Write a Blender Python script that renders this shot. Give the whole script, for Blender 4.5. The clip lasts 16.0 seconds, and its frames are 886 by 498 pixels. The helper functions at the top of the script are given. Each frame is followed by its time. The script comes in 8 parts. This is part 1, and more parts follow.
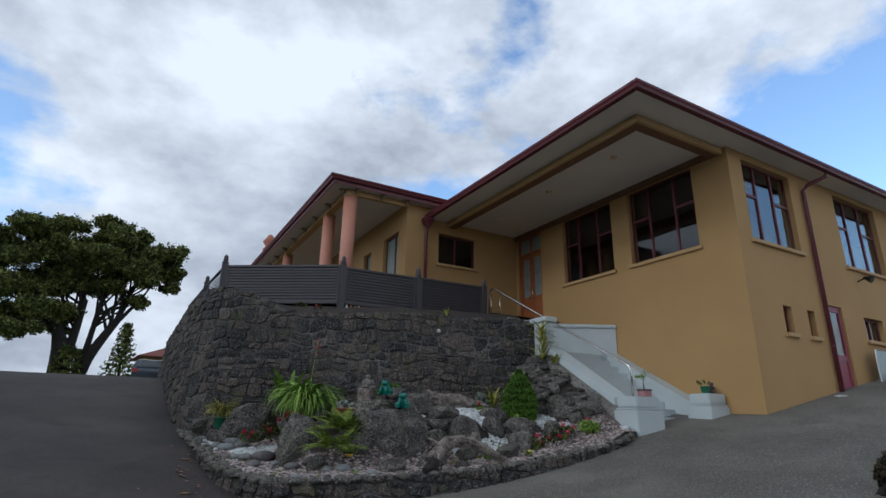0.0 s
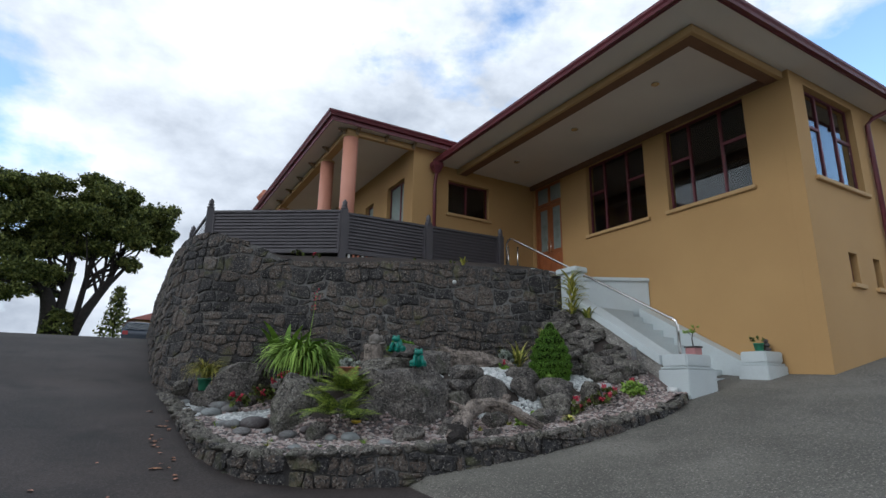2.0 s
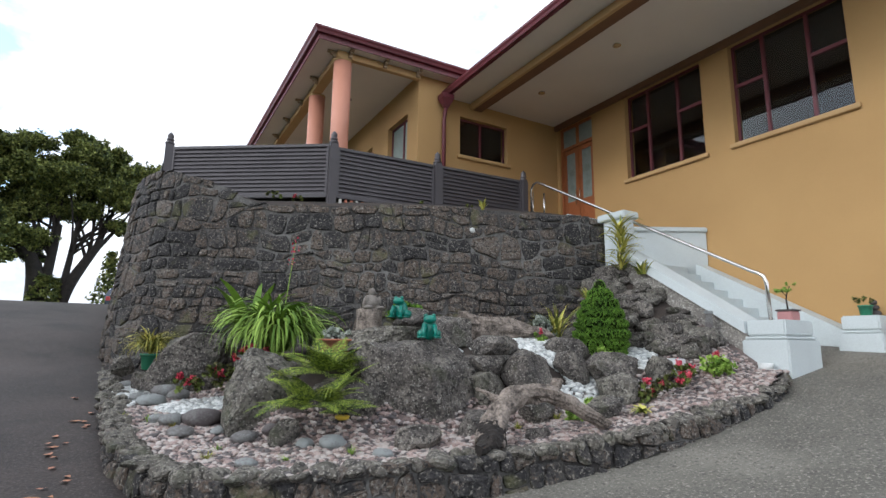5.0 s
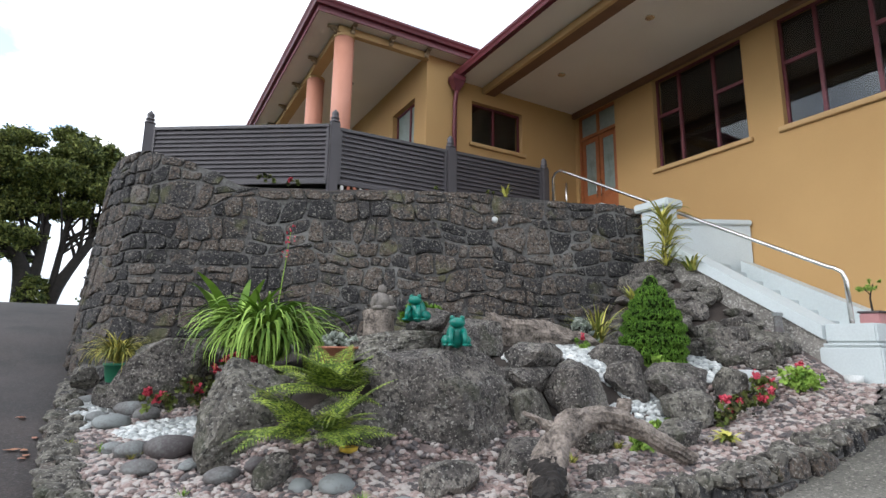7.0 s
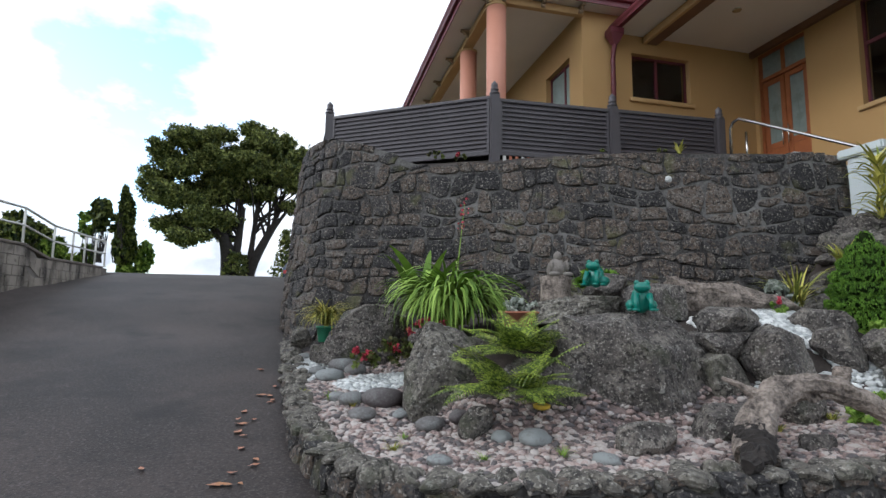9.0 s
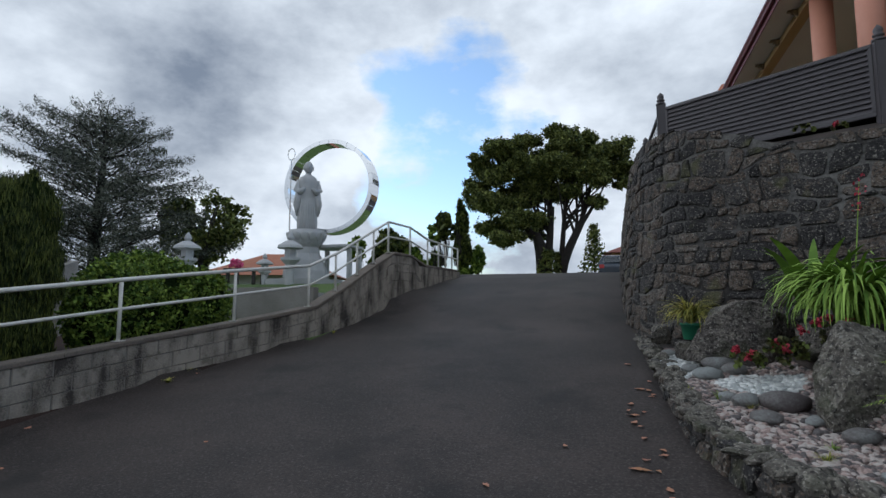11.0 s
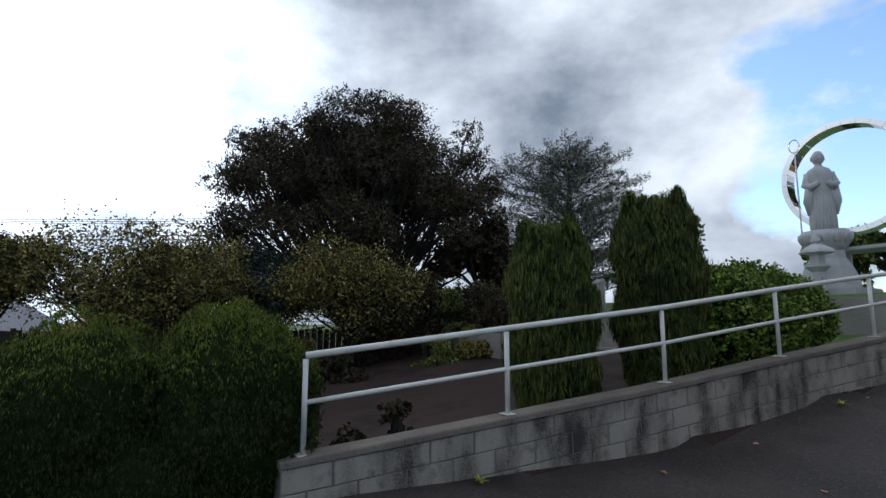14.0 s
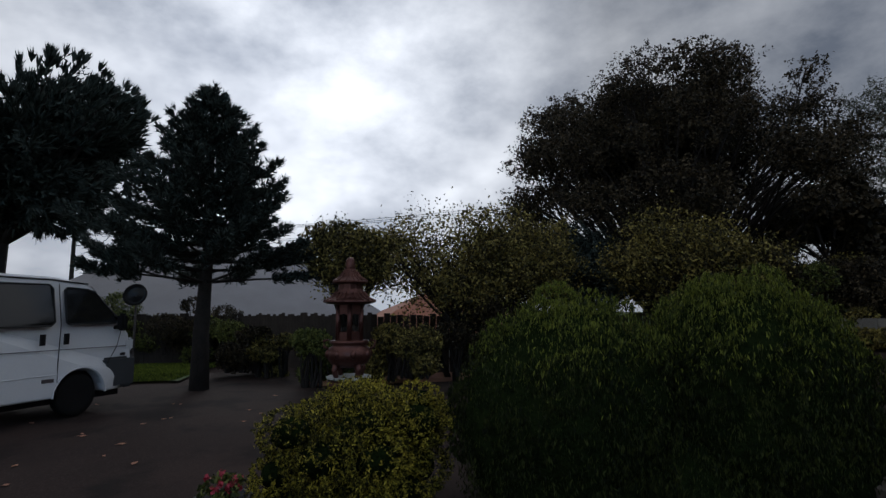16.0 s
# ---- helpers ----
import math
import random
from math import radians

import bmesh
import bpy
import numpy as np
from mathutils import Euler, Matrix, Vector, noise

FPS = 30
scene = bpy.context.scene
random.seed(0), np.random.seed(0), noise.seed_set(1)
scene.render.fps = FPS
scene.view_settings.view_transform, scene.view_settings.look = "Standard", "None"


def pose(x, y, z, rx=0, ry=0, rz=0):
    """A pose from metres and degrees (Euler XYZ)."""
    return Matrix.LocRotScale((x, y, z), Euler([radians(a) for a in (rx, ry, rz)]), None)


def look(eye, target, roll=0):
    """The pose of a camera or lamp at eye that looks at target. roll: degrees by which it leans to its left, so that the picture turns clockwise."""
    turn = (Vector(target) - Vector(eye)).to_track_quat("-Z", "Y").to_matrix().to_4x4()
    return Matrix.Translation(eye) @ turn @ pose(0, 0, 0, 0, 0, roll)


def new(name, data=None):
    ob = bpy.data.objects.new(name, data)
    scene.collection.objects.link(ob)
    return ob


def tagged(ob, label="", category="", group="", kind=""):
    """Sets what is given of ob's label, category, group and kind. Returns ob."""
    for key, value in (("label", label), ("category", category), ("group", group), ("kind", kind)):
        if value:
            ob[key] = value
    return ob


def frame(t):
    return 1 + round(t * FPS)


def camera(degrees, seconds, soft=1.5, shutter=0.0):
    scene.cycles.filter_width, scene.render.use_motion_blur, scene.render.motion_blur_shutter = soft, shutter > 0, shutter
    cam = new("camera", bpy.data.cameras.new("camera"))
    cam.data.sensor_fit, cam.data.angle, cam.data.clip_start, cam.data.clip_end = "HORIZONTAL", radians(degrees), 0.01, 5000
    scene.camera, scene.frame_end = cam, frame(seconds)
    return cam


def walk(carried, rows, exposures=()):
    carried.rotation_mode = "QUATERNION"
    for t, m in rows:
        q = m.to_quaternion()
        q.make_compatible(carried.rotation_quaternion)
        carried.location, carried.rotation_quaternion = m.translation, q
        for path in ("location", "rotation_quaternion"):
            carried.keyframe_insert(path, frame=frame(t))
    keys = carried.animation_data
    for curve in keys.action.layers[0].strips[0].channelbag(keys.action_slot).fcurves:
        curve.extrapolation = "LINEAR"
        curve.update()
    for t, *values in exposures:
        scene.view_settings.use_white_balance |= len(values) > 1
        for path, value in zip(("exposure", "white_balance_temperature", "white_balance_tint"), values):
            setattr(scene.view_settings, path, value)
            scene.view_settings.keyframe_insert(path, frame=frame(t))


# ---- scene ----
cam = camera(79.4, 16.0)
PATH = [
    (0, (-0.172, 0.242, 1.239), (0.769, 1.901, 1.84), 1.1),
    (0.5, (-0.059, 0.665, 1.236), (0.887, 2.326, 1.826), 1.1),
    (1, (0.122, 1.076, 1.248), (1.075, 2.735, 1.829), 1.0),
    (1.5, (0.232, 1.483, 1.213), (1.188, 3.145, 1.782), 1.0),
    (2, (0.33, 1.871, 1.159), (1.297, 3.553, 1.644), 1.0),
    (2.5, (0.512, 2.239, 1.199), (1.479, 3.946, 1.59), 0.8),
    (3, (0.662, 2.597, 1.214), (1.618, 4.315, 1.582), 0.8),
    (3.5, (0.872, 2.912, 1.209), (1.828, 4.63, 1.574), 0.8),
    (4, (1.058, 3.248, 1.225), (2.02, 4.965, 1.58), 0.7),
    (6.5, (1.618, 4.889, 1.369), (2.594, 6.594, 1.742), 0.9),
    (7, (1.661, 5.087, 1.353), (2.635, 6.794, 1.724), 0.8),
    (7.5, (1.583, 5.137, 1.323), (2.52, 6.868, 1.681), 1.0),
    (8, (1.498, 5.159, 1.305), (2.341, 6.945, 1.618), 1.0),
    (10.5, (0.865, 4.69, 1.418), (0.532, 6.653, 1.61), 0.2),
    (11, (0.631, 4.664, 1.401), (0.024, 6.559, 1.604), 0.1),
    (11.5, (0.342, 4.611, 1.416), (-0.553, 6.386, 1.637), 0.1),
    (12, (-0.16, 4.391, 1.361), (-1.275, 6.034, 1.605), -0.0),
    (12.5, (-0.672, 4.133, 1.338), (-1.943, 5.657, 1.588), 0.1),
    (13, (-1.212, 3.818, 1.342), (-2.633, 5.202, 1.592), 0.0),
    (13.5, (-1.746, 3.444, 1.344), (-3.289, 4.69, 1.603), 0.0),
    (14, (-2.339, 3.074, 1.327), (-3.983, 4.181, 1.596), -0.1),
    (14.5, (-2.817, 2.63, 1.324), (-4.603, 3.482, 1.613), -0.0),
    (15, (-3.289, 2.318, 1.314), (-5.162, 2.951, 1.615), -0.2),
    (15.5, (-3.703, 1.917, 1.267), (-5.628, 2.365, 1.574), -0.2),
    (16, (-4.02, 1.55, 1.244), (-5.981, 1.873, 1.472), -0.3),
]
walk(cam, [(t, look(eye, target, roll)) for t, eye, target, roll in PATH],
     exposures=[(0, -0.3, 5700, 8), (1.5, -0.1, 5780, 8), (2.5, 0.3, 6000, 9), (3.5, 0.72, 6080, 10), (4.2, 0.82, 6100, 10), (6.5, 1.1, 6120, 10), (7.5, 1.1, 6120, 10), (8.2, 1.05, 6080, 10), (10.5, -0.05, 5880, 8),
                (11.5, -0.4, 5780, 7), (12, -0.6, 5760, 7), (12.5, -0.6, 5780, 7), (13.5, -0.15, 5780, 8), (14.5, -0.3, 5740, 8), (15, -0.4, 5880, 9), (15.5, -0.75, 5950, 10), (16, -1.1, 6050, 11)])

# ---- light ----
world = bpy.data.worlds.new("sky")
scene.world = world
world.use_nodes = True
wn, wl = world.node_tree.nodes, world.node_tree.links
wn.clear()
w_out = wn.new("ShaderNodeOutputWorld")
w_bg = wn.new("ShaderNodeBackground")
w_sky = wn.new("ShaderNodeTexSky")
w_sky.sky_type, w_sky.sun_disc = "NISHITA", False
w_sky.sun_elevation, w_sky.sun_rotation = radians(26), radians(266)
w_co = wn.new("ShaderNodeTexCoord")
w_map = wn.new("ShaderNodeMapping")
w_map.inputs["Scale"].default_value = (1.0, 1.0, 1.7)
w_map.inputs["Location"].default_value = (0.35, 0.1, 0.2)
w_n1 = wn.new("ShaderNodeTexNoise")
w_n1.inputs["Scale"].default_value, w_n1.inputs["Detail"].default_value, w_n1.inputs["Roughness"].default_value = 1.9, 10, 0.57
w_n2 = wn.new("ShaderNodeTexNoise")
w_n2.inputs["Scale"].default_value, w_n2.inputs["Detail"].default_value, w_n2.inputs["Roughness"].default_value = 2.3, 11, 0.56
w_cover = wn.new("ShaderNodeValToRGB")
w_cover.color_ramp.elements[0].position, w_cover.color_ramp.elements[1].position = 0.42, 0.50
w_shade = wn.new("ShaderNodeValToRGB")
for e, p, c in zip(w_shade.color_ramp.elements, (0.335, 0.615), ((0.27, 0.305, 0.37, 1), (1.12, 1.13, 1.14, 1))):
    e.position, e.color = p, c
w_gain = wn.new("ShaderNodeVectorMath")
w_gain.operation = "SCALE"
w_gain.inputs["Scale"].default_value = 0.30
w_mix = wn.new("ShaderNodeMix")
w_mix.data_type = "RGBA"
# the cloud cover is thinnest, and brightest, round the hidden sun in the west
w_dot = wn.new("ShaderNodeVectorMath")
w_dot.operation = "DOT_PRODUCT"
w_dot.inputs[1].default_value = Vector((-0.93, -0.12, 0.33)).normalized()
w_glow = wn.new("ShaderNodeMapRange")
w_glow.inputs[1].default_value, w_glow.inputs[2].default_value = 0.84, 1.0
w_glow.inputs[3].default_value, w_glow.inputs[4].default_value = 1.0, 2.3
w_cl = wn.new("ShaderNodeVectorMath")
w_cl.operation = "SCALE"
wl.new(w_co.outputs["Generated"], w_map.inputs["Vector"])
wl.new(w_map.outputs["Vector"], w_n1.inputs["Vector"])
wl.new(w_map.outputs["Vector"], w_n2.inputs["Vector"])
# the cover breaks up towards the east
w_east = wn.new("ShaderNodeVectorMath")
w_east.operation = "DOT_PRODUCT"
w_east.inputs[1].default_value = Vector((0.93, 0.02, 0.30)).normalized()
w_thin = wn.new("ShaderNodeMapRange")
w_thin.inputs[1].default_value, w_thin.inputs[2].default_value = 0.82, 0.95
w_thin.inputs[3].default_value, w_thin.inputs[4].default_value = 0.13, -0.13
w_add = wn.new("ShaderNodeMath")
wl.new(w_co.outputs["Generated"], w_east.inputs[0])
wl.new(w_east.outputs["Value"], w_thin.inputs[0])
wl.new(w_n1.outputs["Fac"], w_add.inputs[0])
wl.new(w_thin.outputs[0], w_add.inputs[1])
# and shows a blue gap low in the north
w_north = wn.new("ShaderNodeVectorMath")
w_north.operation = "DOT_PRODUCT"
w_north.inputs[1].default_value = Vector((-0.30, 0.90, 0.27)).normalized()
w_gap = wn.new("ShaderNodeMapRange")
w_gap.inputs[1].default_value, w_gap.inputs[2].default_value = 0.955, 1.0
w_gap.inputs[3].default_value, w_gap.inputs[4].default_value = 0.0, -0.24
w_add2 = wn.new("ShaderNodeMath")
wl.new(w_co.outputs["Generated"], w_north.inputs[0])
wl.new(w_north.outputs["Value"], w_gap.inputs[0])
wl.new(w_add.outputs[0], w_add2.inputs[0])
wl.new(w_gap.outputs[0], w_add2.inputs[1])
wl.new(w_add2.outputs[0], w_cover.inputs["Fac"])
# paler clouds in the east and north, greyer ones in the west
w_side = wn.new("ShaderNodeVectorMath")
w_side.operation = "DOT_PRODUCT"
w_side.inputs[1].default_value = Vector((0.88, 0.30, 0.0)).normalized() * 0.055
w_tone = wn.new("ShaderNodeMath")
wl.new(w_co.outputs["Generated"], w_side.inputs[0])
wl.new(w_n2.outputs["Fac"], w_tone.inputs[0])
wl.new(w_side.outputs["Value"], w_tone.inputs[1])
w_lit = wn.new("ShaderNodeMapRange")
w_lit.inputs[1].default_value, w_lit.inputs[2].default_value = 0.84, 1.0
w_lit.inputs[3].default_value, w_lit.inputs[4].default_value = 0.0, 0.10
w_tone2 = wn.new("ShaderNodeMath")
wl.new(w_dot.outputs["Value"], w_lit.inputs[0])
wl.new(w_tone.outputs[0], w_tone2.inputs[0])
wl.new(w_lit.outputs[0], w_tone2.inputs[1])
wl.new(w_tone2.outputs[0], w_shade.inputs["Fac"])
wl.new(w_sky.outputs["Color"], w_gain.inputs[0])
wl.new(w_co.outputs["Generated"], w_dot.inputs[0])
wl.new(w_dot.outputs["Value"], w_glow.inputs[0])
wl.new(w_shade.outputs["Color"], w_cl.inputs[0])
wl.new(w_glow.outputs[0], w_cl.inputs["Scale"])
wl.new(w_cover.outputs["Color"], w_mix.inputs["Factor"])
wl.new(w_gain.outputs["Vector"], w_mix.inputs["A"])
wl.new(w_cl.outputs["Vector"], w_mix.inputs["B"])
wl.new(w_mix.outputs["Result"], w_bg.inputs["Color"])
w_bg.inputs["Strength"].default_value = 1.0
wl.new(w_bg.outputs["Background"], w_out.inputs["Surface"])
sun = new("sun", bpy.data.lights.new("sun", "SUN"))
sun.data.energy, sun.data.angle, sun.data.color = 0.5, radians(14), (1.0, 0.95, 0.88)
sun.matrix_world = look((-20, -1.5, 10), (0, 0, 0))


# ---- materials ----
def mat(name, c1, c2=None, rough=0.8, metal=0.0, scale=3.0, fine=40.0, bump=0.2, dist=0.01, island=False, piece=False, spec=0.5, trans=0.0, stretch=1.0, lo=0.32, hi=0.68, fw=0.45, pw=0.55):
    """Two-scale procedural surface: broad stains between c1 and c2, fine grain, bump."""
    m = bpy.data.materials.new(name)
    m.use_nodes = True
    n, l = m.node_tree.nodes, m.node_tree.links
    b = n["Principled BSDF"]
    b.inputs["Roughness"].default_value, b.inputs["Metallic"].default_value = rough, metal
    b.inputs["Specular IOR Level"].default_value = spec
    b.inputs["Transmission Weight"].default_value = trans
    if c2 is None:
        c2 = tuple(v * 0.8 for v in c1)
    co = n.new("ShaderNodeTexCoord")
    a = n.new("ShaderNodeTexNoise")
    a.inputs["Scale"].default_value, a.inputs["Detail"].default_value = scale, 6
    f = n.new("ShaderNodeTexNoise")
    f.inputs["Scale"].default_value, f.inputs["Detail"].default_value = fine, 4
    mp = n.new("ShaderNodeMapping")
    mp.inputs["Scale"].default_value = (1.0, 1.0, stretch)
    l.new(co.outputs["Object"], mp.inputs["Vector"])
    l.new(mp.outputs["Vector"], a.inputs["Vector"])
    l.new(co.outputs["Object"], f.inputs["Vector"])
    s = n.new("ShaderNodeMath")
    s.operation = "MULTIPLY_ADD"
    s.inputs[1].default_value = fw
    l.new(f.outputs["Fac"], s.inputs[0])
    h = n.new("ShaderNodeMath")
    h.operation = "MULTIPLY"
    h.inputs[1].default_value = 1.0 - fw
    l.new(a.outputs["Fac"], h.inputs[0])
    l.new(h.outputs[0], s.inputs[2])
    fac = s.outputs[0]
    if island or piece:
        g = n.new("ShaderNodeNewGeometry") if island else n.new("ShaderNodeObjectInfo")
        r = n.new("ShaderNodeMath")
        r.operation = "MULTIPLY_ADD"
        r.inputs[1].default_value, r.inputs[2].default_value = pw, -pw / 2
        l.new(g.outputs["Random Per Island" if island else "Random"], r.inputs[0])
        q = n.new("ShaderNodeMath")
        q.operation = "ADD"
        l.new(fac, q.inputs[0])
        l.new(r.outputs[0], q.inputs[1])
        fac = q.outputs[0]
    ramp = n.new("ShaderNodeValToRGB")
    ramp.color_ramp.elements[0].position, ramp.color_ramp.elements[1].position = lo, hi
    ramp.color_ramp.elements[0].color, ramp.color_ramp.elements[1].color = (*c2, 1), (*c1, 1)
    l.new(fac, ramp.inputs["Fac"])
    l.new(ramp.outputs["Color"], b.inputs["Base Color"])
    if bump:
        u = n.new("ShaderNodeBump")
        u.inputs["Strength"].default_value, u.inputs["Distance"].default_value = bump, dist
        l.new(fac if not (island or piece) else s.outputs[0], u.inputs["Height"])
        l.new(u.outputs["Normal"], b.inputs["Normal"])
    return m


def ramp_of(m):
    return [x for x in m.node_tree.nodes if x.type == "VALTORGB"][0].color_ramp


def more(m, *stops):
    for p, c in stops:
        ramp_of(m).elements.new(p).color = (*c, 1)
    return m


def flecks(m, colour, scale, lo, hi, amount=1.0):
    """Small spots of another colour over a surface: lichen, grit, aggregate."""
    n, l = m.node_tree.nodes, m.node_tree.links
    b = n["Principled BSDF"]
    src = b.inputs["Base Color"].links[0].from_socket
    co = n.new("ShaderNodeTexCoord")
    t = n.new("ShaderNodeTexNoise")
    t.inputs["Scale"].default_value, t.inputs["Detail"].default_value, t.inputs["Roughness"].default_value = scale, 3, 0.6
    k = n.new("ShaderNodeMapRange")
    k.inputs[1].default_value, k.inputs[2].default_value, k.inputs[3].default_value, k.inputs[4].default_value = lo, hi, 0.0, amount
    x = n.new("ShaderNodeMix")
    x.data_type = "RGBA"
    l.new(co.outputs["Object"], t.inputs["Vector"])
    l.new(t.outputs["Fac"], k.inputs[0])
    l.new(k.outputs[0], x.inputs["Factor"])
    l.new(src, x.inputs["A"])
    x.inputs["B"].default_value = (*colour, 1)
    l.new(x.outputs["Result"], b.inputs["Base Color"])
    return m


M_asphalt = mat("asphalt", (0.050, 0.0375, 0.033), (0.014, 0.0105, 0.0092), 0.70, spec=0.36, scale=0.7, fine=60, bump=0.7, dist=0.01, lo=0.40, hi=0.60)
M_concrete = mat("aggregate_concrete", (0.17, 0.16, 0.135), (0.085, 0.08, 0.066), 0.9, scale=0.6, fine=120, bump=0.7, dist=0.01, lo=0.40, hi=0.60)
M_yard = mat("yard_seal", (0.056, 0.036, 0.030), (0.021, 0.0138, 0.012), 0.9, spec=0.2, scale=0.5, fine=60, bump=0.4)
M_grass = mat("grass", (0.10, 0.16, 0.035), (0.05, 0.09, 0.02), 0.9, scale=2, fine=120, bump=0.8)
M_earth = mat("garden_soil", (0.055, 0.042, 0.034), (0.018, 0.014, 0.012), 0.95, scale=3, fine=60, bump=0.6)
M_stone = more(mat("basalt", (0.125, 0.112, 0.100), (0.016, 0.015, 0.016), 0.92, pw=0.34, scale=9, fine=42, bump=1.0, dist=0.05, piece=True, lo=0.30, hi=0.70), (0.42, (0.036, 0.034, 0.034)), (0.5, (0.064, 0.058, 0.054)), (0.58, (0.092, 0.066, 0.048)))
M_stone_i = more(mat("basalt_far", (0.125, 0.112, 0.100), (0.016, 0.015, 0.016), 0.92, pw=0.34, scale=9, fine=42, bump=1.0, dist=0.05, island=True, lo=0.30, hi=0.70), (0.42, (0.036, 0.034, 0.034)), (0.5, (0.064, 0.058, 0.054)), (0.58, (0.092, 0.066, 0.048)))
M_mortar = mat("mortar", (0.18, 0.175, 0.165), (0.030, 0.027, 0.025), 0.95, scale=0.9, fine=30, bump=0.7, dist=0.02, lo=0.42, hi=0.66, fw=0.3)
M_rock = more(mat("scoria_rock", (0.185, 0.165, 0.142), (0.036, 0.031, 0.029), 0.92, scale=5, fine=48, bump=1.0, dist=0.03, lo=0.36, hi=0.62), (0.5, (0.088, 0.078, 0.070)))
M_lichen = more(mat("lichen_rock", (0.25, 0.235, 0.195), (0.045, 0.041, 0.036), 0.92, scale=6, fine=30, bump=1.0, dist=0.03), (0.5, (0.105, 0.095, 0.08)))
flecks(M_asphalt, (0.085, 0.074, 0.068), 42, 0.55, 0.66, 0.8)
flecks(M_asphalt, (0.008, 0.007, 0.0065), 30, 0.56, 0.66, 0.7)
flecks(M_asphalt, (0.008, 0.0065, 0.006), 1.1, 0.55, 0.70, 0.7)
flecks(M_concrete, (0.075, 0.070, 0.058), 0.9, 0.52, 0.66, 0.6)
flecks(M_concrete, (0.30, 0.28, 0.24), 42, 0.55, 0.66, 0.85)
flecks(M_concrete, (0.05, 0.047, 0.04), 30, 0.56, 0.66, 0.8)
flecks(M_yard, (0.07, 0.05, 0.045), 60, 0.58, 0.66, 0.7)
flecks(M_yard, (0.010, 0.008, 0.0075), 1.3, 0.52, 0.66, 0.7)
for m in (M_rock, M_lichen):
    flecks(m, (0.016, 0.014, 0.013), 22, 0.52, 0.61, 0.85)
    flecks(m, (0.33, 0.31, 0.27), 46, 0.59, 0.64, 0.75)
    flecks(m, (0.24, 0.235, 0.21), 17, 0.63, 0.68, 0.7)
    flecks(m, (0.045, 0.050, 0.026), 3.5, 0.55, 0.70, 0.6)
for m in (M_stone, M_stone_i):
    flecks(m, (0.010, 0.009, 0.009), 24, 0.52, 0.60, 0.85)
    flecks(m, (0.27, 0.25, 0.215), 36, 0.58, 0.64, 0.7)
    flecks(m, (0.090, 0.090, 0.040), 1.6, 0.60, 0.68, 0.7)
M_pebble = more(mat("pink_pebbles", (0.40, 0.36, 0.33), (0.085, 0.075, 0.075), 0.6, scale=9, fine=60, bump=0.1, island=True), (0.44, (0.20, 0.145, 0.130)), (0.54, (0.31, 0.225, 0.20)))
M_pebble_o = more(mat("pink_pebble", (0.40, 0.36, 0.33), (0.085, 0.075, 0.075), 0.6, scale=9, fine=60, bump=0.1, piece=True), (0.44, (0.20, 0.145, 0.130)), (0.54, (0.31, 0.225, 0.20)))
M_white = mat("white_pebbles", (0.66, 0.67, 0.65), (0.34, 0.36, 0.355), 0.5, scale=9, fine=60, bump=0.1, island=True)
M_cobble = more(mat("river_cobble", (0.21, 0.225, 0.22), (0.075, 0.062, 0.062), 0.7, scale=6, fine=50, bump=0.3, piece=True), (0.5, (0.13, 0.125, 0.12)))
M_wall = mat("ochre_plaster", (0.46, 0.285, 0.115), (0.40, 0.24, 0.095), 0.85, scale=0.8, fine=120, bump=0.12, dist=0.004)
M_corbel = mat("weathered_corbel_paint", (0.36, 0.27, 0.17), (0.22, 0.15, 0.09), 0.75, scale=6, fine=60, bump=0.1)
M_trim = mat("ochre_trim", (0.50, 0.33, 0.15), (0.42, 0.26, 0.11), 0.7, scale=2, fine=60, bump=0.05)
M_soffit = mat("soffit_paint", (0.74, 0.69, 0.63), (0.66, 0.61, 0.56), 0.8, scale=1, fine=50, bump=0.05)
M_maroon = mat("maroon_paint", (0.15, 0.028, 0.038), (0.10, 0.02, 0.028), 0.45, scale=3, fine=50, bump=0.03)
M_pink = mat("salmon_paint", (0.55, 0.25, 0.17), (0.46, 0.20, 0.13), 0.6, scale=2, fine=60, bump=0.05)
M_tile = mat("roof_tile", (0.25, 0.07, 0.05), (0.15, 0.045, 0.035), 0.7, scale=3, fine=30, bump=0.3)
M_door = mat("stained_timber", (0.36, 0.12, 0.04), (0.24, 0.07, 0.025), 0.45, scale=4, fine=60, bump=0.1)
# near-black in place of rooms without light; also the dark offering table
M_dark = mat("unlit_room_and_dark_table", (0.06, 0.055, 0.05), (0.04, 0.036, 0.034), 0.9)
M_fence = mat("charcoal_metal", (0.070, 0.062, 0.067), (0.052, 0.046, 0.050), 0.5, scale=3, fine=40, bump=0.05)
M_grey = mat("pale_grey_paint", (0.56, 0.61, 0.61), (0.46, 0.50, 0.50), 0.7, scale=1.3, fine=50, bump=0.1)
M_steel = mat("stainless", (0.75, 0.73, 0.70), (0.62, 0.60, 0.57), 0.22, 1.0, bump=0.0)
M_rail = mat("white_rail_paint", (0.72, 0.71, 0.67), (0.52, 0.51, 0.47), 0.5, scale=5, fine=60, bump=0.1)
M_block = flecks(more(mat("concrete_block", (0.30, 0.268, 0.228), (0.040, 0.034, 0.030), 0.9, scale=3.4, fine=60, bump=0.6, dist=0.008, stretch=0.35, lo=0.37, hi=0.57, fw=0.20), (0.45, (0.175, 0.155, 0.132))), (0.07, 0.062, 0.045), 5.0, 0.56, 0.68, 0.6)
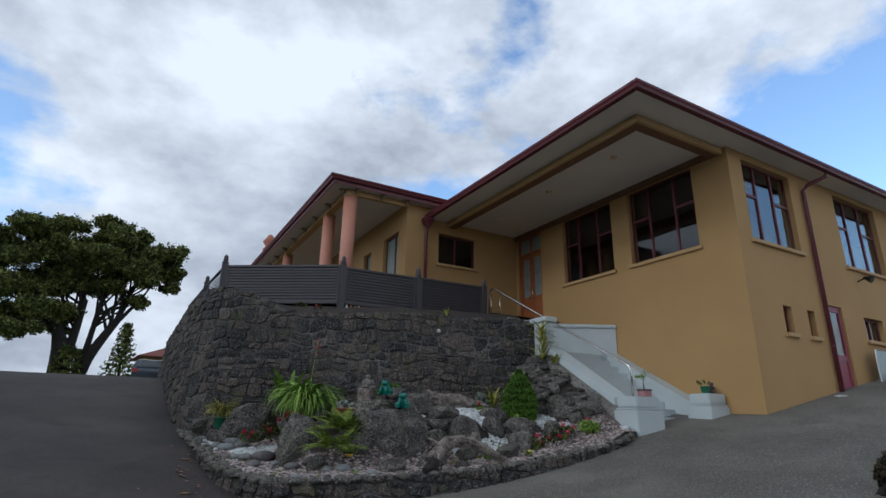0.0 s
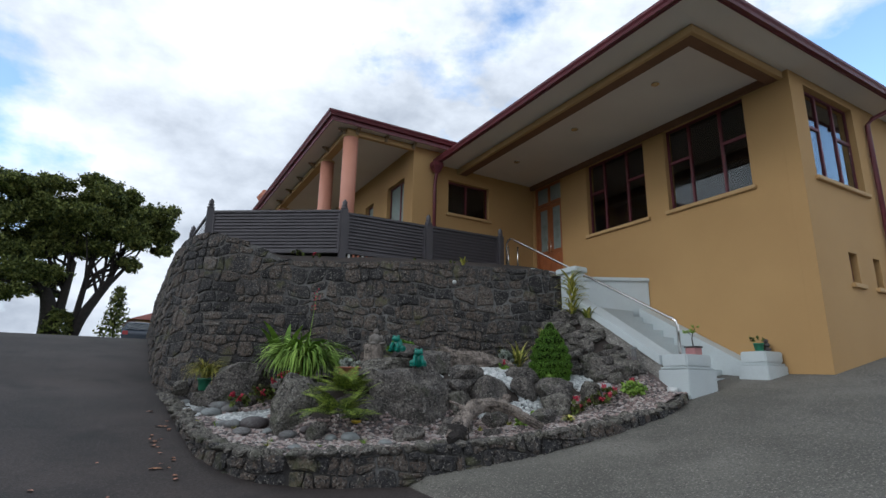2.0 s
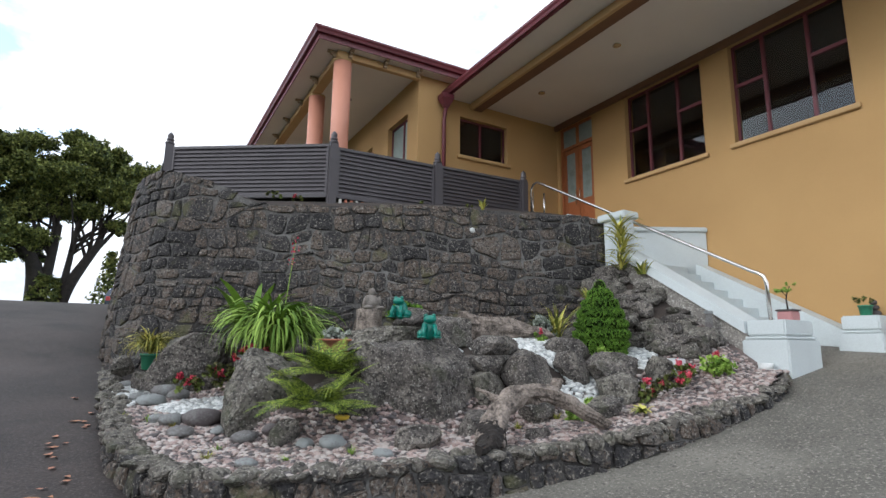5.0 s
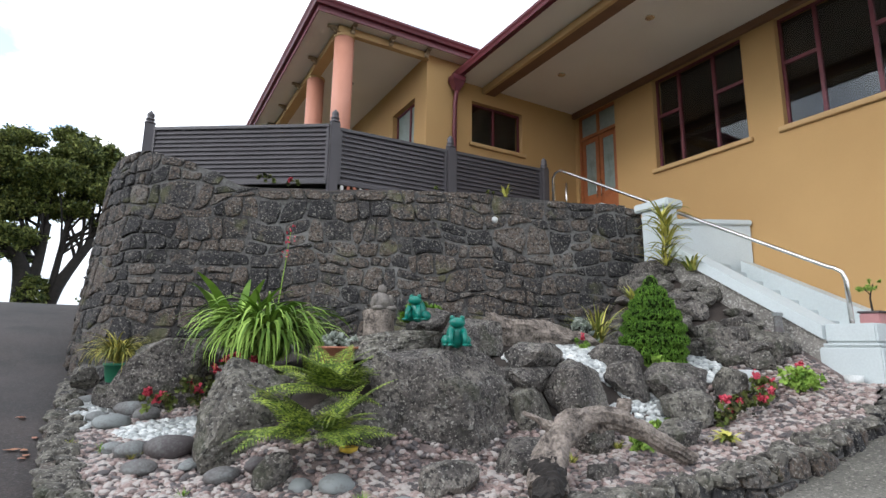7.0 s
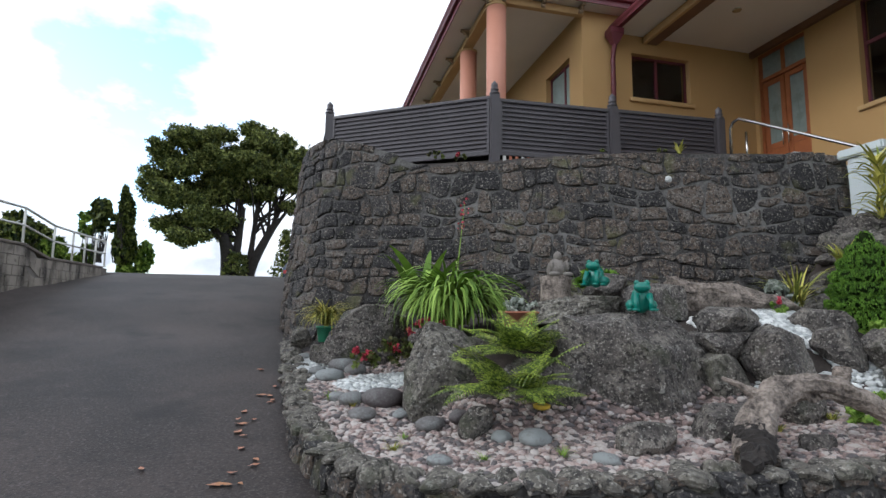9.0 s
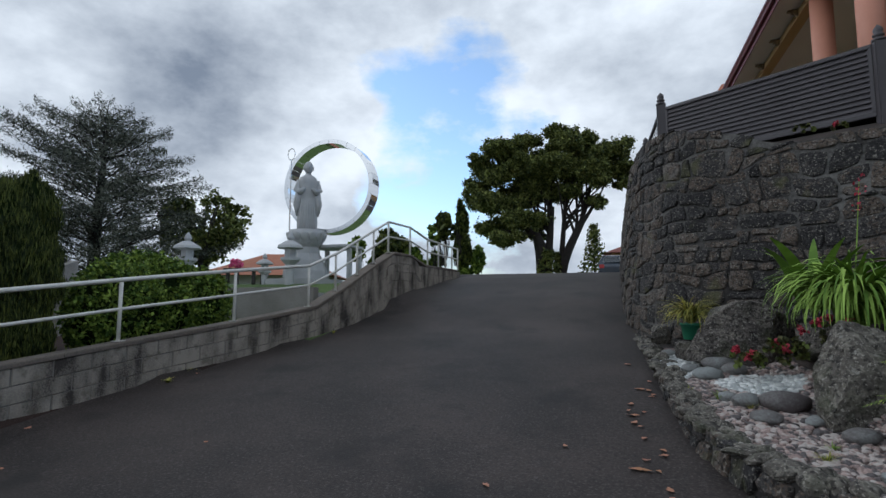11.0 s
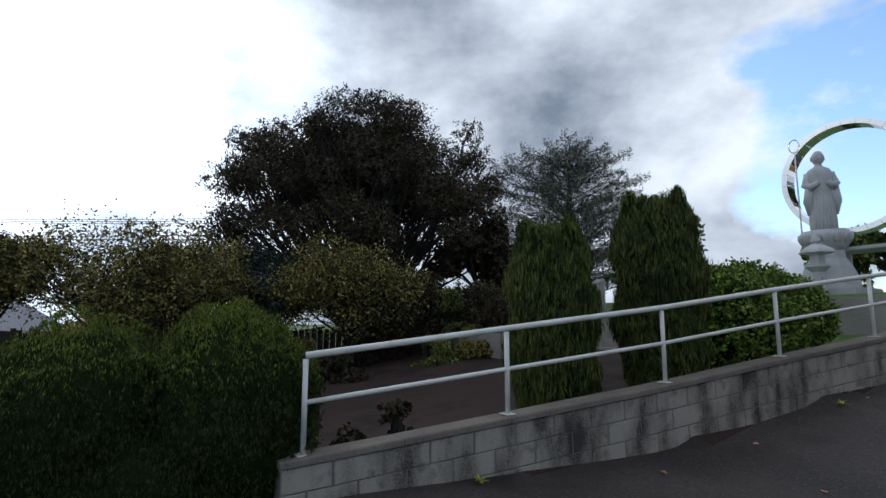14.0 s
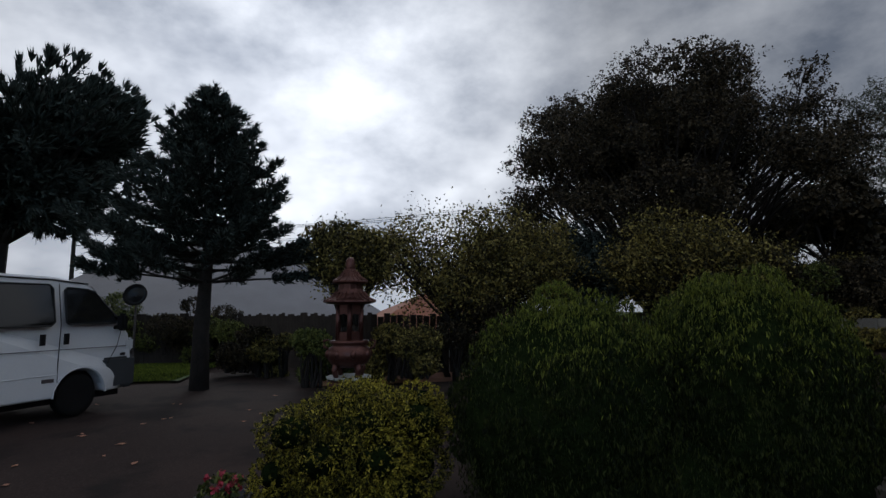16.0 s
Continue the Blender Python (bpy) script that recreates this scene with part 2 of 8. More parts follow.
M_paleblock = mat("pale_block", (0.34, 0.325, 0.30), (0.16, 0.15, 0.135), 0.9, scale=1.6, fine=50, bump=0.4)
M_joint = mat("block_joint", (0.22, 0.20, 0.18), (0.11, 0.10, 0.09), 0.95, scale=3, fine=50)
M_cap = mat("wall_capping", (0.20, 0.17, 0.14), (0.09, 0.075, 0.065), 0.9, scale=3, fine=50, bump=0.5)
M_weather = mat("weathered_stone", (0.24, 0.215, 0.19), (0.10, 0.09, 0.08), 0.9, scale=9, fine=60, bump=0.5)
M_granite = mat("grey_granite", (0.50, 0.51, 0.51), (0.36, 0.37, 0.38), 0.7, scale=4, fine=90, bump=0.2)
M_mirror = mat("polished_steel", (0.85, 0.86, 0.87), (0.78, 0.79, 0.80), 0.08, 1.0, bump=0.0)
M_bark = mat("bark", (0.032, 0.026, 0.022), (0.010, 0.008, 0.007), 0.95, scale=5, fine=30, bump=0.8, dist=0.03)
M_drift = mat("driftwood", (0.30, 0.25, 0.21), (0.045, 0.036, 0.03), 0.9, scale=9, fine=45, bump=1.0, dist=0.03, lo=0.38, hi=0.62)
M_teal = mat("teal_glaze", (0.006, 0.20, 0.145), (0.004, 0.13, 0.10), 0.3, scale=5, fine=20, bump=0.05)
M_greenpot = mat("green_plastic", (0.03, 0.20, 0.11), (0.02, 0.15, 0.08), 0.5, bump=0.02)
M_terra = mat("terracotta", (0.42, 0.17, 0.10), (0.30, 0.11, 0.07), 0.85, scale=6, fine=50, bump=0.2)
M_yellow = mat("yellow_plastic", (0.62, 0.44, 0.04), (0.5, 0.34, 0.03), 0.5, bump=0.02)
M_black = mat("black_plastic", (0.015, 0.015, 0.016), (0.009, 0.009, 0.010), 0.3, spec=0.25, bump=0.02)
M_bronze = mat("bronze", (0.17, 0.075, 0.06), (0.08, 0.035, 0.03), 0.4, 0.7, scale=5, fine=40, bump=0.3)
M_vanpaint = mat("white_van_paint", (0.80, 0.81, 0.82), (0.74, 0.75, 0.77), 0.25, bump=0.0)
M_bumper = mat("grey_bumper_plastic", (0.06, 0.065, 0.07), (0.045, 0.048, 0.052), 0.6, bump=0.05)
M_vanglass = mat("dark_van_glass", (0.012, 0.013, 0.014), (0.009, 0.010, 0.011), 0.06, spec=0.5, bump=0.0)
M_blue = mat("dark_blue_paint", (0.03, 0.04, 0.06), (0.02, 0.03, 0.045), 0.25, bump=0.0)
M_tyre = mat("rubber", (0.016, 0.015, 0.015), (0.010, 0.010, 0.010), 0.85, spec=0.15, bump=0.1)
M_redlamp = mat("red_lens", (0.45, 0.02, 0.02), (0.4, 0.02, 0.02), 0.2, bump=0.0)
M_lens = mat("clear_lens", (0.7, 0.72, 0.74), (0.6, 0.62, 0.64), 0.15, bump=0.0)
# weathered timber, with the shade of the trees put into the colour
M_paling = mat("weathered_paling_in_shade", (0.065, 0.052, 0.045), (0.025, 0.020, 0.017), 0.95, scale=3, fine=30, bump=0.4)
M_slate = mat("grey_iron_roof", (0.30, 0.295, 0.31), (0.22, 0.215, 0.225), 0.5, scale=1, fine=30, bump=0.1)
M_terraroof = mat("terracotta_roof", (0.40, 0.16, 0.09), (0.30, 0.11, 0.06), 0.8, scale=2, fine=30, bump=0.3)
M_house = mat("pale_weatherboard", (0.55, 0.54, 0.50), (0.45, 0.44, 0.41), 0.8)
M_litter = more(mat("leaf_litter", (0.34, 0.17, 0.08), (0.16, 0.07, 0.04), 0.9, island=True, bump=0.1), (0.5, (0.45, 0.22, 0.15)))


def leafmat(name, c1, c2, mid=None):
    m = mat(name, c1, c2, 0.6, scale=1.2, fine=6, bump=0.0, island=True, spec=0.15)
    b = m.node_tree.nodes["Principled BSDF"]
    b.inputs["Subsurface Weight"].default_value = 0.0
    return more(m, (0.5, mid)) if mid else m


L_tree = leafmat("broadleaf_foliage", (0.20, 0.22, 0.06), (0.035, 0.05, 0.017), (0.105, 0.125, 0.034))
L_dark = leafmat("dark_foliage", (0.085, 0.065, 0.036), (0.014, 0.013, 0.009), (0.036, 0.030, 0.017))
L_grey = leafmat("grey_conifer_foliage", (0.16, 0.17, 0.13), (0.028, 0.034, 0.026))
L_conifer = leafmat("blue_green_conifer", (0.075, 0.095, 0.085), (0.014, 0.022, 0.018))
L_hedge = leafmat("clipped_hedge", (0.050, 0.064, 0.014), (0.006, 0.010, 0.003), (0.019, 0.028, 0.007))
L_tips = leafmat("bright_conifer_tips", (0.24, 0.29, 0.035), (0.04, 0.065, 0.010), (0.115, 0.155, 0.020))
# brighter than L_hedge: young shoots plus painted sky light on the hedge top
L_hedgetop = leafmat("hedge_shoots_toplight", (0.20, 0.225, 0.034), (0.026, 0.040, 0.008), (0.085, 0.107, 0.017))
L_cypress = leafmat("cypress_foliage", (0.135, 0.155, 0.034), (0.012, 0.022, 0.008), (0.045, 0.062, 0.016))
L_laurel = leafmat("glossy_laurel", (0.22, 0.30, 0.05), (0.04, 0.08, 0.015), (0.10, 0.16, 0.025))
L_yellow = leafmat("golden_foliage", (0.54, 0.45, 0.055), (0.018, 0.020, 0.006), (0.19, 0.17, 0.024))
L_brown = leafmat("autumn_shrub", (0.31, 0.255, 0.07), (0.032, 0.031, 0.015), (0.13, 0.112, 0.036))
L_strap = leafmat("strap_leaves", (0.30, 0.44, 0.09), (0.10, 0.18, 0.03), (0.19, 0.30, 0.05))
L_fern = leafmat("fern_fronds", (0.30, 0.37, 0.06), (0.06, 0.10, 0.02), (0.17, 0.23, 0.035))
L_spider = leafmat("yellowing_spider_leaves", (0.50, 0.44, 0.10), (0.10, 0.12, 0.03), (0.30, 0.28, 0.06))
L_varieg = leafmat("variegated_leaves", (0.52, 0.48, 0.12), (0.15, 0.19, 0.04), (0.34, 0.34, 0.07))
L_dwarf = leafmat("dwarf_conifer", (0.16, 0.30, 0.035), (0.035, 0.085, 0.012), (0.085, 0.17, 0.02))
L_succ = leafmat("grey_succulent", (0.45, 0.48, 0.42), (0.17, 0.20, 0.16))
L_bronze = leafmat("bronze_green_leaves", (0.13, 0.17, 0.04), (0.035, 0.04, 0.018), (0.09, 0.085, 0.03))
L_red = leafmat("red_blossom", (0.66, 0.11, 0.15), (0.34, 0.02, 0.045))
L_pinkf = leafmat("pink_blossom", (0.85, 0.18, 0.38), (0.6, 0.08, 0.2))

# near-black: shade deep inside the shrubs is painted into this colour
L_core = mat("painted_inner_shade", (0.022, 0.034, 0.011), (0.005, 0.009, 0.004), 1.0, scale=14, fine=60, bump=0.8, dist=0.05, spec=0.0)
M_glass = bpy.data.materials.new("window_glass")
M_glass.use_nodes = True
gb = M_glass.node_tree.nodes["Principled BSDF"]
gb.inputs["Base Color"].default_value = (0.75, 0.8, 0.8, 1)
gb.inputs["Roughness"].default_value, gb.inputs["Transmission Weight"].default_value, gb.inputs["IOR"].default_value = 0.02, 1.0, 1.5
M_frost = mat("frosted_glass", (0.24, 0.29, 0.27), (0.17, 0.21, 0.195), 0.35, scale=8, fine=40, bump=0.1)


# ---- mesh helpers ----
class Geo:
    """Collects points and faces for one mesh."""

    def __init__(self):
        self.v, self.f = [], []

    def add(self, vs, fs):
        k = len(self.v)
        self.v += [tuple(p) for p in vs]
        self.f += [tuple(i + k for i in g) for g in fs]
        return self

    def box(self, x0, x1, y0, y1, z0, z1, m=None):
        vs = [Vector((x, y, z)) for z in (z0, z1) for x, y in ((x0, y0), (x1, y0), (x1, y1), (x0, y1))]
        if m:
            vs = [m @ p for p in vs]
        return self.add(vs, [(3, 2, 1, 0), (4, 5, 6, 7), (0, 1, 5, 4), (1, 2, 6, 5), (2, 3, 7, 6), (3, 0, 4, 7)])

    def bevbox(self, x0, x1, y0, y1, z0, z1, b=0.01, m=None):
        """A box with chamfered edges."""
        X, Y, Z = (x0, x1), (y0, y1), (z0, z1)
        bm = bmesh.new()
        r = bmesh.ops.create_cube(bm, size=1.0)
        for p in bm.verts:
            p.co = Vector((X[p.co.x > 0], Y[p.co.y > 0], Z[p.co.z > 0]))
        bmesh.ops.bevel(bm, geom=bm.edges[:], offset=b, segments=2, affect="EDGES")
        bm.verts.index_update()
        self.add([m @ p.co if m else p.co for p in bm.verts], [[q.index for q in g.verts] for g in bm.faces])
        bm.free()
        return self

    def tube(self, pts, radii, seg=8, caps=True):
        pts = [Vector(p) for p in pts]
        if not hasattr(radii, "__len__"):
            radii = [radii] * len(pts)
        rings, ref = [], Vector((0.3, 0.2, 1)).normalized()
        for i, p in enumerate(pts):
            d = (pts[min(i + 1, len(pts) - 1)] - pts[max(i - 1, 0)]).normalized()
            a = d.cross(ref if abs(d.dot(ref)) < 0.95 else Vector((1, 0, 0))).normalized()
            b = d.cross(a)
            rings.append([p + (a * math.cos(2 * math.pi * k / seg) + b * math.sin(2 * math.pi * k / seg)) * radii[i] for k in range(seg)])
        vs = [p for r in rings for p in r]
        fs = [(i * seg + k, i * seg + (k + 1) % seg, (i + 1) * seg + (k + 1) % seg, (i + 1) * seg + k) for i in range(len(pts) - 1) for k in range(seg)]
        if caps:
            fs += [tuple(range(seg - 1, -1, -1)), tuple((len(pts) - 1) * seg + k for k in range(seg))]
        return self.add(vs, fs)

    def lathe(self, prof, seg=24, at=(0, 0, 0), m=None):
        n = len(prof)
        vs = [Vector((r * math.cos(2 * math.pi * k / seg), r * math.sin(2 * math.pi * k / seg), z)) + Vector(at) for r, z in prof for k in range(seg)]
        if m:
            vs = [m @ p for p in vs]
        fs = [(i * seg + k, i * seg + (k + 1) % seg, (i + 1) * seg + (k + 1) % seg, (i + 1) * seg + k) for i in range(n - 1) for k in range(seg)]
        return self.add(vs, fs + [tuple(range(seg - 1, -1, -1)), tuple((n - 1) * seg + k for k in range(seg))])

    def ball(self, c, r, seg=10, rings=6, m=None):
        """An ellipsoid; r is one radius or three."""
        r = r if hasattr(r, "__len__") else (r, r, r)
        vs = [Vector((0, 0, -1))]
        for i in range(1, rings):
            a = -math.pi / 2 + math.pi * i / rings
            vs += [Vector((math.cos(a) * math.cos(2 * math.pi * k / seg), math.cos(a) * math.sin(2 * math.pi * k / seg), math.sin(a))) for k in range(seg)]
        vs.append(Vector((0, 0, 1)))
        vs = [Vector((p.x * r[0], p.y * r[1], p.z * r[2])) for p in vs]
        vs = [(m @ p if m else p) + Vector(c) for p in vs]
        fs = [(0, 1 + (k + 1) % seg, 1 + k) for k in range(seg)]
        for i in range(rings - 2):
            fs += [(1 + i * seg + k, 1 + i * seg + (k + 1) % seg, 1 + (i + 1) * seg + (k + 1) % seg, 1 + (i + 1) * seg + k) for k in range(seg)]
        e = len(vs) - 1
        fs += [(e, 1 + (rings - 2) * seg + k, 1 + (rings - 2) * seg + (k + 1) % seg) for k in range(seg)]
        return self.add(vs, fs)

    def mesh(self, name, material, smooth=False):
        me = bpy.data.meshes.new(name)
        me.from_pydata(self.v, [], self.f)
        me.materials.append(material)
        if smooth:
            me.polygons.foreach_set("use_smooth", [True] * len(me.polygons))
        me.update()
        return me


def part(name, geo, material, parent=None, label="", smooth=False):
    ob = new(name, geo.mesh(name, material, smooth))
    if parent is not None:
        ob.parent = parent
    if label:
        ob["label"] = label
    return ob


def thing(name, label, category, group="", kind="", at=(0, 0, 0)):
    ob = new(name)
    ob.location = at
    ob.empty_display_size = 0.1
    return tagged(ob, label, category, group, kind)


def single(name, geo, material, label, category, group="", kind="", smooth=False):
    return tagged(part(name, geo, material, smooth=smooth), label, category, group, kind)


def smooth01(a, b, x):
    u = min(1.0, max(0.0, (x - a) / (b - a)))
    return u * u * (3 - 2 * u)


def lerp_table(tab, x):
    if x <= tab[0][0]:
        return tab[0][1]
    for (a, p), (b, q) in zip(tab, tab[1:]):
        if x <= b:
            return p + (q - p) * (x - a) / (b - a)
    return tab[-1][1]


# ---- ground ----
RAMP = [(-60, -0.35), (-5, -0.22), (0, -0.16), (5, -0.06), (7.9, 0.0), (8.8, 0.10), (10.8, 0.42), (14.5, 0.98), (16.7, 1.50), (20.5, 2.17), (22.5, 2.40), (26, 2.52), (40, 2.3), (80, 1.0), (400, -10)]
WALLX = [(-20, -8.2), (4.2, -6.80), (6.44, -6.26), (8.28, -5.84), (10.0, -5.46), (11.67, -5.04), (13.18, -4.66), (16.1, -4.35), (18.5, -4.25), (22, -4.4), (400, -4.4)]
WALLTOP = [(3.9, 0.20), (4.64, 0.26), (6.44, 0.47), (8.28, 0.68), (10.0, 0.91), (11.67, 1.12), (13.18, 1.34), (13.5, 1.42), (16.1, 2.60), (17.6, 2.62), (17.62, 2.42), (21.5, 2.50), (22.0, 2.52)]


def ground_z(x, y):
    z = lerp_table(RAMP, y)
    if x > 2.6:
        s = 0.185 * (max(0.0, x - 3.3) + 0.35 * math.exp(-((x - 3.3) / 0.9) ** 2) * (x > 3.3))
        z = min(z, 0.05) + min(s, 2.6) if y < 9 else z + 0.0
    wx = lerp_table(WALLX, y)
    if x < wx - 0.1:
        yard = lerp_table([(-60, -0.5), (0, -0.22), (4, -0.18), (7, 0.02), (10, 0.45), (13, 0.85), (17, 1.9), (20, 2.05), (400, -8)], y)
        far = smooth01(14, 40, -x)
        z = yard * (1 - far) + (-0.9) * far
    return z


gx = sorted(set([-400, -250, -150, -100, -70, -50] + [-40 + 0.5 * i for i in range(111)] + [17, 20, 25, 30, 40, 60, 100, 200, 400] + [3.3, 3.1]))
gy = sorted(set([-300, -150, -80, -50, -30, -20] + [-14 + 0.5 * i for i in range(93)] + [33, 35, 38, 42, 48, 55, 65, 80, 110, 160, 250, 400]))
g = Geo()
g.v = [(x, y, ground_z(x, y)) for y in gy for x in gx]
nx = len(gx)
for j in range(len(gy) - 1):
    for i in range(nx - 1):
        q = (j * nx + i, j * nx + i + 1, (j + 1) * nx + i + 1, (j + 1) * nx + i)
        g.f.append(q)
ground = part("ground", g, M_asphalt, smooth=True)
for m in (M_concrete, M_yard, M_grass):
    ground.data.materials.append(m)
for p in ground.data.polygons:
    c = p.center
    wx = lerp_table(WALLX, c.y)
    if c.x > 3.2 and c.y < 9:
        p.material_index = 1
    elif c.x < wx:
        p.material_index = 2 if (c.x > -22 and -16 < c.y < 13) else 3
    elif c.y > 45 or c.y < -25 or abs(c.x) > 45:
        p.material_index = 3
tagged(ground, "dark asphalt drive climbing to a crest, with pale concrete apron and yard", "ground", kind="structure")


# ---- building ----
def wall_mesh(axis, face, thick, a0, a1, z0, z1, holes):
    """A wall in the plane axis = face, thick the other way, with holes (a0, a1, z0, z1) through it."""
    A = sorted({a0, a1, *[h[0] for h in holes], *[h[1] for h in holes]})
    Z = sorted({z0, z1, *[h[2] for h in holes], *[h[3] for h in holes]})
    solid = lambda i, k: 0 <= i < len(A) - 1 and 0 <= k < len(Z) - 1 and not any(h[0] <= (A[i] + A[i + 1]) / 2 <= h[1] and h[2] <= (Z[k] + Z[k + 1]) / 2 <= h[3] for h in holes)
    P = (lambda a, d, z: (face + d, a, z)) if axis == "x" else (lambda a, d, z: (a, face + d, z))
    g = Geo()
    quad = lambda *ps: g.add(ps, [(0, 1, 2, 3)])
    for i in range(len(A) - 1):
        for k in range(len(Z) - 1):
            if not solid(i, k):
                continue
            a, b, c, d = A[i], A[i + 1], Z[k], Z[k + 1]
            quad(P(a, 0, c), P(b, 0, c), P(b, 0, d), P(a, 0, d))
            quad(P(a, thick, c), P(a, thick, d), P(b, thick, d), P(b, thick, c))
            if not solid(i - 1, k):
                quad(P(a, 0, c), P(a, 0, d), P(a, thick, d), P(a, thick, c))
            if not solid(i + 1, k):
                quad(P(b, 0, c), P(b, thick, c), P(b, thick, d), P(b, 0, d))
            if not solid(i, k - 1):
                quad(P(a, 0, c), P(a, thick, c), P(b, thick, c), P(b, 0, c))
            if not solid(i, k + 1):
                quad(P(a, 0, d), P(b, 0, d), P(b, thick, d), P(a, thick, d))
    return g


def window(name, axis, face, a0, a1, z0, z1, bars, rails, label, depth=0.12, sill=True, frost=False):
    """Frame, panes and sill in an opening; bars: upright places, rails: (from, to, height)."""
    w = thing(name, label, "window", kind="structure")
    inn = face + depth
    R = (lambda g, a, b, d0, d1, c, d: g.bevbox(inn + d0, inn + d1, a, b, c, d, 0.006)) if axis == "x" else (lambda g, a, b, d0, d1, c, d: g.bevbox(a, b, inn + d0, inn + d1, c, d, 0.006))
    f = Geo()
    t = 0.05
    R(f, a0, a0 + t, 0, 0.06, z0, z1)
    R(f, a1 - t, a1, 0, 0.06, z0, z1)
    R(f, a0 + t, a1 - t, 0, 0.06, z1 - t, z1)
    R(f, a0 + t, a1 - t, 0, 0.06, z0, z0 + t)
    for b in bars:
        R(f, b - 0.03, b + 0.03, -0.006, 0.066, z0 + t, z1 - t)
    for a, b, h in rails:
        R(f, a, b, -0.003, 0.063, h - 0.035, h + 0.035)
    part("window_frame", f, M_maroon, w, "maroon painted frame")
    edges = [a0 + t] + sorted(bars) + [a1 - t]
    for a, b in zip(edges, edges[1:]):
        cut = sorted([h for p, q, h in rails if p <= (a + b) / 2 <= q])
        lv = [z0 + t] + cut + [z1 - t]
        for c, d in zip(lv, lv[1:]):
            gl = Geo()
            if axis == "x":
                gl.box(inn + 0.025, inn + 0.031, a + 0.01, b - 0.01, c + 0.01, d - 0.01)
            else:
                gl.box(a + 0.01, b - 0.01, inn + 0.025, inn + 0.031, c + 0.01, d - 0.01)
            p = part("pane", gl, M_frost if frost else M_glass, w)
            p.visible_shadow = frost
    if sill:
        s = Geo()
        if axis == "x":
            s.bevbox(face - 0.07, inn, a0 - 0.08, a1 + 0.08, z0 - 0.09, z0, 0.012)
        else:
            s.bevbox(a0 - 0.08, a1 + 0.08, face - 0.07, inn, z0 - 0.09, z0, 0.012)
        part("window_sill", s, M_trim, w, "ochre painted sill")
    return w


XW, YS, YN, XN = 11.03, 6.70, 14.72, 6.69
SOF = 7.40
west = wall_mesh("x", XW, 0.28, YS + 0.281, 15.2, 0.6, 8.2, [(10.30, 12.30, 5.22, 7.28), (7.67, 9.68, 5.22, 7.28), (13.38, 14.62, 4.12, 7.28)])
tagged(part("wall_west", west, M_wall), "ochre plastered upper wall with large windows over the stair", "wall", kind="structure")
south = wall_mesh("y", YS, 0.28, XW, 24.0, 0.6, 8.2, [(11.55, 13.55, 5.22, 7.22), (15.7, 18.0, 5.22, 7.25), (12.28, 12.62, 3.16, 3.78), (13.29, 13.6, 3.16, 3.78), (14.14, 14.95, 1.95, 4.02), (16.0, 17.0, 3.3, 3.9)])
tagged(part("wall_south", south, M_wall), "ochre plastered side wall with windows and a maroon door", "wall", kind="structure")
tagged(part("wall_east", Geo().box(23.72, 24, YS + 0.3, 30, 0.6, 8.2), M_wall), "plain ochre end wall", "wall", kind="structure")
nwall = wall_mesh("y", YN, 0.28, XN, XW - 0.001, 3.4, 8.0, [(7.87, 9.32, 5.98, 7.0)])
tagged(part("wall_north_wing", nwall, M_wall), "ochre plastered porch wall with a small dark window", "wall", kind="structure")
vwall = wall_mesh("x", XN, 0.28, YN + 0.281, 34, 3.4, 8.0, [(15.3, 16.5, 5.1, 7.02), (17.6, 18.3, 5.5, 6.9), (19.5, 21.5, 4.12, 6.8), (24, 26, 5.1, 7.0)])
tagged(part("wall_veranda", vwall, M_wall), "ochre plastered wall behind the veranda columns", "wall", kind="structure")
# unseen rooms added behind the glass; their darkness is painted, not cast
tagged(part("floor_inside", Geo().box(XW + 0.281, 23.7, YS + 0.281, 30, 4.0, 4.1), M_dark), "floor of the unseen hall, painted dark as unlit", "floor", kind="structure")
tagged(part("partition_inside", Geo().box(15.0, 15.1, YS + 0.3, 30, 4.11, 8.1), M_dark), "added inner wall behind the windows, painted dark as unlit", "wall", kind="structure")
tagged(part("ceiling_inside", Geo().box(XW + 0.3, 23.7, YS + 0.3, 30, 7.9, 8.0), M_dark), "ceiling of the unseen hall, painted dark as unlit", "ceiling", kind="structure")
tagged(part("partition_north_wing", Geo().box(9.9, 10.0, YN + 0.3, 30, 4.1, 8.5), M_dark), "added inner wall of the north wing, painted dark as unlit", "wall", kind="structure")

window("window_1", "x", XW, 10.30, 12.30, 5.22, 7.28, [11.73, 10.95], [(11.73, 12.25, 6.42), (10.35, 10.95, 6.42)], "three-light maroon window with dark glass beside the entrance")
window("window_2", "x", XW, 7.67, 9.68, 5.22, 7.28, [9.08, 8.30], [(9.08, 9.63, 6.42), (7.72, 8.30, 6.42)], "three-light maroon window with dark glass near the corner")
window("window_3", "y", YS, 11.55, 13.55, 5.22, 7.22, [12.2, 12.9], [(11.6, 12.2, 6.4), (12.9, 13.5, 6.4)], "three-light maroon window reflecting blue sky")
window("window_4", "y", YS, 15.7, 18.0, 5.22, 7.25, [16.45, 17.25], [(15.75, 16.45, 6.4), (17.25, 17.95, 6.4)], "three-light maroon window reflecting blue sky")
window("window_5", "y", YS, 12.28, 12.62, 3.16, 3.78, [], [], "small single-light basement window")
window("window_6", "y", YS, 13.29, 13.6, 3.16, 3.78, [], [], "small single-light basement window")
window("window_7", "y", YS, 16.0, 17.0, 3.3, 3.9, [16.5], [], "low two-light basement window")
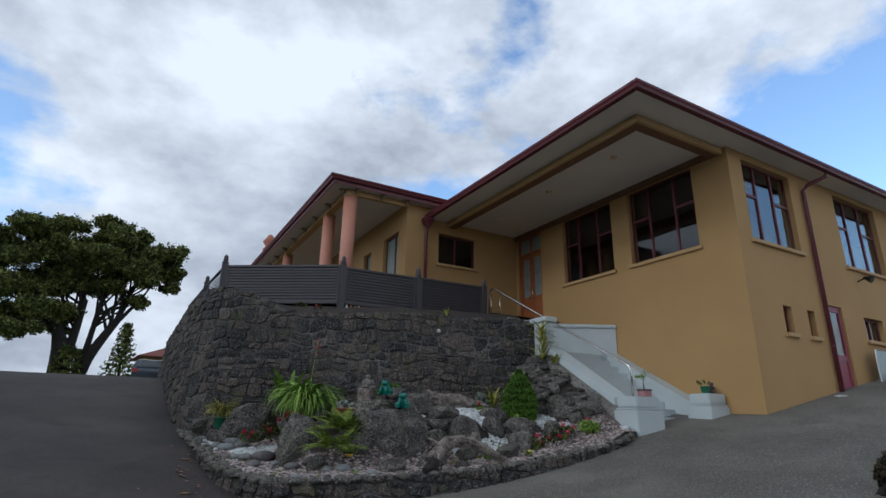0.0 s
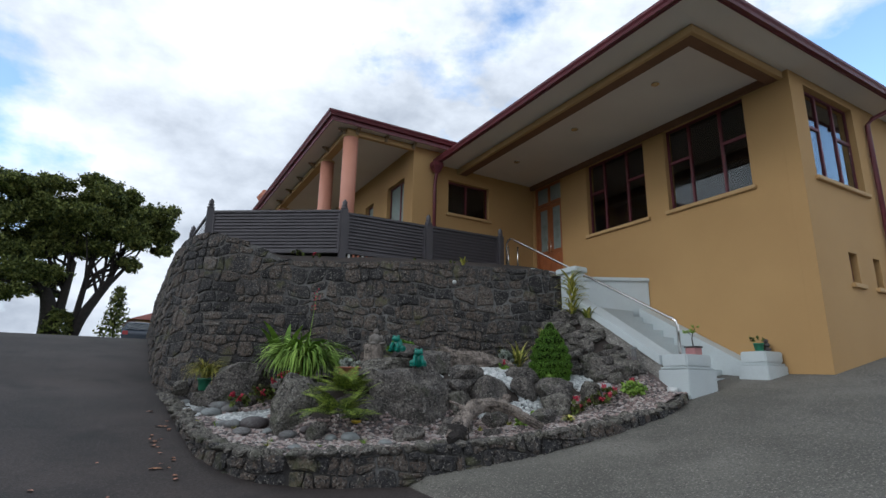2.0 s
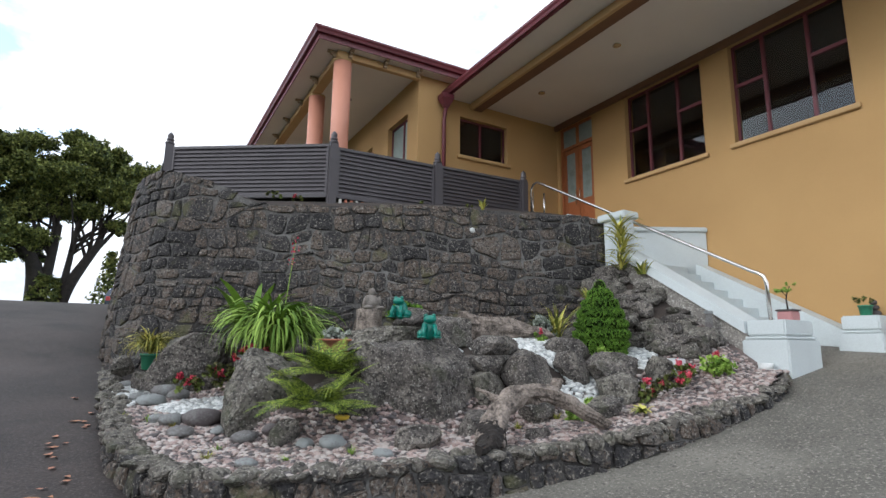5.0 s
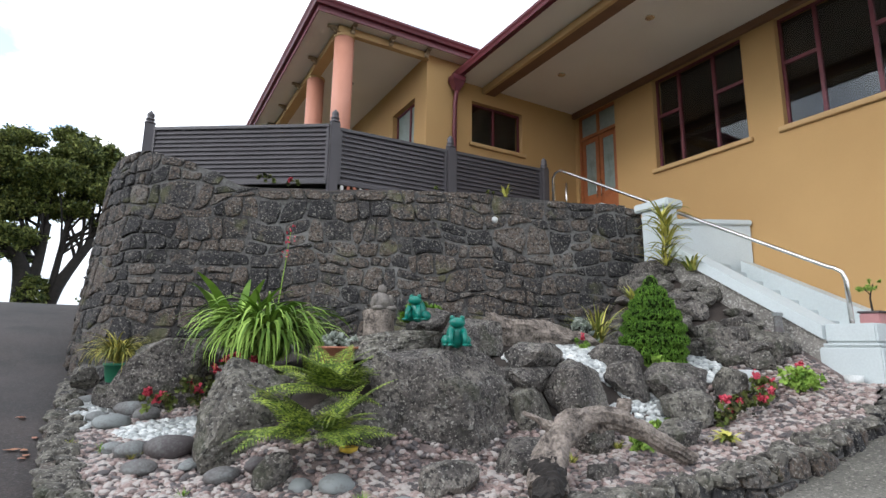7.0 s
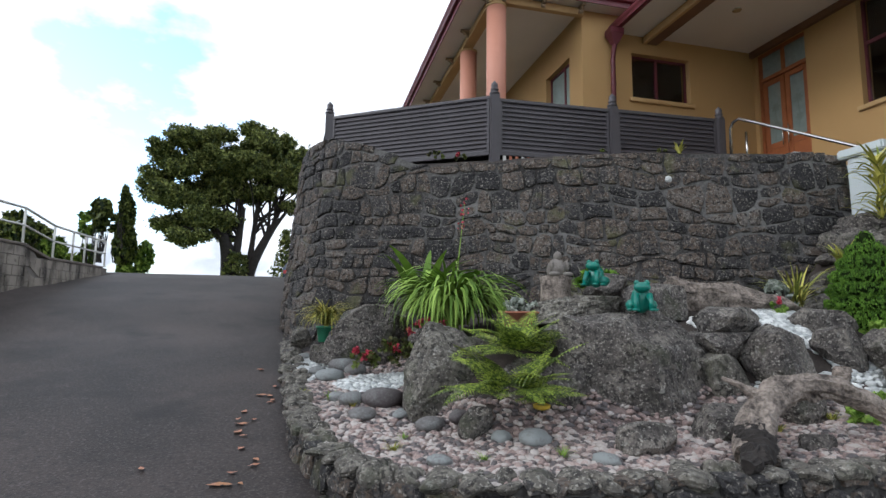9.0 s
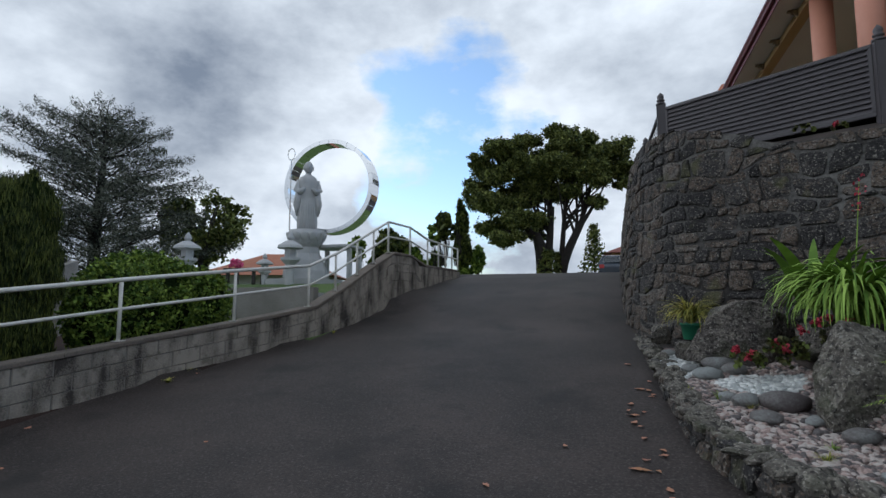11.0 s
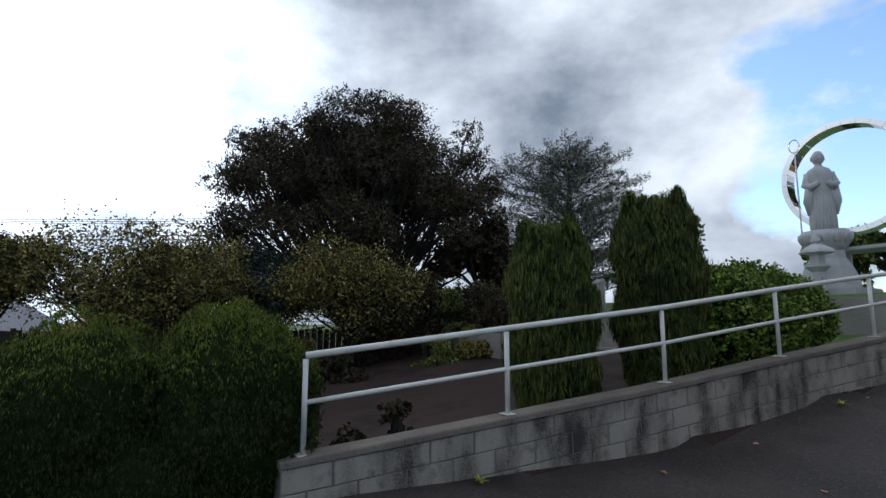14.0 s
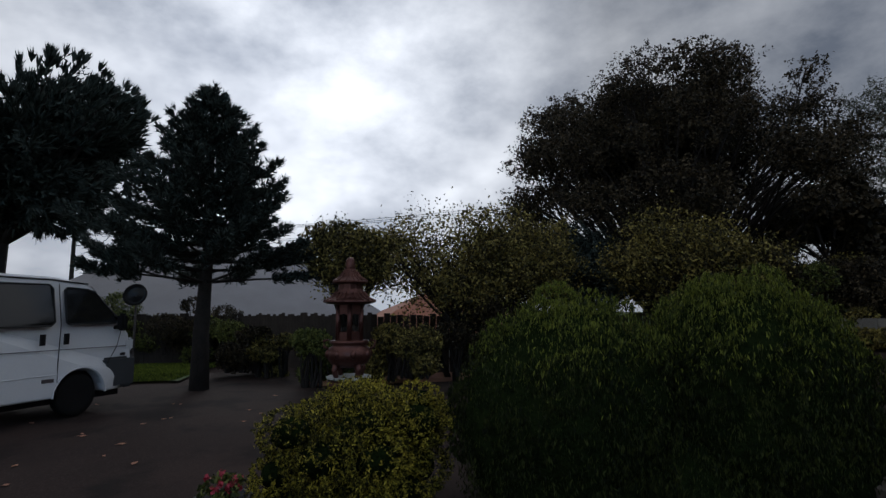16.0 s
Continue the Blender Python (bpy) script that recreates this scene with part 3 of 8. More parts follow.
window("window_8", "y", YN, 7.87, 9.32, 5.98, 7.0, [8.55], [], "dark two-light window under the porch soffit")
window("window_9", "x", XN, 15.3, 16.5, 5.1, 7.02, [15.75], [], "tall maroon window on the veranda", frost=True)
window("window_10", "x", XN, 17.6, 18.3, 5.5, 6.9, [], [], "narrow veranda window", frost=True)
window("window_11", "x", XN, 24, 26, 5.1, 7.0, [25], [], "far veranda window", frost=True)


def leaf_door(a0, a1, pull):
    d = thing("door_leaf", "stained timber entrance door leaf with frosted glass panel", "door", "entrance doors", kind="structure")
    x = XW + 0.10
    f = Geo()
    f.bevbox(x, x + 0.05, a0, a0 + 0.11, 4.13, 6.62, 0.006)
    f.bevbox(x, x + 0.05, a1 - 0.11, a1, 4.13, 6.62, 0.006)
    f.bevbox(x, x + 0.05, a0 + 0.11, a1 - 0.11, 6.50, 6.62, 0.006)
    f.bevbox(x, x + 0.05, a0 + 0.11, a1 - 0.11, 5.02, 5.16, 0.006)
    f.bevbox(x, x + 0.05, a0 + 0.11, a1 - 0.11, 4.13, 4.32, 0.006)
    f.bevbox(x + 0.015, x + 0.035, a0 + 0.10, a1 - 0.10, 4.30, 5.04, 0.004)
    part("stile_frame", f, M_door, d)
    part("pane", Geo().box(x + 0.02, x + 0.03, a0 + 0.11, a1 - 0.11, 5.16, 6.50), M_frost, d, "frosted glass etched with flowers")
    e = Geo()
    c = (a0 + a1) / 2
    for zz, k in ((5.95, 0.13), (5.55, 0.10)):
        for i in range(7):
            a = i * 0.9 + zz
            m = Matrix.Translation((x + 0.017, c + 0.05 * math.sin(zz * 9), zz)) @ Matrix.Rotation(a, 4, "X")
            e.add([m @ Vector(p) for p in ((0, 0, 0), (0, 0.035, k * 0.5), (0, 0, k), (0, -0.035, k * 0.5))], [(0, 1, 2, 3)])
    e.tube([(x + 0.017, c + 0.04, 5.2), (x + 0.017, c - 0.02, 5.6), (x + 0.017, c + 0.03, 6.0)], 0.006, 5)
    part("etched_flowers", e, mat("etching", (0.20, 0.24, 0.22), (0.16, 0.19, 0.17), 0.6, bump=0), d)
    hnd = Geo().tube([(x - 0.06, pull, 5.03), (x - 0.06, pull, 5.45)], 0.014)
    hnd.tube([(x, pull, 5.1), (x - 0.06, pull, 5.1)], 0.01).tube([(x, pull, 5.38), (x - 0.06, pull, 5.38)], 0.01)
    part("door_handle", hnd, M_steel, d, "tall steel pull handle", True)


leaf_door(13.44, 13.99, 13.93)
leaf_door(14.01, 14.56, 14.07)
fr = Geo()
for a, b, c, d in ((13.38, 13.44, 4.12, 7.28), (14.56, 14.62, 4.12, 7.28), (13.44, 14.56, 6.63, 6.71), (13.44, 14.56, 7.22, 7.28), (13.97, 14.03, 6.71, 7.22)):
    fr.bevbox(XW + 0.06, XW + 0.18, a, b, c, d, 0.006)
dfr = tagged(part("door_1", fr, M_door), "stained timber entrance frame with two toplights", "door frame", kind="structure")
for a, b in ((13.44, 13.97), (14.03, 14.56)):
    part("toplight", Geo().box(XW + 0.12, XW + 0.128, a, b, 6.71, 7.22), M_frost, dfr)
d2 = thing("door_2", "maroon glazed basement door in the side wall", "door", kind="structure")
dg = Geo()
for a, b, c, d in ((14.14, 14.26, 1.95, 4.02), (14.83, 14.95, 1.95, 4.02), (14.26, 14.83, 3.88, 4.02), (14.26, 14.83, 2.7, 2.84), (14.26, 14.83, 1.95, 2.15)):
    dg.bevbox(a, b, YS + 0.05, YS + 0.11, c, d, 0.006)
dg.box(14.26, 14.83, YS + 0.07, YS + 0.09, 2.15, 2.7)
part("door_frame", dg, mat("maroon_door_paint", (0.30, 0.06, 0.09), (0.24, 0.05, 0.07), 0.45), d2)
part("pane", Geo().box(14.26, 14.83, YS + 0.075, YS + 0.083, 2.84, 3.88), M_glass, d2).visible_shadow = False
part("door_handle", Geo().tube([(14.3, YS + 0.02, 2.95), (14.42, YS + 0.02, 2.95)], 0.012), M_steel, d2)

# eaves of the main roof: gutter line, soffit, drop beam, ceiling
EX, EY = 7.35, 6.08
sof = Geo()
sof.box(EX + 0.12, 24.4, EY + 0.12, YS - 0.002, SOF, SOF + 0.05)
sof.box(EX + 0.12, XW - 0.002, YS - 0.001, YN - 0.004, SOF, SOF + 0.05)
tagged(part("ceiling_porch", sof, M_soffit), "pale painted soffit over the porch", "ceiling", kind="structure")
bm_ = thing("trim_porch_beam", "ochre and brown drop beam edging the porch ceiling", "beam", kind="structure")
part("beam_face", Geo().bevbox(8.15, 8.24, 6.80, YN - 0.01, SOF - 0.16, SOF - 0.002, 0.008).bevbox(8.24, XW - 0.004, 6.80, 6.89, SOF - 0.16, SOF - 0.002, 0.008), M_trim, bm_)
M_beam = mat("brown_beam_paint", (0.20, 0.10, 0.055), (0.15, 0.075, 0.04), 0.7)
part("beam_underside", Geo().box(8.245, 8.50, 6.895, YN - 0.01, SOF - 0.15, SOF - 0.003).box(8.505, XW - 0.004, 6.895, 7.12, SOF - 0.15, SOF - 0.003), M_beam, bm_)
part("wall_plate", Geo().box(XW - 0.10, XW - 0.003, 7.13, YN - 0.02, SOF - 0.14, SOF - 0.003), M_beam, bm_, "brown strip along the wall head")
roof = thing("roof_main", "low hipped tile roof with maroon gutters", "roof", kind="structure")
rg = Geo()
rg.add([(EX, EY, SOF + 0.15), (24.4, EY, SOF + 0.15), (24.4, 30, SOF + 0.15), (EX, 30, SOF + 0.15), (14.5, 13.2, SOF + 2.6), (20, 13.2, SOF + 2.6), (20, 24, SOF + 2.6), (14.5, 24, SOF + 2.6)],
       [(0, 1, 5, 4), (1, 2, 6, 5), (2, 3, 7, 6), (3, 0, 4, 7), (4, 5, 6, 7)])
part("tile_slopes", rg, M_tile, roof)
part("fascia", Geo().box(EX + 0.10, EX + 0.12, EY + 0.10, YN, SOF - 0.03, SOF + 0.13).box(EX + 0.12, 24.4, EY + 0.10, EY + 0.12, SOF - 0.03, SOF + 0.13), M_maroon, roof)


def gutter(path):
    """A moulded gutter swept along corner points (x, y, z) that turn at right angles."""
    prof = [(0.0, 0.0), (-0.07, 0.0), (-0.09, 0.05), (-0.12, 0.09), (-0.125, 0.13), (-0.11, 0.13), (-0.10, 0.10), (0.0, 0.03)]
    g = Geo()
    n = len(prof)
    for x, y, z, ox, oy in path:
        g.v += [(x - u * ox, y - u * oy, z + w) for u, w in prof]
    for i in range(len(path) - 1):
        g.f += [(i * n + k, i * n + (k + 1) % n, (i + 1) * n + (k + 1) % n, (i + 1) * n + k) for k in range(n)]
    return g


part("gutter", gutter([(EX + 0.10, YN, SOF - 0.01, -1, 0), (EX + 0.10, EY + 0.10, SOF - 0.01, -1, -1), (24.4, EY + 0.10, SOF - 0.01, 0, -1)]), M_maroon, roof, "maroon moulded gutter")
dlp = [(9.25, 8.45), (9.28, 10.9), (9.32, 13.3)]
for x, y in dlp + [(5.67, 16.86), (5.67, 19.46)]:
    z = SOF if x > 7 else 7.80
    dl = thing("downlight", "small recessed ceiling downlight, unlit", "downlight", "porch downlights", at=(x, y, z - 0.002))
    part("trim_ring", Geo().lathe([(0.05, -0.012), (0.085, -0.014), (0.09, 0.0), (0.05, 0.0)], 20), M_steel if x > 7 else M_slate, dl)
    part("lens", Geo().lathe([(0.049, -0.006), (0.049, 0.0)], 16), M_black, dl)

hp = thing("rainwater_pipe", "maroon hopper head and downpipe in the porch corner", "downpipe")
hx, hy = 7.36, YN - 0.17
hop = Geo().bevbox(hx - 0.16, hx + 0.16, hy - 0.13, hy + 0.13, 7.24, 7.37, 0.012)
hop.add([(hx + a * w, hy + b * w * 0.8, z) for w, z in ((0.15, 7.24), (0.06, 7.04)) for a, b in ((-1, -1), (1, -1), (1, 1), (-1, 1))], [(0, 1, 5, 4), (1, 2, 6, 5), (2, 3, 7, 6), (3, 0, 4, 7), (7, 6, 5, 4)])
part("hopper", hop, M_maroon, hp)
part("pipe", Geo().tube([(7.36, YN - 0.17, 7.05), (7.36, YN - 0.12, 6.9), (7.36, YN - 0.09, 6.7), (7.36, YN - 0.09, 4.1)], 0.05, 12), M_maroon, hp, smooth=True)
for z in (6.2, 5.0):
    part("pipe_clip", Geo().lathe([(0.058, -0.02), (0.058, 0.02)], 12, (7.36, YN - 0.09, z)), M_maroon, hp)
hp = thing("rainwater_pipe", "maroon downpipe on the side wall", "downpipe")
part("pipe", Geo().tube([(14.4, EY + 0.1, SOF + 0.04), (14.35, EY + 0.12, SOF - 0.14), (14.15, YS - 0.15, SOF - 0.3), (14.05, YS - 0.07, SOF - 0.45), (14.02, YS - 0.07, 1.92)], 0.05, 12), M_maroon, hp, smooth=True)
for z in (6.2, 4.6, 3.0):
    part("pipe_clip", Geo().lathe([(0.058, -0.02), (0.058, 0.02)], 12, (14.03, YS - 0.07, z)), M_maroon, hp)
wlamp = thing("wall_lamp", "dark outdoor spotlight on the side wall", "wall lamp")
part("bracket", Geo().tube([(16.1, YS, 4.85), (16.1, YS - 0.15, 4.9)], 0.02), M_black, wlamp)
part("shade", Geo().lathe([(0.03, 0.0), (0.05, 0.06), (0.10, 0.2), (0.09, 0.2)], 14, m=Matrix.Translation((16.1, YS - 0.15, 4.93)) @ Matrix.Rotation(radians(115), 4, "X")), M_black, wlamp)

# veranda of the north wing
VX, VY, VS = 4.03, 14.28, 7.80
tagged(part("ceiling_veranda", Geo().box(VX + 0.1, XN - 0.002, VY + 0.1, 34, VS, VS + 0.05).box(XN - 0.001, 7.6, VY + 0.1, YN - 0.002, VS, VS + 0.05), M_soffit), "pale painted veranda ceiling", "ceiling", kind="structure")
vr = thing("roof_veranda", "low hipped tile roof over the veranda with maroon gutter", "roof", kind="structure")
part("tile_slopes", Geo().add([(VX, VY, VS + 0.24), (12, VY, VS + 0.24), (12, 34, VS + 0.24), (VX, 34, VS + 0.24), (9, 20, VS + 2.1), (9, 30, VS + 2.1)], [(0, 1, 4), (1, 2, 5, 4), (2, 3, 5), (3, 0, 4, 5)]), M_tile, vr)
part("fascia", Geo().box(VX + 0.08, VX + 0.1, VY + 0.08, 34, VS - 0.03, VS + 0.22).box(VX + 0.1, 8.6, VY + 0.08, VY + 0.1, VS - 0.03, VS + 0.22), M_maroon, vr)
part("gutter", gutter([(VX + 0.08, 34, VS + 0.09, -1, 0), (VX + 0.08, VY + 0.08, VS + 0.09, -1, -1), (8.6, VY + 0.08, VS + 0.09, 0, -1)]), M_maroon, vr)
tl = Geo()
# eave tiles, cut back along the hip
for i in range(1, 26):
    q = min(0.9, i * 0.18)
    tl.tube([(VX + 0.08 + i * 0.18, VY - 0.03, VS + 0.20), (VX + 0.08 + i * 0.18, VY + q, VS + 0.22 + 0.325 * q)], 0.03, 7)
for i in range(1, 90):
    q = min(0.8, i * 0.2)
    tl.tube([(VX - 0.03, VY + 0.08 + i * 0.2, VS + 0.20), (VX + q, VY + 0.08 + i * 0.2, VS + 0.22 + 0.37 * q)], 0.03, 6)
part("roof_tile_edge", tl, M_tile, vr)
vb = thing("trim_veranda_beam", "ochre beam with small scrolled corbels over the columns", "beam", kind="structure")
part("beam", Geo().bevbox(4.62, 4.86, 14.62, 34, VS - 0.17, VS - 0.01, 0.01).bevbox(4.861, 6.7, 14.62, 14.75, VS - 0.17, VS - 0.01, 0.01), M_trim, vb)


def corbel(px, py, dx, dy):
    """A small scrolled corbel that stands out of the beam under the soffit."""
    m = Matrix.Translation((px, py, VS)) @ Matrix(((dx, -dy, 0, 0), (dy, dx, 0, 0), (0, 0, 1, 0), (0, 0, 0, 1)))
    g = Geo().bevbox(0.0, 0.20, -0.045, 0.045, -0.055, -0.012, 0.008, m).bevbox(0.0, 0.10, -0.035, 0.035, -0.11, -0.056, 0.012, m)
    g.tube([m @ Vector((0.035, -0.04, -0.125)), m @ Vector((0.035, 0.04, -0.125))], 0.035, 10)
    g.tube([m @ Vector((0.11, -0.035, -0.075)), m @ Vector((0.11, 0.035, -0.075))], 0.024, 8)
    part("bracket", g, M_corbel, vb)


for i in range(14):
    corbel(4.62, 14.75 + 1.4 * i, -1, 0)
for i in range(3):
    corbel(4.9 + 0.85 * i, 14.62, 0, -1)


def column(x, y):
    c = thing("column", "round salmon painted veranda column", "column", "veranda columns", at=(x, y, 3.9))
    part("shaft", Geo().lathe([(0.2, 0), (0.2, 3.70)], 32), M_pink, c, smooth=True)
    part("capital", Geo().lathe([(0.201, 3.68), (0.212, 3.69), (0.212, 3.73)], 28), M_trim, c)
    part("base", Geo().lathe([(0.26, 0), (0.26, 0.12), (0.22, 0.18)], 28), M_pink, c)


for y in (14.80, 16.8, 22.2):
    column(4.80, y)
ch = thing("chimney_pot", "small terracotta ridge ornament on the veranda roof", "roof ornament")
part("finial", Geo().lathe([(0.30, 0), (0.34, 0.2), (0.2, 0.35), (0.36, 0.6), (0.22, 0.8), (0.1, 1.0)], 12, (5.1, 28.0, 9.25)).tube([(5.1, 28, 9.9), (5.5, 28, 10.1), (5.75, 28, 10.0)], [0.16, 0.12, 0.04], 8), M_terra, ch, smooth=True)
part("finial_base", Geo().bevbox(4.75, 5.45, 27.7, 28.3, 8.3, 9.26, 0.03), M_terra, ch)

# terrace slab and the ground held by the stone wall
tagged(part("floor_terrace", Geo().add([(4.3, 13.35, 4.1), (8.5, 13.2, 4.1), (8.5, 12.6, 4.1), (10.0, 12.6, 4.1), (XW, 12.6, 4.1), (XW, YN, 4.1), (XN, YN, 4.1), (XN, 34, 4.1), (1.9, 34, 4.1), (1.9, 15.0, 4.1)],
     [tuple(range(10))]), M_concrete), "pale concrete terrace in front of the entrance", "floor", kind="structure")

# ---- stone retaining wall ----
def smooth_path(pts, n):
    """Evenly spaced points on a smooth curve through pts (tuples of any length)."""
    out = []
    P = [Vector(p) for p in pts]
    for i in range(len(P) - 1):
        a, b, c, d = P[max(i - 1, 0)], P[i], P[i + 1], P[min(i + 2, len(P) - 1)]
        for k in range(24):
            t = k / 24
            out.append(0.5 * ((2 * b) + (c - a) * t + (2 * a - 5 * b + 4 * c - d) * t * t + (3 * b - a - 3 * c + d) * t ** 3))
    out.append(P[-1])
    L = [0.0]
    for p, q in zip(out, out[1:]):
        L.append(L[-1] + (q.xy - p.xy).length)
    res, j = [], 0
    for i in range(n + 1):
        s = L[-1] * i / n
        while j < len(L) - 2 and L[j + 1] < s:
            j += 1
        t = (s - L[j]) / max(1e-9, L[j + 1] - L[j])
        res.append(out[j].lerp(out[j + 1], t))
    return res, L[-1]


class Face:
    """A curved, battered wall face: plan path with bottom and top heights; u along, z up."""

    def __init__(self, pts, batter=0.0, side=1):
        self.p, self.len = smooth_path(pts, 240)
        self.batter, self.side = batter, side

    def at(self, u, z, out=0.0):
        s = min(239.999, max(0.0, u / self.len * 240))
        i = int(s)
        p = self.p[i].lerp(self.p[i + 1], s - i)
        d = (self.p[i + 1].xy - self.p[i].xy).normalized()
        nrm = Vector((d.y, -d.x)) * self.side
        off = out - self.batter * (z - p[2])
        return Vector((p.x + nrm.x * off, p.y + nrm.y * off, z))

    def lims(self, u):
        s = min(239.999, max(0.0, u / self.len * 240))
        i = int(s)
        p = self.p[i].lerp(self.p[i + 1], s - i)
        return p[2], p[3]


def stones(face, w, h, seed, gap=0.02, proud=0.05):
    """Roughly coursed rubble over a face, stones of mixed size: a list of (u, z, Geo)."""
    rnd = random.Random(seed)
    z0, z1 = min(p[2] for p in face.p) - 0.1, max(p[3] for p in face.p) + 0.1
    beds = [z0]
    while beds[-1] < z1 + h:
        beds.append(beds[-1] + h * rnd.uniform(0.62, 1.4))
    bed = lambda j, u: beds[j] + 0.85 * h * noise.noise(Vector((u / (2.4 * w), j * 5.37 + seed, 0.0))) + 0.22 * h * noise.noise(Vector((u / (0.7 * w), j * 3.1, seed)))
    res = []
    for j in range(len(beds) - 1):
        rh = beds[j + 1] - beds[j]
        u, lean = -rnd.random() * w, 0.0
        while u < face.len:
            wd = w * rnd.choice((0.5, 0.7, 0.9, 1.0, 1.2, 1.5)) * (0.6 + 0.4 * rh / h) * rnd.uniform(0.85, 1.15)
            lean2 = rnd.uniform(-0.16, 0.16) * rh
            a, b, la, lb = u, u + wd, lean, lean2
            u, lean = b, lean2
            if (a + b) / 2 < 0 or (a + b) / 2 > face.len:
                continue
            parts = [(0.0, 1.0)]
            if wd > 1.0 * w and rh > h and rnd.random() < 0.35:
                m = rnd.uniform(0.38, 0.62)
                parts = [(0.0, m), (m, 1.0)]
            for f0, f1 in parts:
                P = lambda q, f: (a + (b - a) * q + (la + (lb - la) * q) * (f - 0.5) * 2, bed(j, a + (b - a) * q) * (1 - f) + bed(j + 1, a + (b - a) * q) * f)
                fm = (f0 + f1) / 2
                ring = [P(0.08, f0 + 0.06), P(0.5, f0), P(0.92, f0 + 0.06), P(1.0, fm), P(0.92, f1 - 0.06), P(0.5, f1), P(0.08, f1 - 0.06), P(0.0, fm)]
                ring = [(x + rnd.uniform(-0.05, 0.05) * wd * 0.5, z + rnd.uniform(-0.05, 0.05) * rh) for x, z in ring]
                tops = [face.lims(x)[1] + 0.012 for x, _ in ring]
                cz = sum(z for _, z in ring) / 8
                cu = sum(x for x, _ in ring) / 8
                lo_z, hi_z = face.lims(cu)
                if cz > hi_z + 0.03 or cz < lo_z - 0.14:
                    continue
                ring = [(x, min(z, t)) for (x, z), t in zip(ring, tops)]
                cz = sum(z for _, z in ring) / 8
                if max(z for _, z in ring) - min(z for _, z in ring) < 0.04:
                    continue
                n = 8
                pr = proud * rnd.uniform(0.45, 1.35)
                tu, tz = rnd.uniform(-0.16, 0.16), rnd.uniform(-0.2, 0.12)
                vs = []
                for s, (sh, out) in enumerate(((1.0, -0.05), (0.985, 0.35 * pr), (0.90, 0.80 * pr), (0.52, 1.0 * pr))):
                    for x, zz in ring:
                        du, dz = x - cu, zz - cz
                        ln = math.hypot(du, dz)
                        f = sh * max(0.3, (ln - gap) / max(ln, 1e-6))
                        vs.append(face.at(cu + du * f, cz + dz * f, out + (0 if s == 0 else tu * du * 0.5 + tz * dz * 0.5 + rnd.uniform(-0.2, 0.2) * pr * (s > 1))))
                vs.append(face.at(cu, cz, pr * rnd.uniform(0.85, 1.15)))
                fs = [(s * n + q, s * n + (q + 1) % n, (s + 1) * n + (q + 1) % n, (s + 1) * n + q) for s in range(3) for q in range(n)]
                fs += [(3 * n + q, 3 * n + (q + 1) % n, 4 * n) for q in range(n)]
                res.append((cu, cz, Geo().add(vs, fs)))
    return res


def backing(face, name, material, label, thick, n=160, dip=0.02):
    g = Geo()
    for i in range(n + 1):
        u = face.len * i / n
        a, b = face.lims(u)
        g.v += [face.at(u, a - 0.3), face.at(u, b - dip), face.at(u, b - dip, -thick), face.at(u, a - 0.3, -thick)]
    for i in range(n):
        k = i * 4
        g.f += [(k, k + 4, k + 5, k + 1), (k + 1, k + 5, k + 6, k + 2), (k + 2, k + 6, k + 7, k + 3)]
    g.f += [(0, 1, 2, 3), (n * 4 + 3, n * 4 + 2, n * 4 + 1, n * 4)]
    return tagged(part(name, g, material), label, "wall", kind="structure")


def lay(face, parent, w, h, seed, keep, gap=0.02, proud=0.05, first=0):
    """Lays stones on a face: those that keep(u, z) takes are parts, the rest one joined mesh."""
    rest, count = Geo(), first
    for u, z, g in stones(face, w, h, seed, gap, proud):
        if count < 300 and keep(u, z):
            part("stone", g, M_stone, parent)
            count += 1
        else:
            rest.add(g.v, g.f)
    if rest.v:
        tagged(part("stonework", rest, M_stone_i, parent), kind="stuff")
    return count


# plan, foot and head of the wall, from the drive round to the stair
RW = Face([(0.85, 26.0, 2.3, 4.10), (0.80, 18.5, 1.6, 4.18), (0.80, 16.0, 1.2, 4.18), (0.92, 14.4, 0.9, 4.17), (1.40, 13.35, 0.9, 4.10), (2.20, 12.85, 1.0, 3.86), (2.75, 12.55, 1.1, 3.58), (3.70, 12.05, 1.2, 3.55),
           (4.80, 11.45, 1.2, 3.56), (5.9, 11.02, 1.2, 3.57), (6.9, 10.72, 1.2, 3.57), (7.8, 10.50, 1.3, 3.58), (8.36, 10.42, 1.3, 3.58)], batter=0.09, side=-1)
if RW.at(5, 2, 1).x > RW.at(5, 2, 0).x:
    RW.side = 1
wall_stone = backing(RW, "wall_stone_terrace", M_mortar, "dark basalt rubble retaining wall, curved, with pale mortar", 0.35)
u_near = RW.len - 9.6
lay(RW, wall_stone, 0.30, 0.22, 3, lambda u, z: u > u_near and z < 3.1, gap=0.004, proud=0.034)

# planting strip behind the wall head
strip = Geo()
n = 60
for i in range(n + 1):
    u = RW.len * (0.25 + 0.75 * i / n)
    b = RW.lims(u)[1]
    strip.v += [RW.at(u, b - 0.06, -0.20), RW.at(u, max(b, 3.86), -0.95), RW.at(u, max(b, 3.95), -2.2)]
strip.f = [q for i in range(n) for q in ((3 * i, 3 * i + 1, 3 * i + 4, 3 * i + 3), (3 * i + 1, 3 * i + 2, 3 * i + 5, 3 * i + 4))]
tagged(part("ground_planting_strip", strip, M_earth), "dark soil strip behind the wall head", "ground", kind="structure")

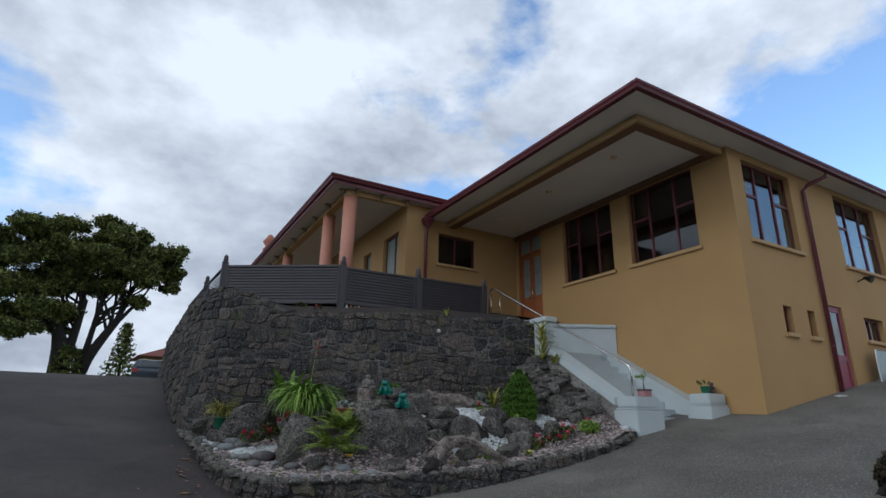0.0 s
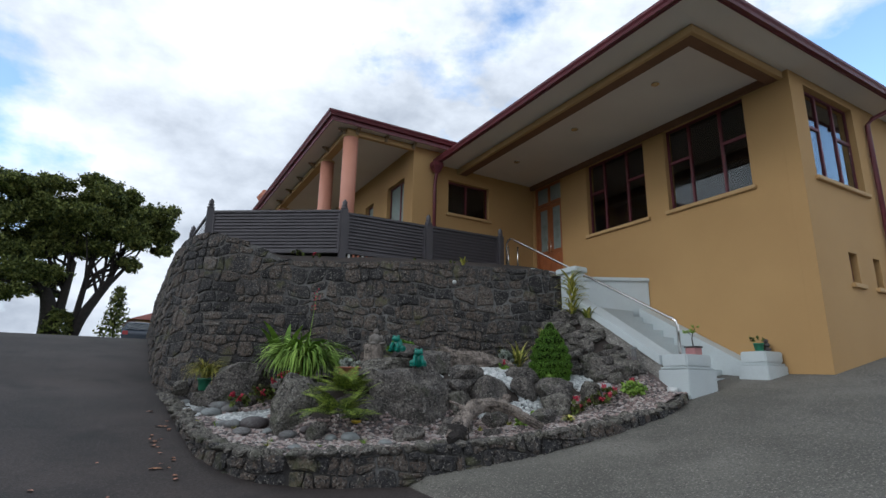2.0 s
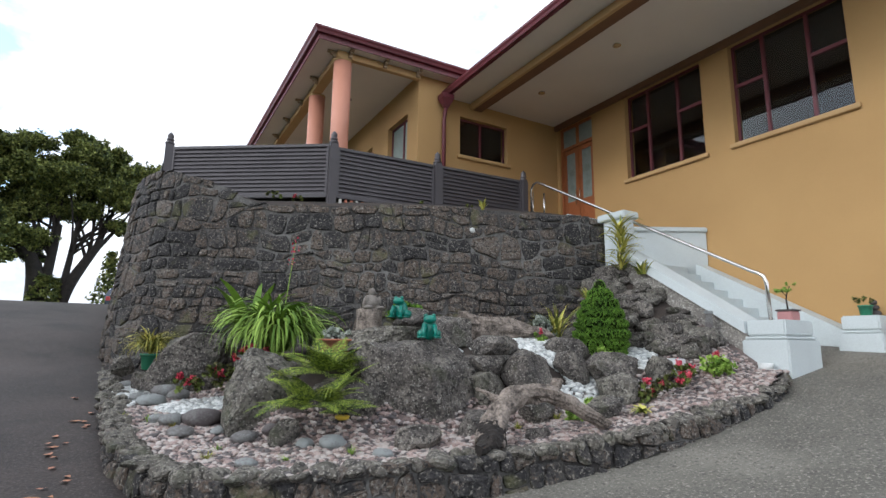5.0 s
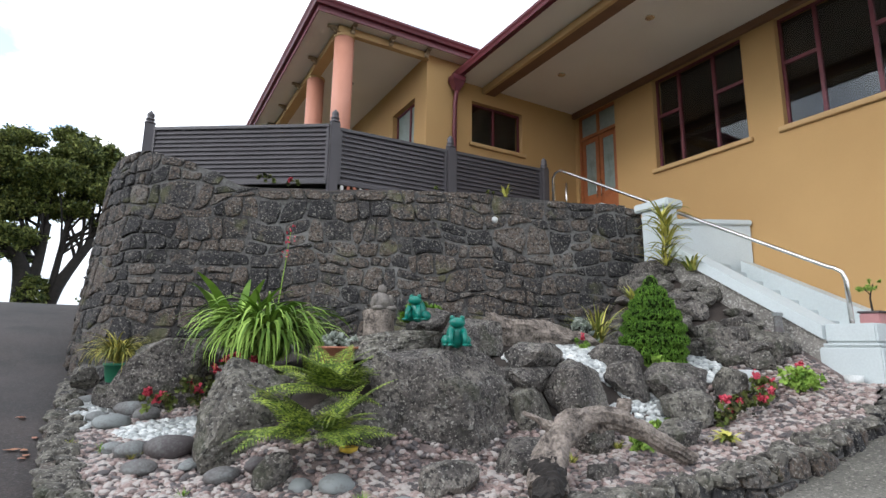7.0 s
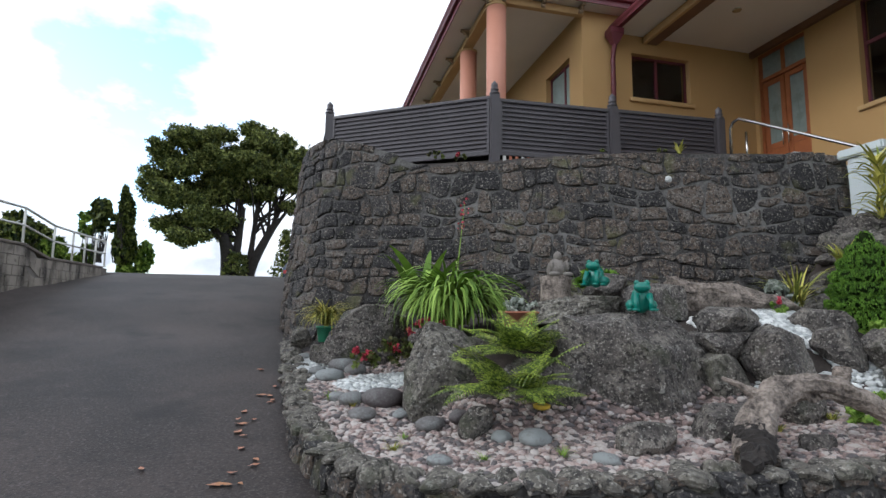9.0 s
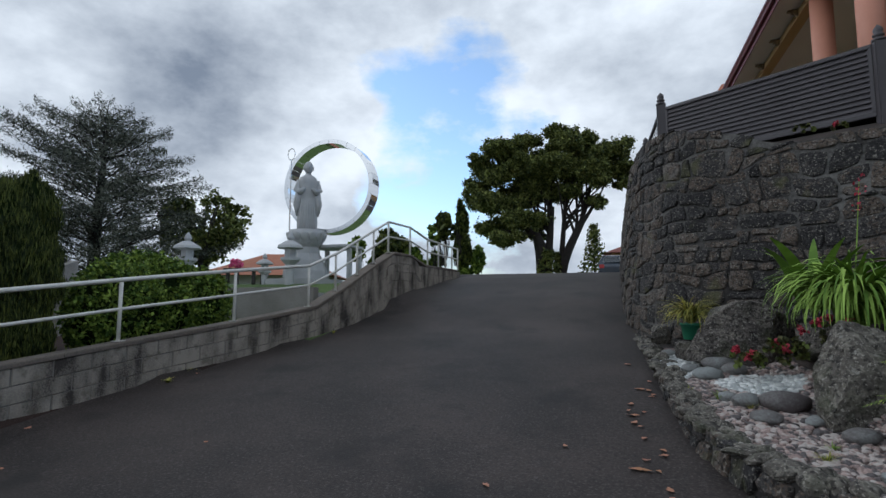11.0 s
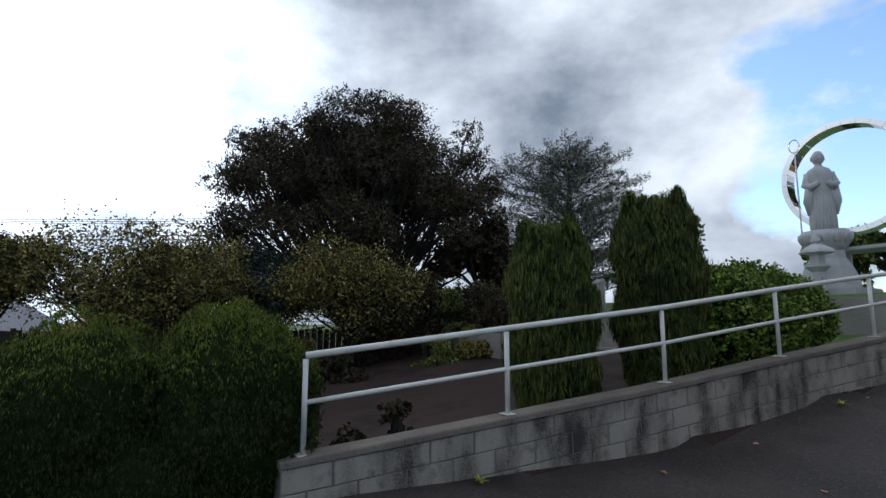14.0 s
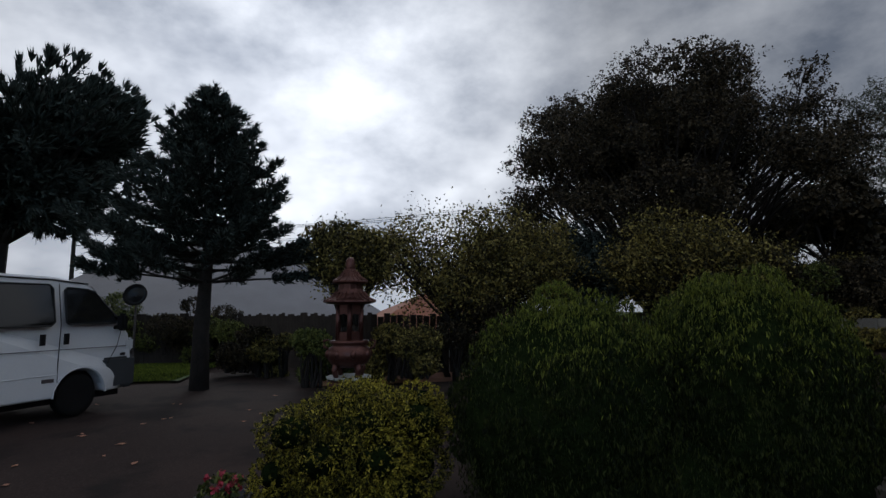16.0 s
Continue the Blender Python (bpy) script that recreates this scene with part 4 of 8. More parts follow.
# ---- garden ----
KERB = [(0.86, 14.6, 0.80, 0.92), (1.03, 12.6, 0.58, 0.76), (1.12, 10.8, 0.33, 0.58), (1.27, 9.5, 0.12, 0.42), (1.62, 8.55, -0.02, 0.36), (2.10, 8.13, -0.06, 0.37), (2.65, 7.90, -0.06, 0.40), (3.98, 7.62, 0.06, 0.45),
        (5.0, 7.40, 0.24, 0.54), (5.9, 7.30, 0.40, 0.65), (6.9, 7.32, 0.60, 0.79), (7.6, 7.42, 0.75, 0.91), (8.2, 7.62, 0.88, 1.02)]
KF = Face(KERB, batter=0.12, side=1)
if KF.at(KF.len * 0.55, 0.3, 1).y > KF.at(KF.len * 0.55, 0.3, 0).y:
    KF.side = -1
kerb_wall = backing(KF, "wall_kerb", M_mortar, "low rubble stone edging round the rock garden", 0.20, dip=0.03)
lay(KF, kerb_wall, 0.22, 0.15, 11, lambda u, z: True, gap=0.004, proud=0.045)
ktop = Geo()
rk = random.Random(5)
u = 0.05
while u < KF.len - 0.1:
    w = rk.uniform(0.12, 0.30)
    b = KF.lims(u + w / 2)[1]
    for off in (-0.02, -0.13):
        p = KF.at(u + w / 2, b - 0.02, off)
        m = Matrix.Rotation(rk.uniform(0, 6.3), 3, "Z")
        ktop.ball(p, (w * 0.46, w * rk.uniform(0.3, 0.5), rk.uniform(0.035, 0.065)), 9, 6, m)
    u += w * 0.85
ktop.v = [tuple(Vector(p) + noise.noise_vector(Vector(p) * 7) * 0.05) for p in ktop.v]
tagged(part("coping_stones", ktop, M_lichen, kerb_wall), kind="stuff")

KP = [(p.x, p.y, p[3]) for p in KF.p]


def kerb_near(x, y):
    d, z, sgn = 9.0, 0.4, 1
    for a, b in zip(KP[::4], KP[4::4]):
        ax, ay, bx, by = a[0], a[1], b[0], b[1]
        t = max(0.0, min(1.0, ((x - ax) * (bx - ax) + (y - ay) * (by - ay)) / ((bx - ax) ** 2 + (by - ay) ** 2 + 1e-9)))
        dx, dy = x - ax - t * (bx - ax), y - ay - t * (by - ay)
        q = math.hypot(dx, dy)
        if q < d:
            d, z = q, a[2] + t * (b[2] - a[2])
            sgn = 1 if (bx - ax) * dy - (by - ay) * dx > 0 else -1
    return d * sgn, z


def garden_z(x, y):
    d, z = kerb_near(x, y)
    z = z - 0.05 + 0.06 * min(d, 1.0)
    back = smooth01(0.95, 1.75, d) * smooth01(1.6, 3.2, x)
    z += back * max(0.0, 1.28 + 0.17 * smooth01(4.3, 5.0, x) * (1 - smooth01(6.6, 7.3, x)) * smooth01(8.9, 9.3, y) - z) * (0.75 + 0.25 * smooth01(1.7, 2.6, d))
    z = max(z, z + smooth01(6.9, 8.35, x) * (min(max((y - 8.0) * 0.72, 0.0), 1.55) + 1.05 - z))
    return z + 0.02 * noise.noise(Vector((x * 3, y * 3, 0)))


gg = Geo()
xs, ys = [0.55 + 0.1 * i for i in range(82)], [7.1 + 0.1 * i for i in range(72)]
gg.v = [(x, y, garden_z(x, y) if kerb_near(x, y)[0] > 0.02 else ground_z(x, y) - 0.3) for y in ys for x in xs]
for j in range(len(ys) - 1):
    for i in range(len(xs) - 1):
        k = j * len(xs) + i
        if kerb_near(xs[i] + 0.05, ys[j] + 0.05)[0] > 0.06:
            gg.f.append((k, k + 1, k + len(xs) + 1, k + len(xs)))
gob = tagged(part("ground_garden", gg, M_earth, smooth=True), "gravelly soil bed of the rock garden", "ground", kind="structure")
gob.data.materials.append(mat("fine_gravel", (0.24, 0.18, 0.165), (0.07, 0.055, 0.05), 0.9, scale=9, fine=70, bump=0.8, dist=0.02))
for p in gob.data.polygons:
    p.material_index = 1 if kerb_near(p.center.x, p.center.y)[0] < 1.3 else 0


def rock(x, y, z, sx, sy, sz, seed, material, label, name="boulder", boxy=0.5, rz=0.0, sub=4, category="rock", group="garden rocks", breaks=13):
    bm = bmesh.new()
    bmesh.ops.create_icosphere(bm, subdivisions=sub, radius=1.0)
    g = Geo()
    rk_ = random.Random(seed * 17 + 3)
    cuts = []
    for _ in range(0 if boxy == 0 else breaks):
        d = Vector((rk_.gauss(0, 1), rk_.gauss(0, 1), rk_.gauss(0, 0.8))).normalized()
        cuts.append((d, rk_.uniform(0.50, 0.80) * (1 + 0.20 * boxy)))
    for p in bm.verts:
        c = p.co.copy()
        k = max(abs(c.x), abs(c.y), abs(c.z))
        c = c.lerp(c / k * 0.86, boxy)
        c += noise.noise_vector(c * 1.1 + Vector((seed * 3.1, 0, 0))) * 0.16
        for d, o in cuts:
            e = c.dot(d) - o
            if e > 0:
                c -= d * e
        c += noise.noise_vector(c * 3.1 + Vector((seed, 5, 0))) * (0.035 if boxy else 0.10)
        c += noise.noise_vector(c * 8 + Vector((seed, 9, 0))) * (0.030 if boxy else 0.02)
        c += noise.noise_vector(c * 19 + Vector((seed, 3, 0))) * (0.024 if boxy else 0.004)
        p.co = Vector((c.x * sx, c.y * sy, c.z * sz))
    bm.verts.index_update()
    m = Matrix.Translation((x, y, z)) @ Matrix.Rotation(radians(rz), 4, "Z")
    g.add([m @ p.co for p in bm.verts], [[q.index for q in f.verts] for f in bm.faces])
    bm.free()
    return single(name, g, material, label, category, group, smooth=boxy == 0)


rock(4.06, 9.18, 0.80, 0.70, 0.46, 0.63, 1, M_rock, "large squarish dark boulder with pale flecks", boxy=0.97, rz=-30, sub=5, breaks=5)
rock(3.34, 9.28, 0.62, 0.48, 0.38, 0.42, 2, M_rock, "dark angular boulder under the fern", boxy=0.7, rz=20, sub=5)
rock(2.50, 9.90, 0.80, 0.46, 0.36, 0.48, 3, M_lichen, "lichen-flecked boulder beside the red flowers", boxy=0.8, rz=10, sub=5)
rock(2.12, 11.95, 1.08, 0.72, 0.42, 0.42, 4, M_rock, "broad dark boulder beside the green pot", boxy=0.8, rz=-15, sub=5)
rock(5.18, 8.80, 0.98, 0.32, 0.27, 0.44, 5, M_rock, "upright trapezoid dark boulder before the white pebbles", boxy=0.85, rz=12, sub=5)
rock(4.72, 8.95, 0.82, 0.30, 0.26, 0.30, 6, M_lichen, "lower rock of the small stack", boxy=0.8)
rock(4.80, 9.00, 1.09, 0.31, 0.24, 0.14, 7, M_rock, "flat middle rock of the small stack", boxy=0.8)
rock(4.88, 9.06, 1.28, 0.33, 0.25, 0.17, 8, M_rock, "top rock of the small stack", boxy=0.8, rz=20)
rock(2.98, 10.0, 0.82, 0.30, 0.26, 0.36, 22, M_rock, "dark boulder behind the fern fronds", boxy=0.7, rz=15)
rock(3.52, 9.62, 1.02, 0.24, 0.22, 0.26, 23, M_lichen, "small pale-flecked rock in the ledge", boxy=0.7)
rock(6.05, 9.12, 1.27, 0.34, 0.2, 0.17, 25, M_rock, "flat dark rock between pebble patches", boxy=0.8, rz=-25)
rock(5.80, 8.74, 1.08, 0.20, 0.2, 0.22, 14, M_rock, "dark rock among white pebbles", boxy=0.7)
rock(2.75, 11.2, 1.0, 0.34, 0.3, 0.3, 26, M_rock, "dark rock beneath the strap leaves", boxy=0.6)
rock(1.22, 12.7, 0.98, 0.16, 0.14, 0.15, 27, M_lichen, "brownish rock behind the green pot", boxy=0.4)
rock(3.86, 9.95, 1.36, 0.58, 0.34, 0.20, 9, M_lichen, "flat ledge rock under the frogs", boxy=0.85, rz=-8, sub=5)
rock(4.66, 9.75, 1.48, 0.36, 0.27, 0.22, 10, M_rock, "dark ledge rock behind the frogs", boxy=0.7)
rock(4.40, 10.2, 1.62, 0.30, 0.2, 0.18, 12, M_rock, "small dark rock behind the frogs", boxy=0.6)
rock(6.24, 8.55, 1.08, 0.44, 0.24, 0.22, 13, M_rock, "long dark rock beneath the dwarf conifer", boxy=0.7, rz=-14, sub=5)
rock(6.08, 8.32, 0.88, 0.26, 0.2, 0.2, 15, M_lichen, "lichen-covered rock near the red flowers", boxy=0.6)
rock(5.62, 8.12, 0.66, 0.24, 0.19, 0.20, 16, M_rock, "small dark rock near the driftwood", boxy=0.6)
rock(5.05, 8.52, 0.66, 0.26, 0.2, 0.17, 28, M_rock, "dark rock behind the driftwood arch", boxy=0.6, rz=30)
rock(3.60, 8.35, 0.47, 0.24, 0.19, 0.16, 17, M_rock, "dark rock half sunk in pink pebbles", boxy=0.5)
rock(4.40, 8.50, 0.55, 0.32, 0.24, 0.22, 18, M_rock, "low dark rock at the foot of the big boulder", boxy=0.6)
rock(2.62, 9.08, 0.50, 0.17, 0.14, 0.14, 19, M_rock, "small dark rock at the fern's foot", boxy=0.4)
rock(4.62, 8.0, 0.50, 0.15, 0.13, 0.11, 20, M_rock, "small rock beside the driftwood", boxy=0.4)
rock(6.95, 8.45, 1.06, 0.26, 0.2, 0.2, 21, M_lichen, "pale rock at the foot of the bank", boxy=0.7)
rbank = random.Random(21)
for i in range(150):
    u, v = rbank.random(), rbank.random()
    x, y = 6.9 + 1.55 * u, 8.45 + 2.0 * v
    if x - 6.9 < 0.5 * (1 - v) or (x > 8.25):
        continue
    s = rbank.uniform(0.07, 0.17) + 0.06 * (rbank.random() > 0.8)
    rock(x, y, garden_z(x, y) + 0.05, s * rbank.uniform(1.1, 1.7), s * 1.1, s * rbank.uniform(0.55, 0.9), 30 + i, M_rock if i % 3 else M_lichen, "dark fieldstone on the bank beside the stair", "fieldstone", 0.7, rbank.uniform(0, 180), 3, group="bank stones")
for i, (x, y, s) in enumerate(((1.74, 11.55, 0.16), (1.58, 11.15, 0.15), (1.44, 11.5, 0.11), (1.86, 11.35, 0.14), (1.30, 12.4, 0.11), (2.02, 10.12, 0.18), (1.74, 10.2, 0.13), (2.42, 9.75, 0.13), (1.62, 10.35, 0.10), (1.80, 9.8, 0.11), (2.32, 9.4, 0.12), (2.95, 8.75, 0.13), (2.75, 8.9, 0.09), (3.2, 8.2, 0.09), (2.2, 8.6, 0.08), (2.15, 9.75, 0.09), (2.55, 9.35, 0.1))):
    rock(x, y, garden_z(x, y) + s * 0.35, s * 1.1, s * 0.85, s * 0.55, 90 + i, M_cobble, "smooth grey river cobble lying on the pebbles", "cobble", 0.0, i * 37, 3, category="stone", group="river cobbles")


# pebbles
def scatter(n, seed, take, lo, hi):
    rnd = random.Random(seed)
    res = []
    while len(res) < n:
        x, y = rnd.uniform(0.9, 8.3), rnd.uniform(7.3, 12.6)
        if take(x, y, rnd):
            s = rnd.uniform(lo, hi)
            res.append((x, y, s, s * rnd.uniform(0.6, 0.9), s * rnd.uniform(0.35, 0.6), rnd.uniform(0, 6.28), rnd.uniform(-0.35, 0.35)))
    return res


WHITE = ((1.28, 12.2, 0.30, 1.15), (2.02, 10.85, 0.40, 0.34), (5.55, 9.36, 0.72, 0.30), (5.84, 8.98, 0.18, 0.34), (5.86, 8.58, 0.42, 0.17), (7.16, 8.95, 0.22, 0.36), (5.08, 8.70, 0.20, 0.10), (4.55, 9.55, 0.2, 0.12))


def in_white(x, y):
    e = 0.22 * noise.noise(Vector((x * 4, y * 4, 2)))
    return any(((x - a) / r) ** 2 + ((y - b) / t) ** 2 < 1 + e for a, b, r, t in WHITE)


def pink_ok(x, y, r):
    d = kerb_near(x, y)[0]
    return 0.08 < d < 1.35 and not in_white(x, y) and not (x < 1.7 and y > 11.6)


pink = scatter(12500, 41, pink_ok, 0.022, 0.048)
pebble_bed = thing("pink_pebble_bed", "bed of pinkish and grey rounded pebbles", "pebbles", kind="stuff")
proto = [Geo().ball((0, 0, 0), 1.0, 7, 4).mesh("pebble", M_pebble_o, True) for _ in range(1)]
rest, cnt = Geo(), 0
for x, y, a, b, c, r, t in pink:
    z = garden_z(x, y) + c * 0.3
    if cnt < 300 and 2.4 < x < 4.4 and y < 8.75:
        ob = new("pebble", proto[0])
        ob.parent = pebble_bed
        ob.matrix_local = Matrix.LocRotScale((x, y, z), Euler((t, -t, r)), (a, b, c))
        cnt += 1
    else:
        rest.ball((x, y, z), (a, b, c), 7, 4, Euler((t, -t, r)).to_matrix())
tagged(part("pebble_mass", rest, M_pebble, pebble_bed, smooth=True), kind="stuff")
wg = Geo()
for x, y, a, b, c, r, t in scatter(3000, 43, lambda x, y, r: in_white(x, y) and kerb_near(x, y)[0] > 0.1, 0.026, 0.055):
    wg.ball((x, y, garden_z(x, y) + c * 0.5), (a, b, c), 7, 4, Euler((t, -t, r)).to_matrix())
single("white_pebble_bed", wg, M_white, "patches of white rounded pebbles among the rocks", "pebbles", kind="stuff", smooth=True)

# ---- stair ----
SX0, SX1 = 8.55, XW - 0.02
st = thing("stair", "pale grey painted stair up to the terrace with sloping strings", "stairs", kind="structure")
n = 17
for i in range(10):
    y0 = 8.25 + i * 0.26
    z1 = 1.15 + (i + 1) * (4.1 - 1.15) / n
    part("step", Geo().bevbox(SX0 + 0.30 - 0.20 * i * 0.26, SX1 - 0.395, y0, 11.6, z1 - 0.174, z1, 0.01), M_grey, st)


def string(x0, x1, y0, y1, z0, z1, low):
    """A sloping parapet, from (y0, z0) up to (y1, z1)."""
    g = Geo()
    g.v = [(x, y, z) for x in (x0, x1) for y, z in ((y0, low), (y1, low), (y1, z1), (y0, z0))]
    g.f = [(0, 3, 2, 1), (4, 5, 6, 7), (3, 7, 6, 2), (0, 4, 7, 3), (1, 2, 6, 5), (0, 1, 5, 4)]
    return g


# the garden-side string runs slightly askew: outer foot, outer head, width
SA, SB, SWD = Vector((8.46, 8.26)), Vector((8.09, 10.04)), 0.42


def skew_slab(o0, o1, low, high):
    """A sloping slab between two offsets across the string; heights at foot and head."""
    g = Geo()
    g.v = [(p.x + o, p.y, z) for o in (o0, o1) for p, z in ((SA, low[0]), (SB, low[1]), (SB, high[1]), (SA, high[0]))]
    g.f = [(0, 3, 2, 1), (4, 5, 6, 7), (3, 7, 6, 2), (0, 4, 7, 3), (1, 2, 6, 5), (0, 1, 5, 4)]
    return g


M_stucco = flecks(mat("pebbled_stucco", (0.30, 0.28, 0.25), (0.12, 0.11, 0.10), 0.95, scale=9, fine=55, bump=1.0, dist=0.03), (0.46, 0.44, 0.40), 38, 0.52, 0.62, 0.8)
part("string_wall", skew_slab(0.04, SWD - 0.03, (0.9, 0.9), (1.54, 2.80)), M_stucco, st, "rough pebbled face below the stair coping")
part("coping", skew_slab(-0.02, SWD, (1.53, 2.79), (1.69, 2.95)), M_grey, st)
rs = Geo()
rs.v = [(x, y, z) for x in (SX1 - 0.40, SX1) for y, z in ((8.0, 1.1), (10.42, 2.2), (10.42, 2.93), (8.0, 1.60))]
rs.f = [(0, 3, 2, 1), (4, 5, 6, 7), (3, 7, 6, 2), (0, 4, 7, 3), (1, 2, 6, 5), (0, 1, 5, 4)]
part("wall_string", rs, M_grey, st)
# the parapet at the head of the flight turns across it
d_ = Vector((-0.87, 0.49, 0))
pm = Matrix.Translation((11.0, 10.42, 0)) @ Matrix(((d_.x, d_.y, 0, 0), (d_.y, -d_.x, 0, 0), (0, 0, 1, 0), (0, 0, 0, 1)))
part("upper_parapet", Geo().box(0.0, 2.15, 0.0, 0.2, 2.0, 3.60, pm), M_grey, st)
part("parapet_cap", Geo().bevbox(-0.02, 2.2, -0.05, 0.25, 3.601, 3.70, 0.02, pm), M_grey, st)


def pier(x0, x1, y0, y1, z0, z1):
    g = Geo().bevbox(x0, x1, y0, y1, z0, z1 - 0.26, 0.015)
    g.bevbox(x0 + 0.02, x1 - 0.02, y0 + 0.02, y1 - 0.02, z1 - 0.255, z1 - 0.215, 0.015)
    g.bevbox(x0 + 0.045, x1 - 0.045, y0 + 0.045, y1 - 0.045, z1 - 0.21, z1, 0.02)
    part("pier", g, M_grey, st)


pier(8.46, 9.23, 7.72, 8.32, 0.8, 1.70)
pier(10.35, 11.0, 7.45, 8.02, 1.1, 1.82)
part("pier", Geo().bevbox(8.26, 8.50, 10.05, 10.5, 2.2, 3.47, 0.01), M_grey, st)
part("pier_cap", Geo().bevbox(8.20, 8.57, 9.99, 10.60, 3.471, 3.595, 0.02).bevbox(7.66, 8.50, 10.74, 10.98, 3.46, 3.605, 0.02), M_grey, st)
hr = thing("handrail", "bent stainless steel stair handrail", "handrail")
A, B = Vector((8.84, 8.30, 2.40)), Vector((8.50, 12.55, 4.80))
part("rail", Geo().tube([(8.84, 8.12, 1.70), (8.84, 8.13, 2.22), (8.84, 8.16, 2.32), (8.84, 8.24, 2.38), A, A.lerp(B, 0.5), B - Vector((0, 0.2, 0.11)), B, (8.50, 12.68, 4.78), (8.50, 12.75, 4.68), (8.50, 12.76, 4.1)], 0.026, 12), M_steel, hr, smooth=True)
part("foot_flange", Geo().lathe([(0.055, 0.0), (0.055, 0.012)], 16, (8.84, 8.12, 1.702)), M_steel, hr)

for x, y in ((8.98, 12.9), (8.74, 13.0)):
    rp_ = thing("rail_post", "short stainless steel post on the terrace landing", "post", "landing posts", at=(x, y, 4.1))
    part("post", Geo().tube([(0, 0, 0), (0, 0, 0.62)], 0.024, 12), M_steel, rp_, smooth=True)
    part("foot_flange", Geo().lathe([(0.055, 0.0), (0.055, 0.012)], 16), M_steel, rp_)

# ---- terrace fence ----
fence = thing("terrace_fence", "charcoal metal terrace fence with slatted panels and turned finials", "fence")


def fence_post(x, y, z0, z1):
    s = part("post", Geo().bevbox(x - 0.075, x + 0.075, y - 0.075, y + 0.075, z0, z1, 0.012), M_fence, fence)
    part("finial", Geo().lathe([(0.085, 0), (0.085, 0.03), (0.05, 0.04), (0.05, 0.06), (0.07, 0.075), (0.07, 0.095), (0.045, 0.105), (0.06, 0.14), (0.055, 0.18), (0.03, 0.21), (0.012, 0.235)], 16, (x, y, z1)), M_fence, s, smooth=True)


def fence_panel(p, q, z0, z1):
    a, b = Vector((*p, 0)), Vector((*q, 0))
    L, d = (b - a).length, (b - a).normalized()
    m = Matrix.Translation(a) @ Matrix(((d.x, -d.y, 0, 0), (d.y, d.x, 0, 0), (0, 0, 1, 0), (0, 0, 0, 1)))
    g = Geo().bevbox(0.08, L - 0.08, -0.03, 0.03, z1 - 0.06, z1, 0.008, m).bevbox(0.08, L - 0.08, -0.03, 0.03, z0, z0 + 0.06, 0.008, m)
    g.bevbox(0.08, 0.13, -0.026, 0.026, z0 + 0.06, z1 - 0.06, 0.006, m).bevbox(L - 0.13, L - 0.08, -0.026, 0.026, z0 + 0.06, z1 - 0.06, 0.006, m)
    f = part("panel_frame", g, M_fence, fence)
    n = int((z1 - z0 - 0.12) / 0.075)
    s = (z1 - z0 - 0.12) / n
    for i in range(n):
        zc = z0 + 0.06 + (i + 0.5) * s
        mm = m @ Matrix.Translation((0, 0, zc)) @ Matrix.Rotation(radians(-24), 4, "X")
        part("slat", Geo().box(0.13, L - 0.13, -0.006, 0.006, -s * 0.60, s * 0.58, mm), M_fence, f)


for x, y, a, b in [(1.54, 14.87, 3.9, 5.01), (4.16, 13.08, 3.55, 4.96), (6.30, 13.00, 3.55, 4.95), (8.42, 12.92, 3.7, 4.91), (1.42, 17.6, 3.9, 5.01)]:
    fence_post(x, y, a, b)
fence_panel((1.54, 14.87), (4.16, 13.08), 3.93, 4.95)
fence_panel((4.16, 13.08), (6.30, 13.00), 3.93, 4.90)
fence_panel((6.30, 13.00), (8.42, 12.92), 3.93, 4.91)
fence_panel((1.42, 17.6), (1.54, 14.87), 3.93, 4.95)
fence_panel((1.3, 21.6), (1.42, 17.6), 3.93, 4.95)
pk = thing("picket_edging", "row of short pale timber pickets below the fence", "edging")
for i in range(40):
    a = Vector((4.3 + i * 0.105, 12.99 - 0.003 * i, 0))
    part("picket", Geo().bevbox(a.x - 0.025, a.x + 0.025, a.y - 0.012, a.y + 0.012, 3.5, 3.90, 0.004), M_terra if i % 3 else M_house, pk)

# ---- block wall and rail along the drive ----
def wtop(y):
    return lerp_table(WALLTOP, y)


bw = thing("wall_block", "stained concrete block wall stepping up beside the drive", "wall", kind="structure")
core = Geo()
ysamp = [4.45 + 0.25 * i for i in range(71)]
for y in ysamp:
    x = lerp_table(WALLX, y)
    core.v += [(x + 0.088, y, -0.5), (x + 0.088, y, wtop(y) - 0.05), (x - 0.10, y, wtop(y) - 0.05), (x - 0.10, y, -0.5)]
for i in range(len(ysamp) - 1):
    k = 4 * i
    core.f += [(k, k + 4, k + 5, k + 1), (k + 1, k + 5, k + 6, k + 2), (k + 2, k + 6, k + 7, k + 3)]
core.f += [(0, 1, 2, 3), (len(core.v) - 1, len(core.v) - 2, len(core.v) - 3, len(core.v) - 4)]
part("joint_core", core, M_joint, bw)
nb = 0
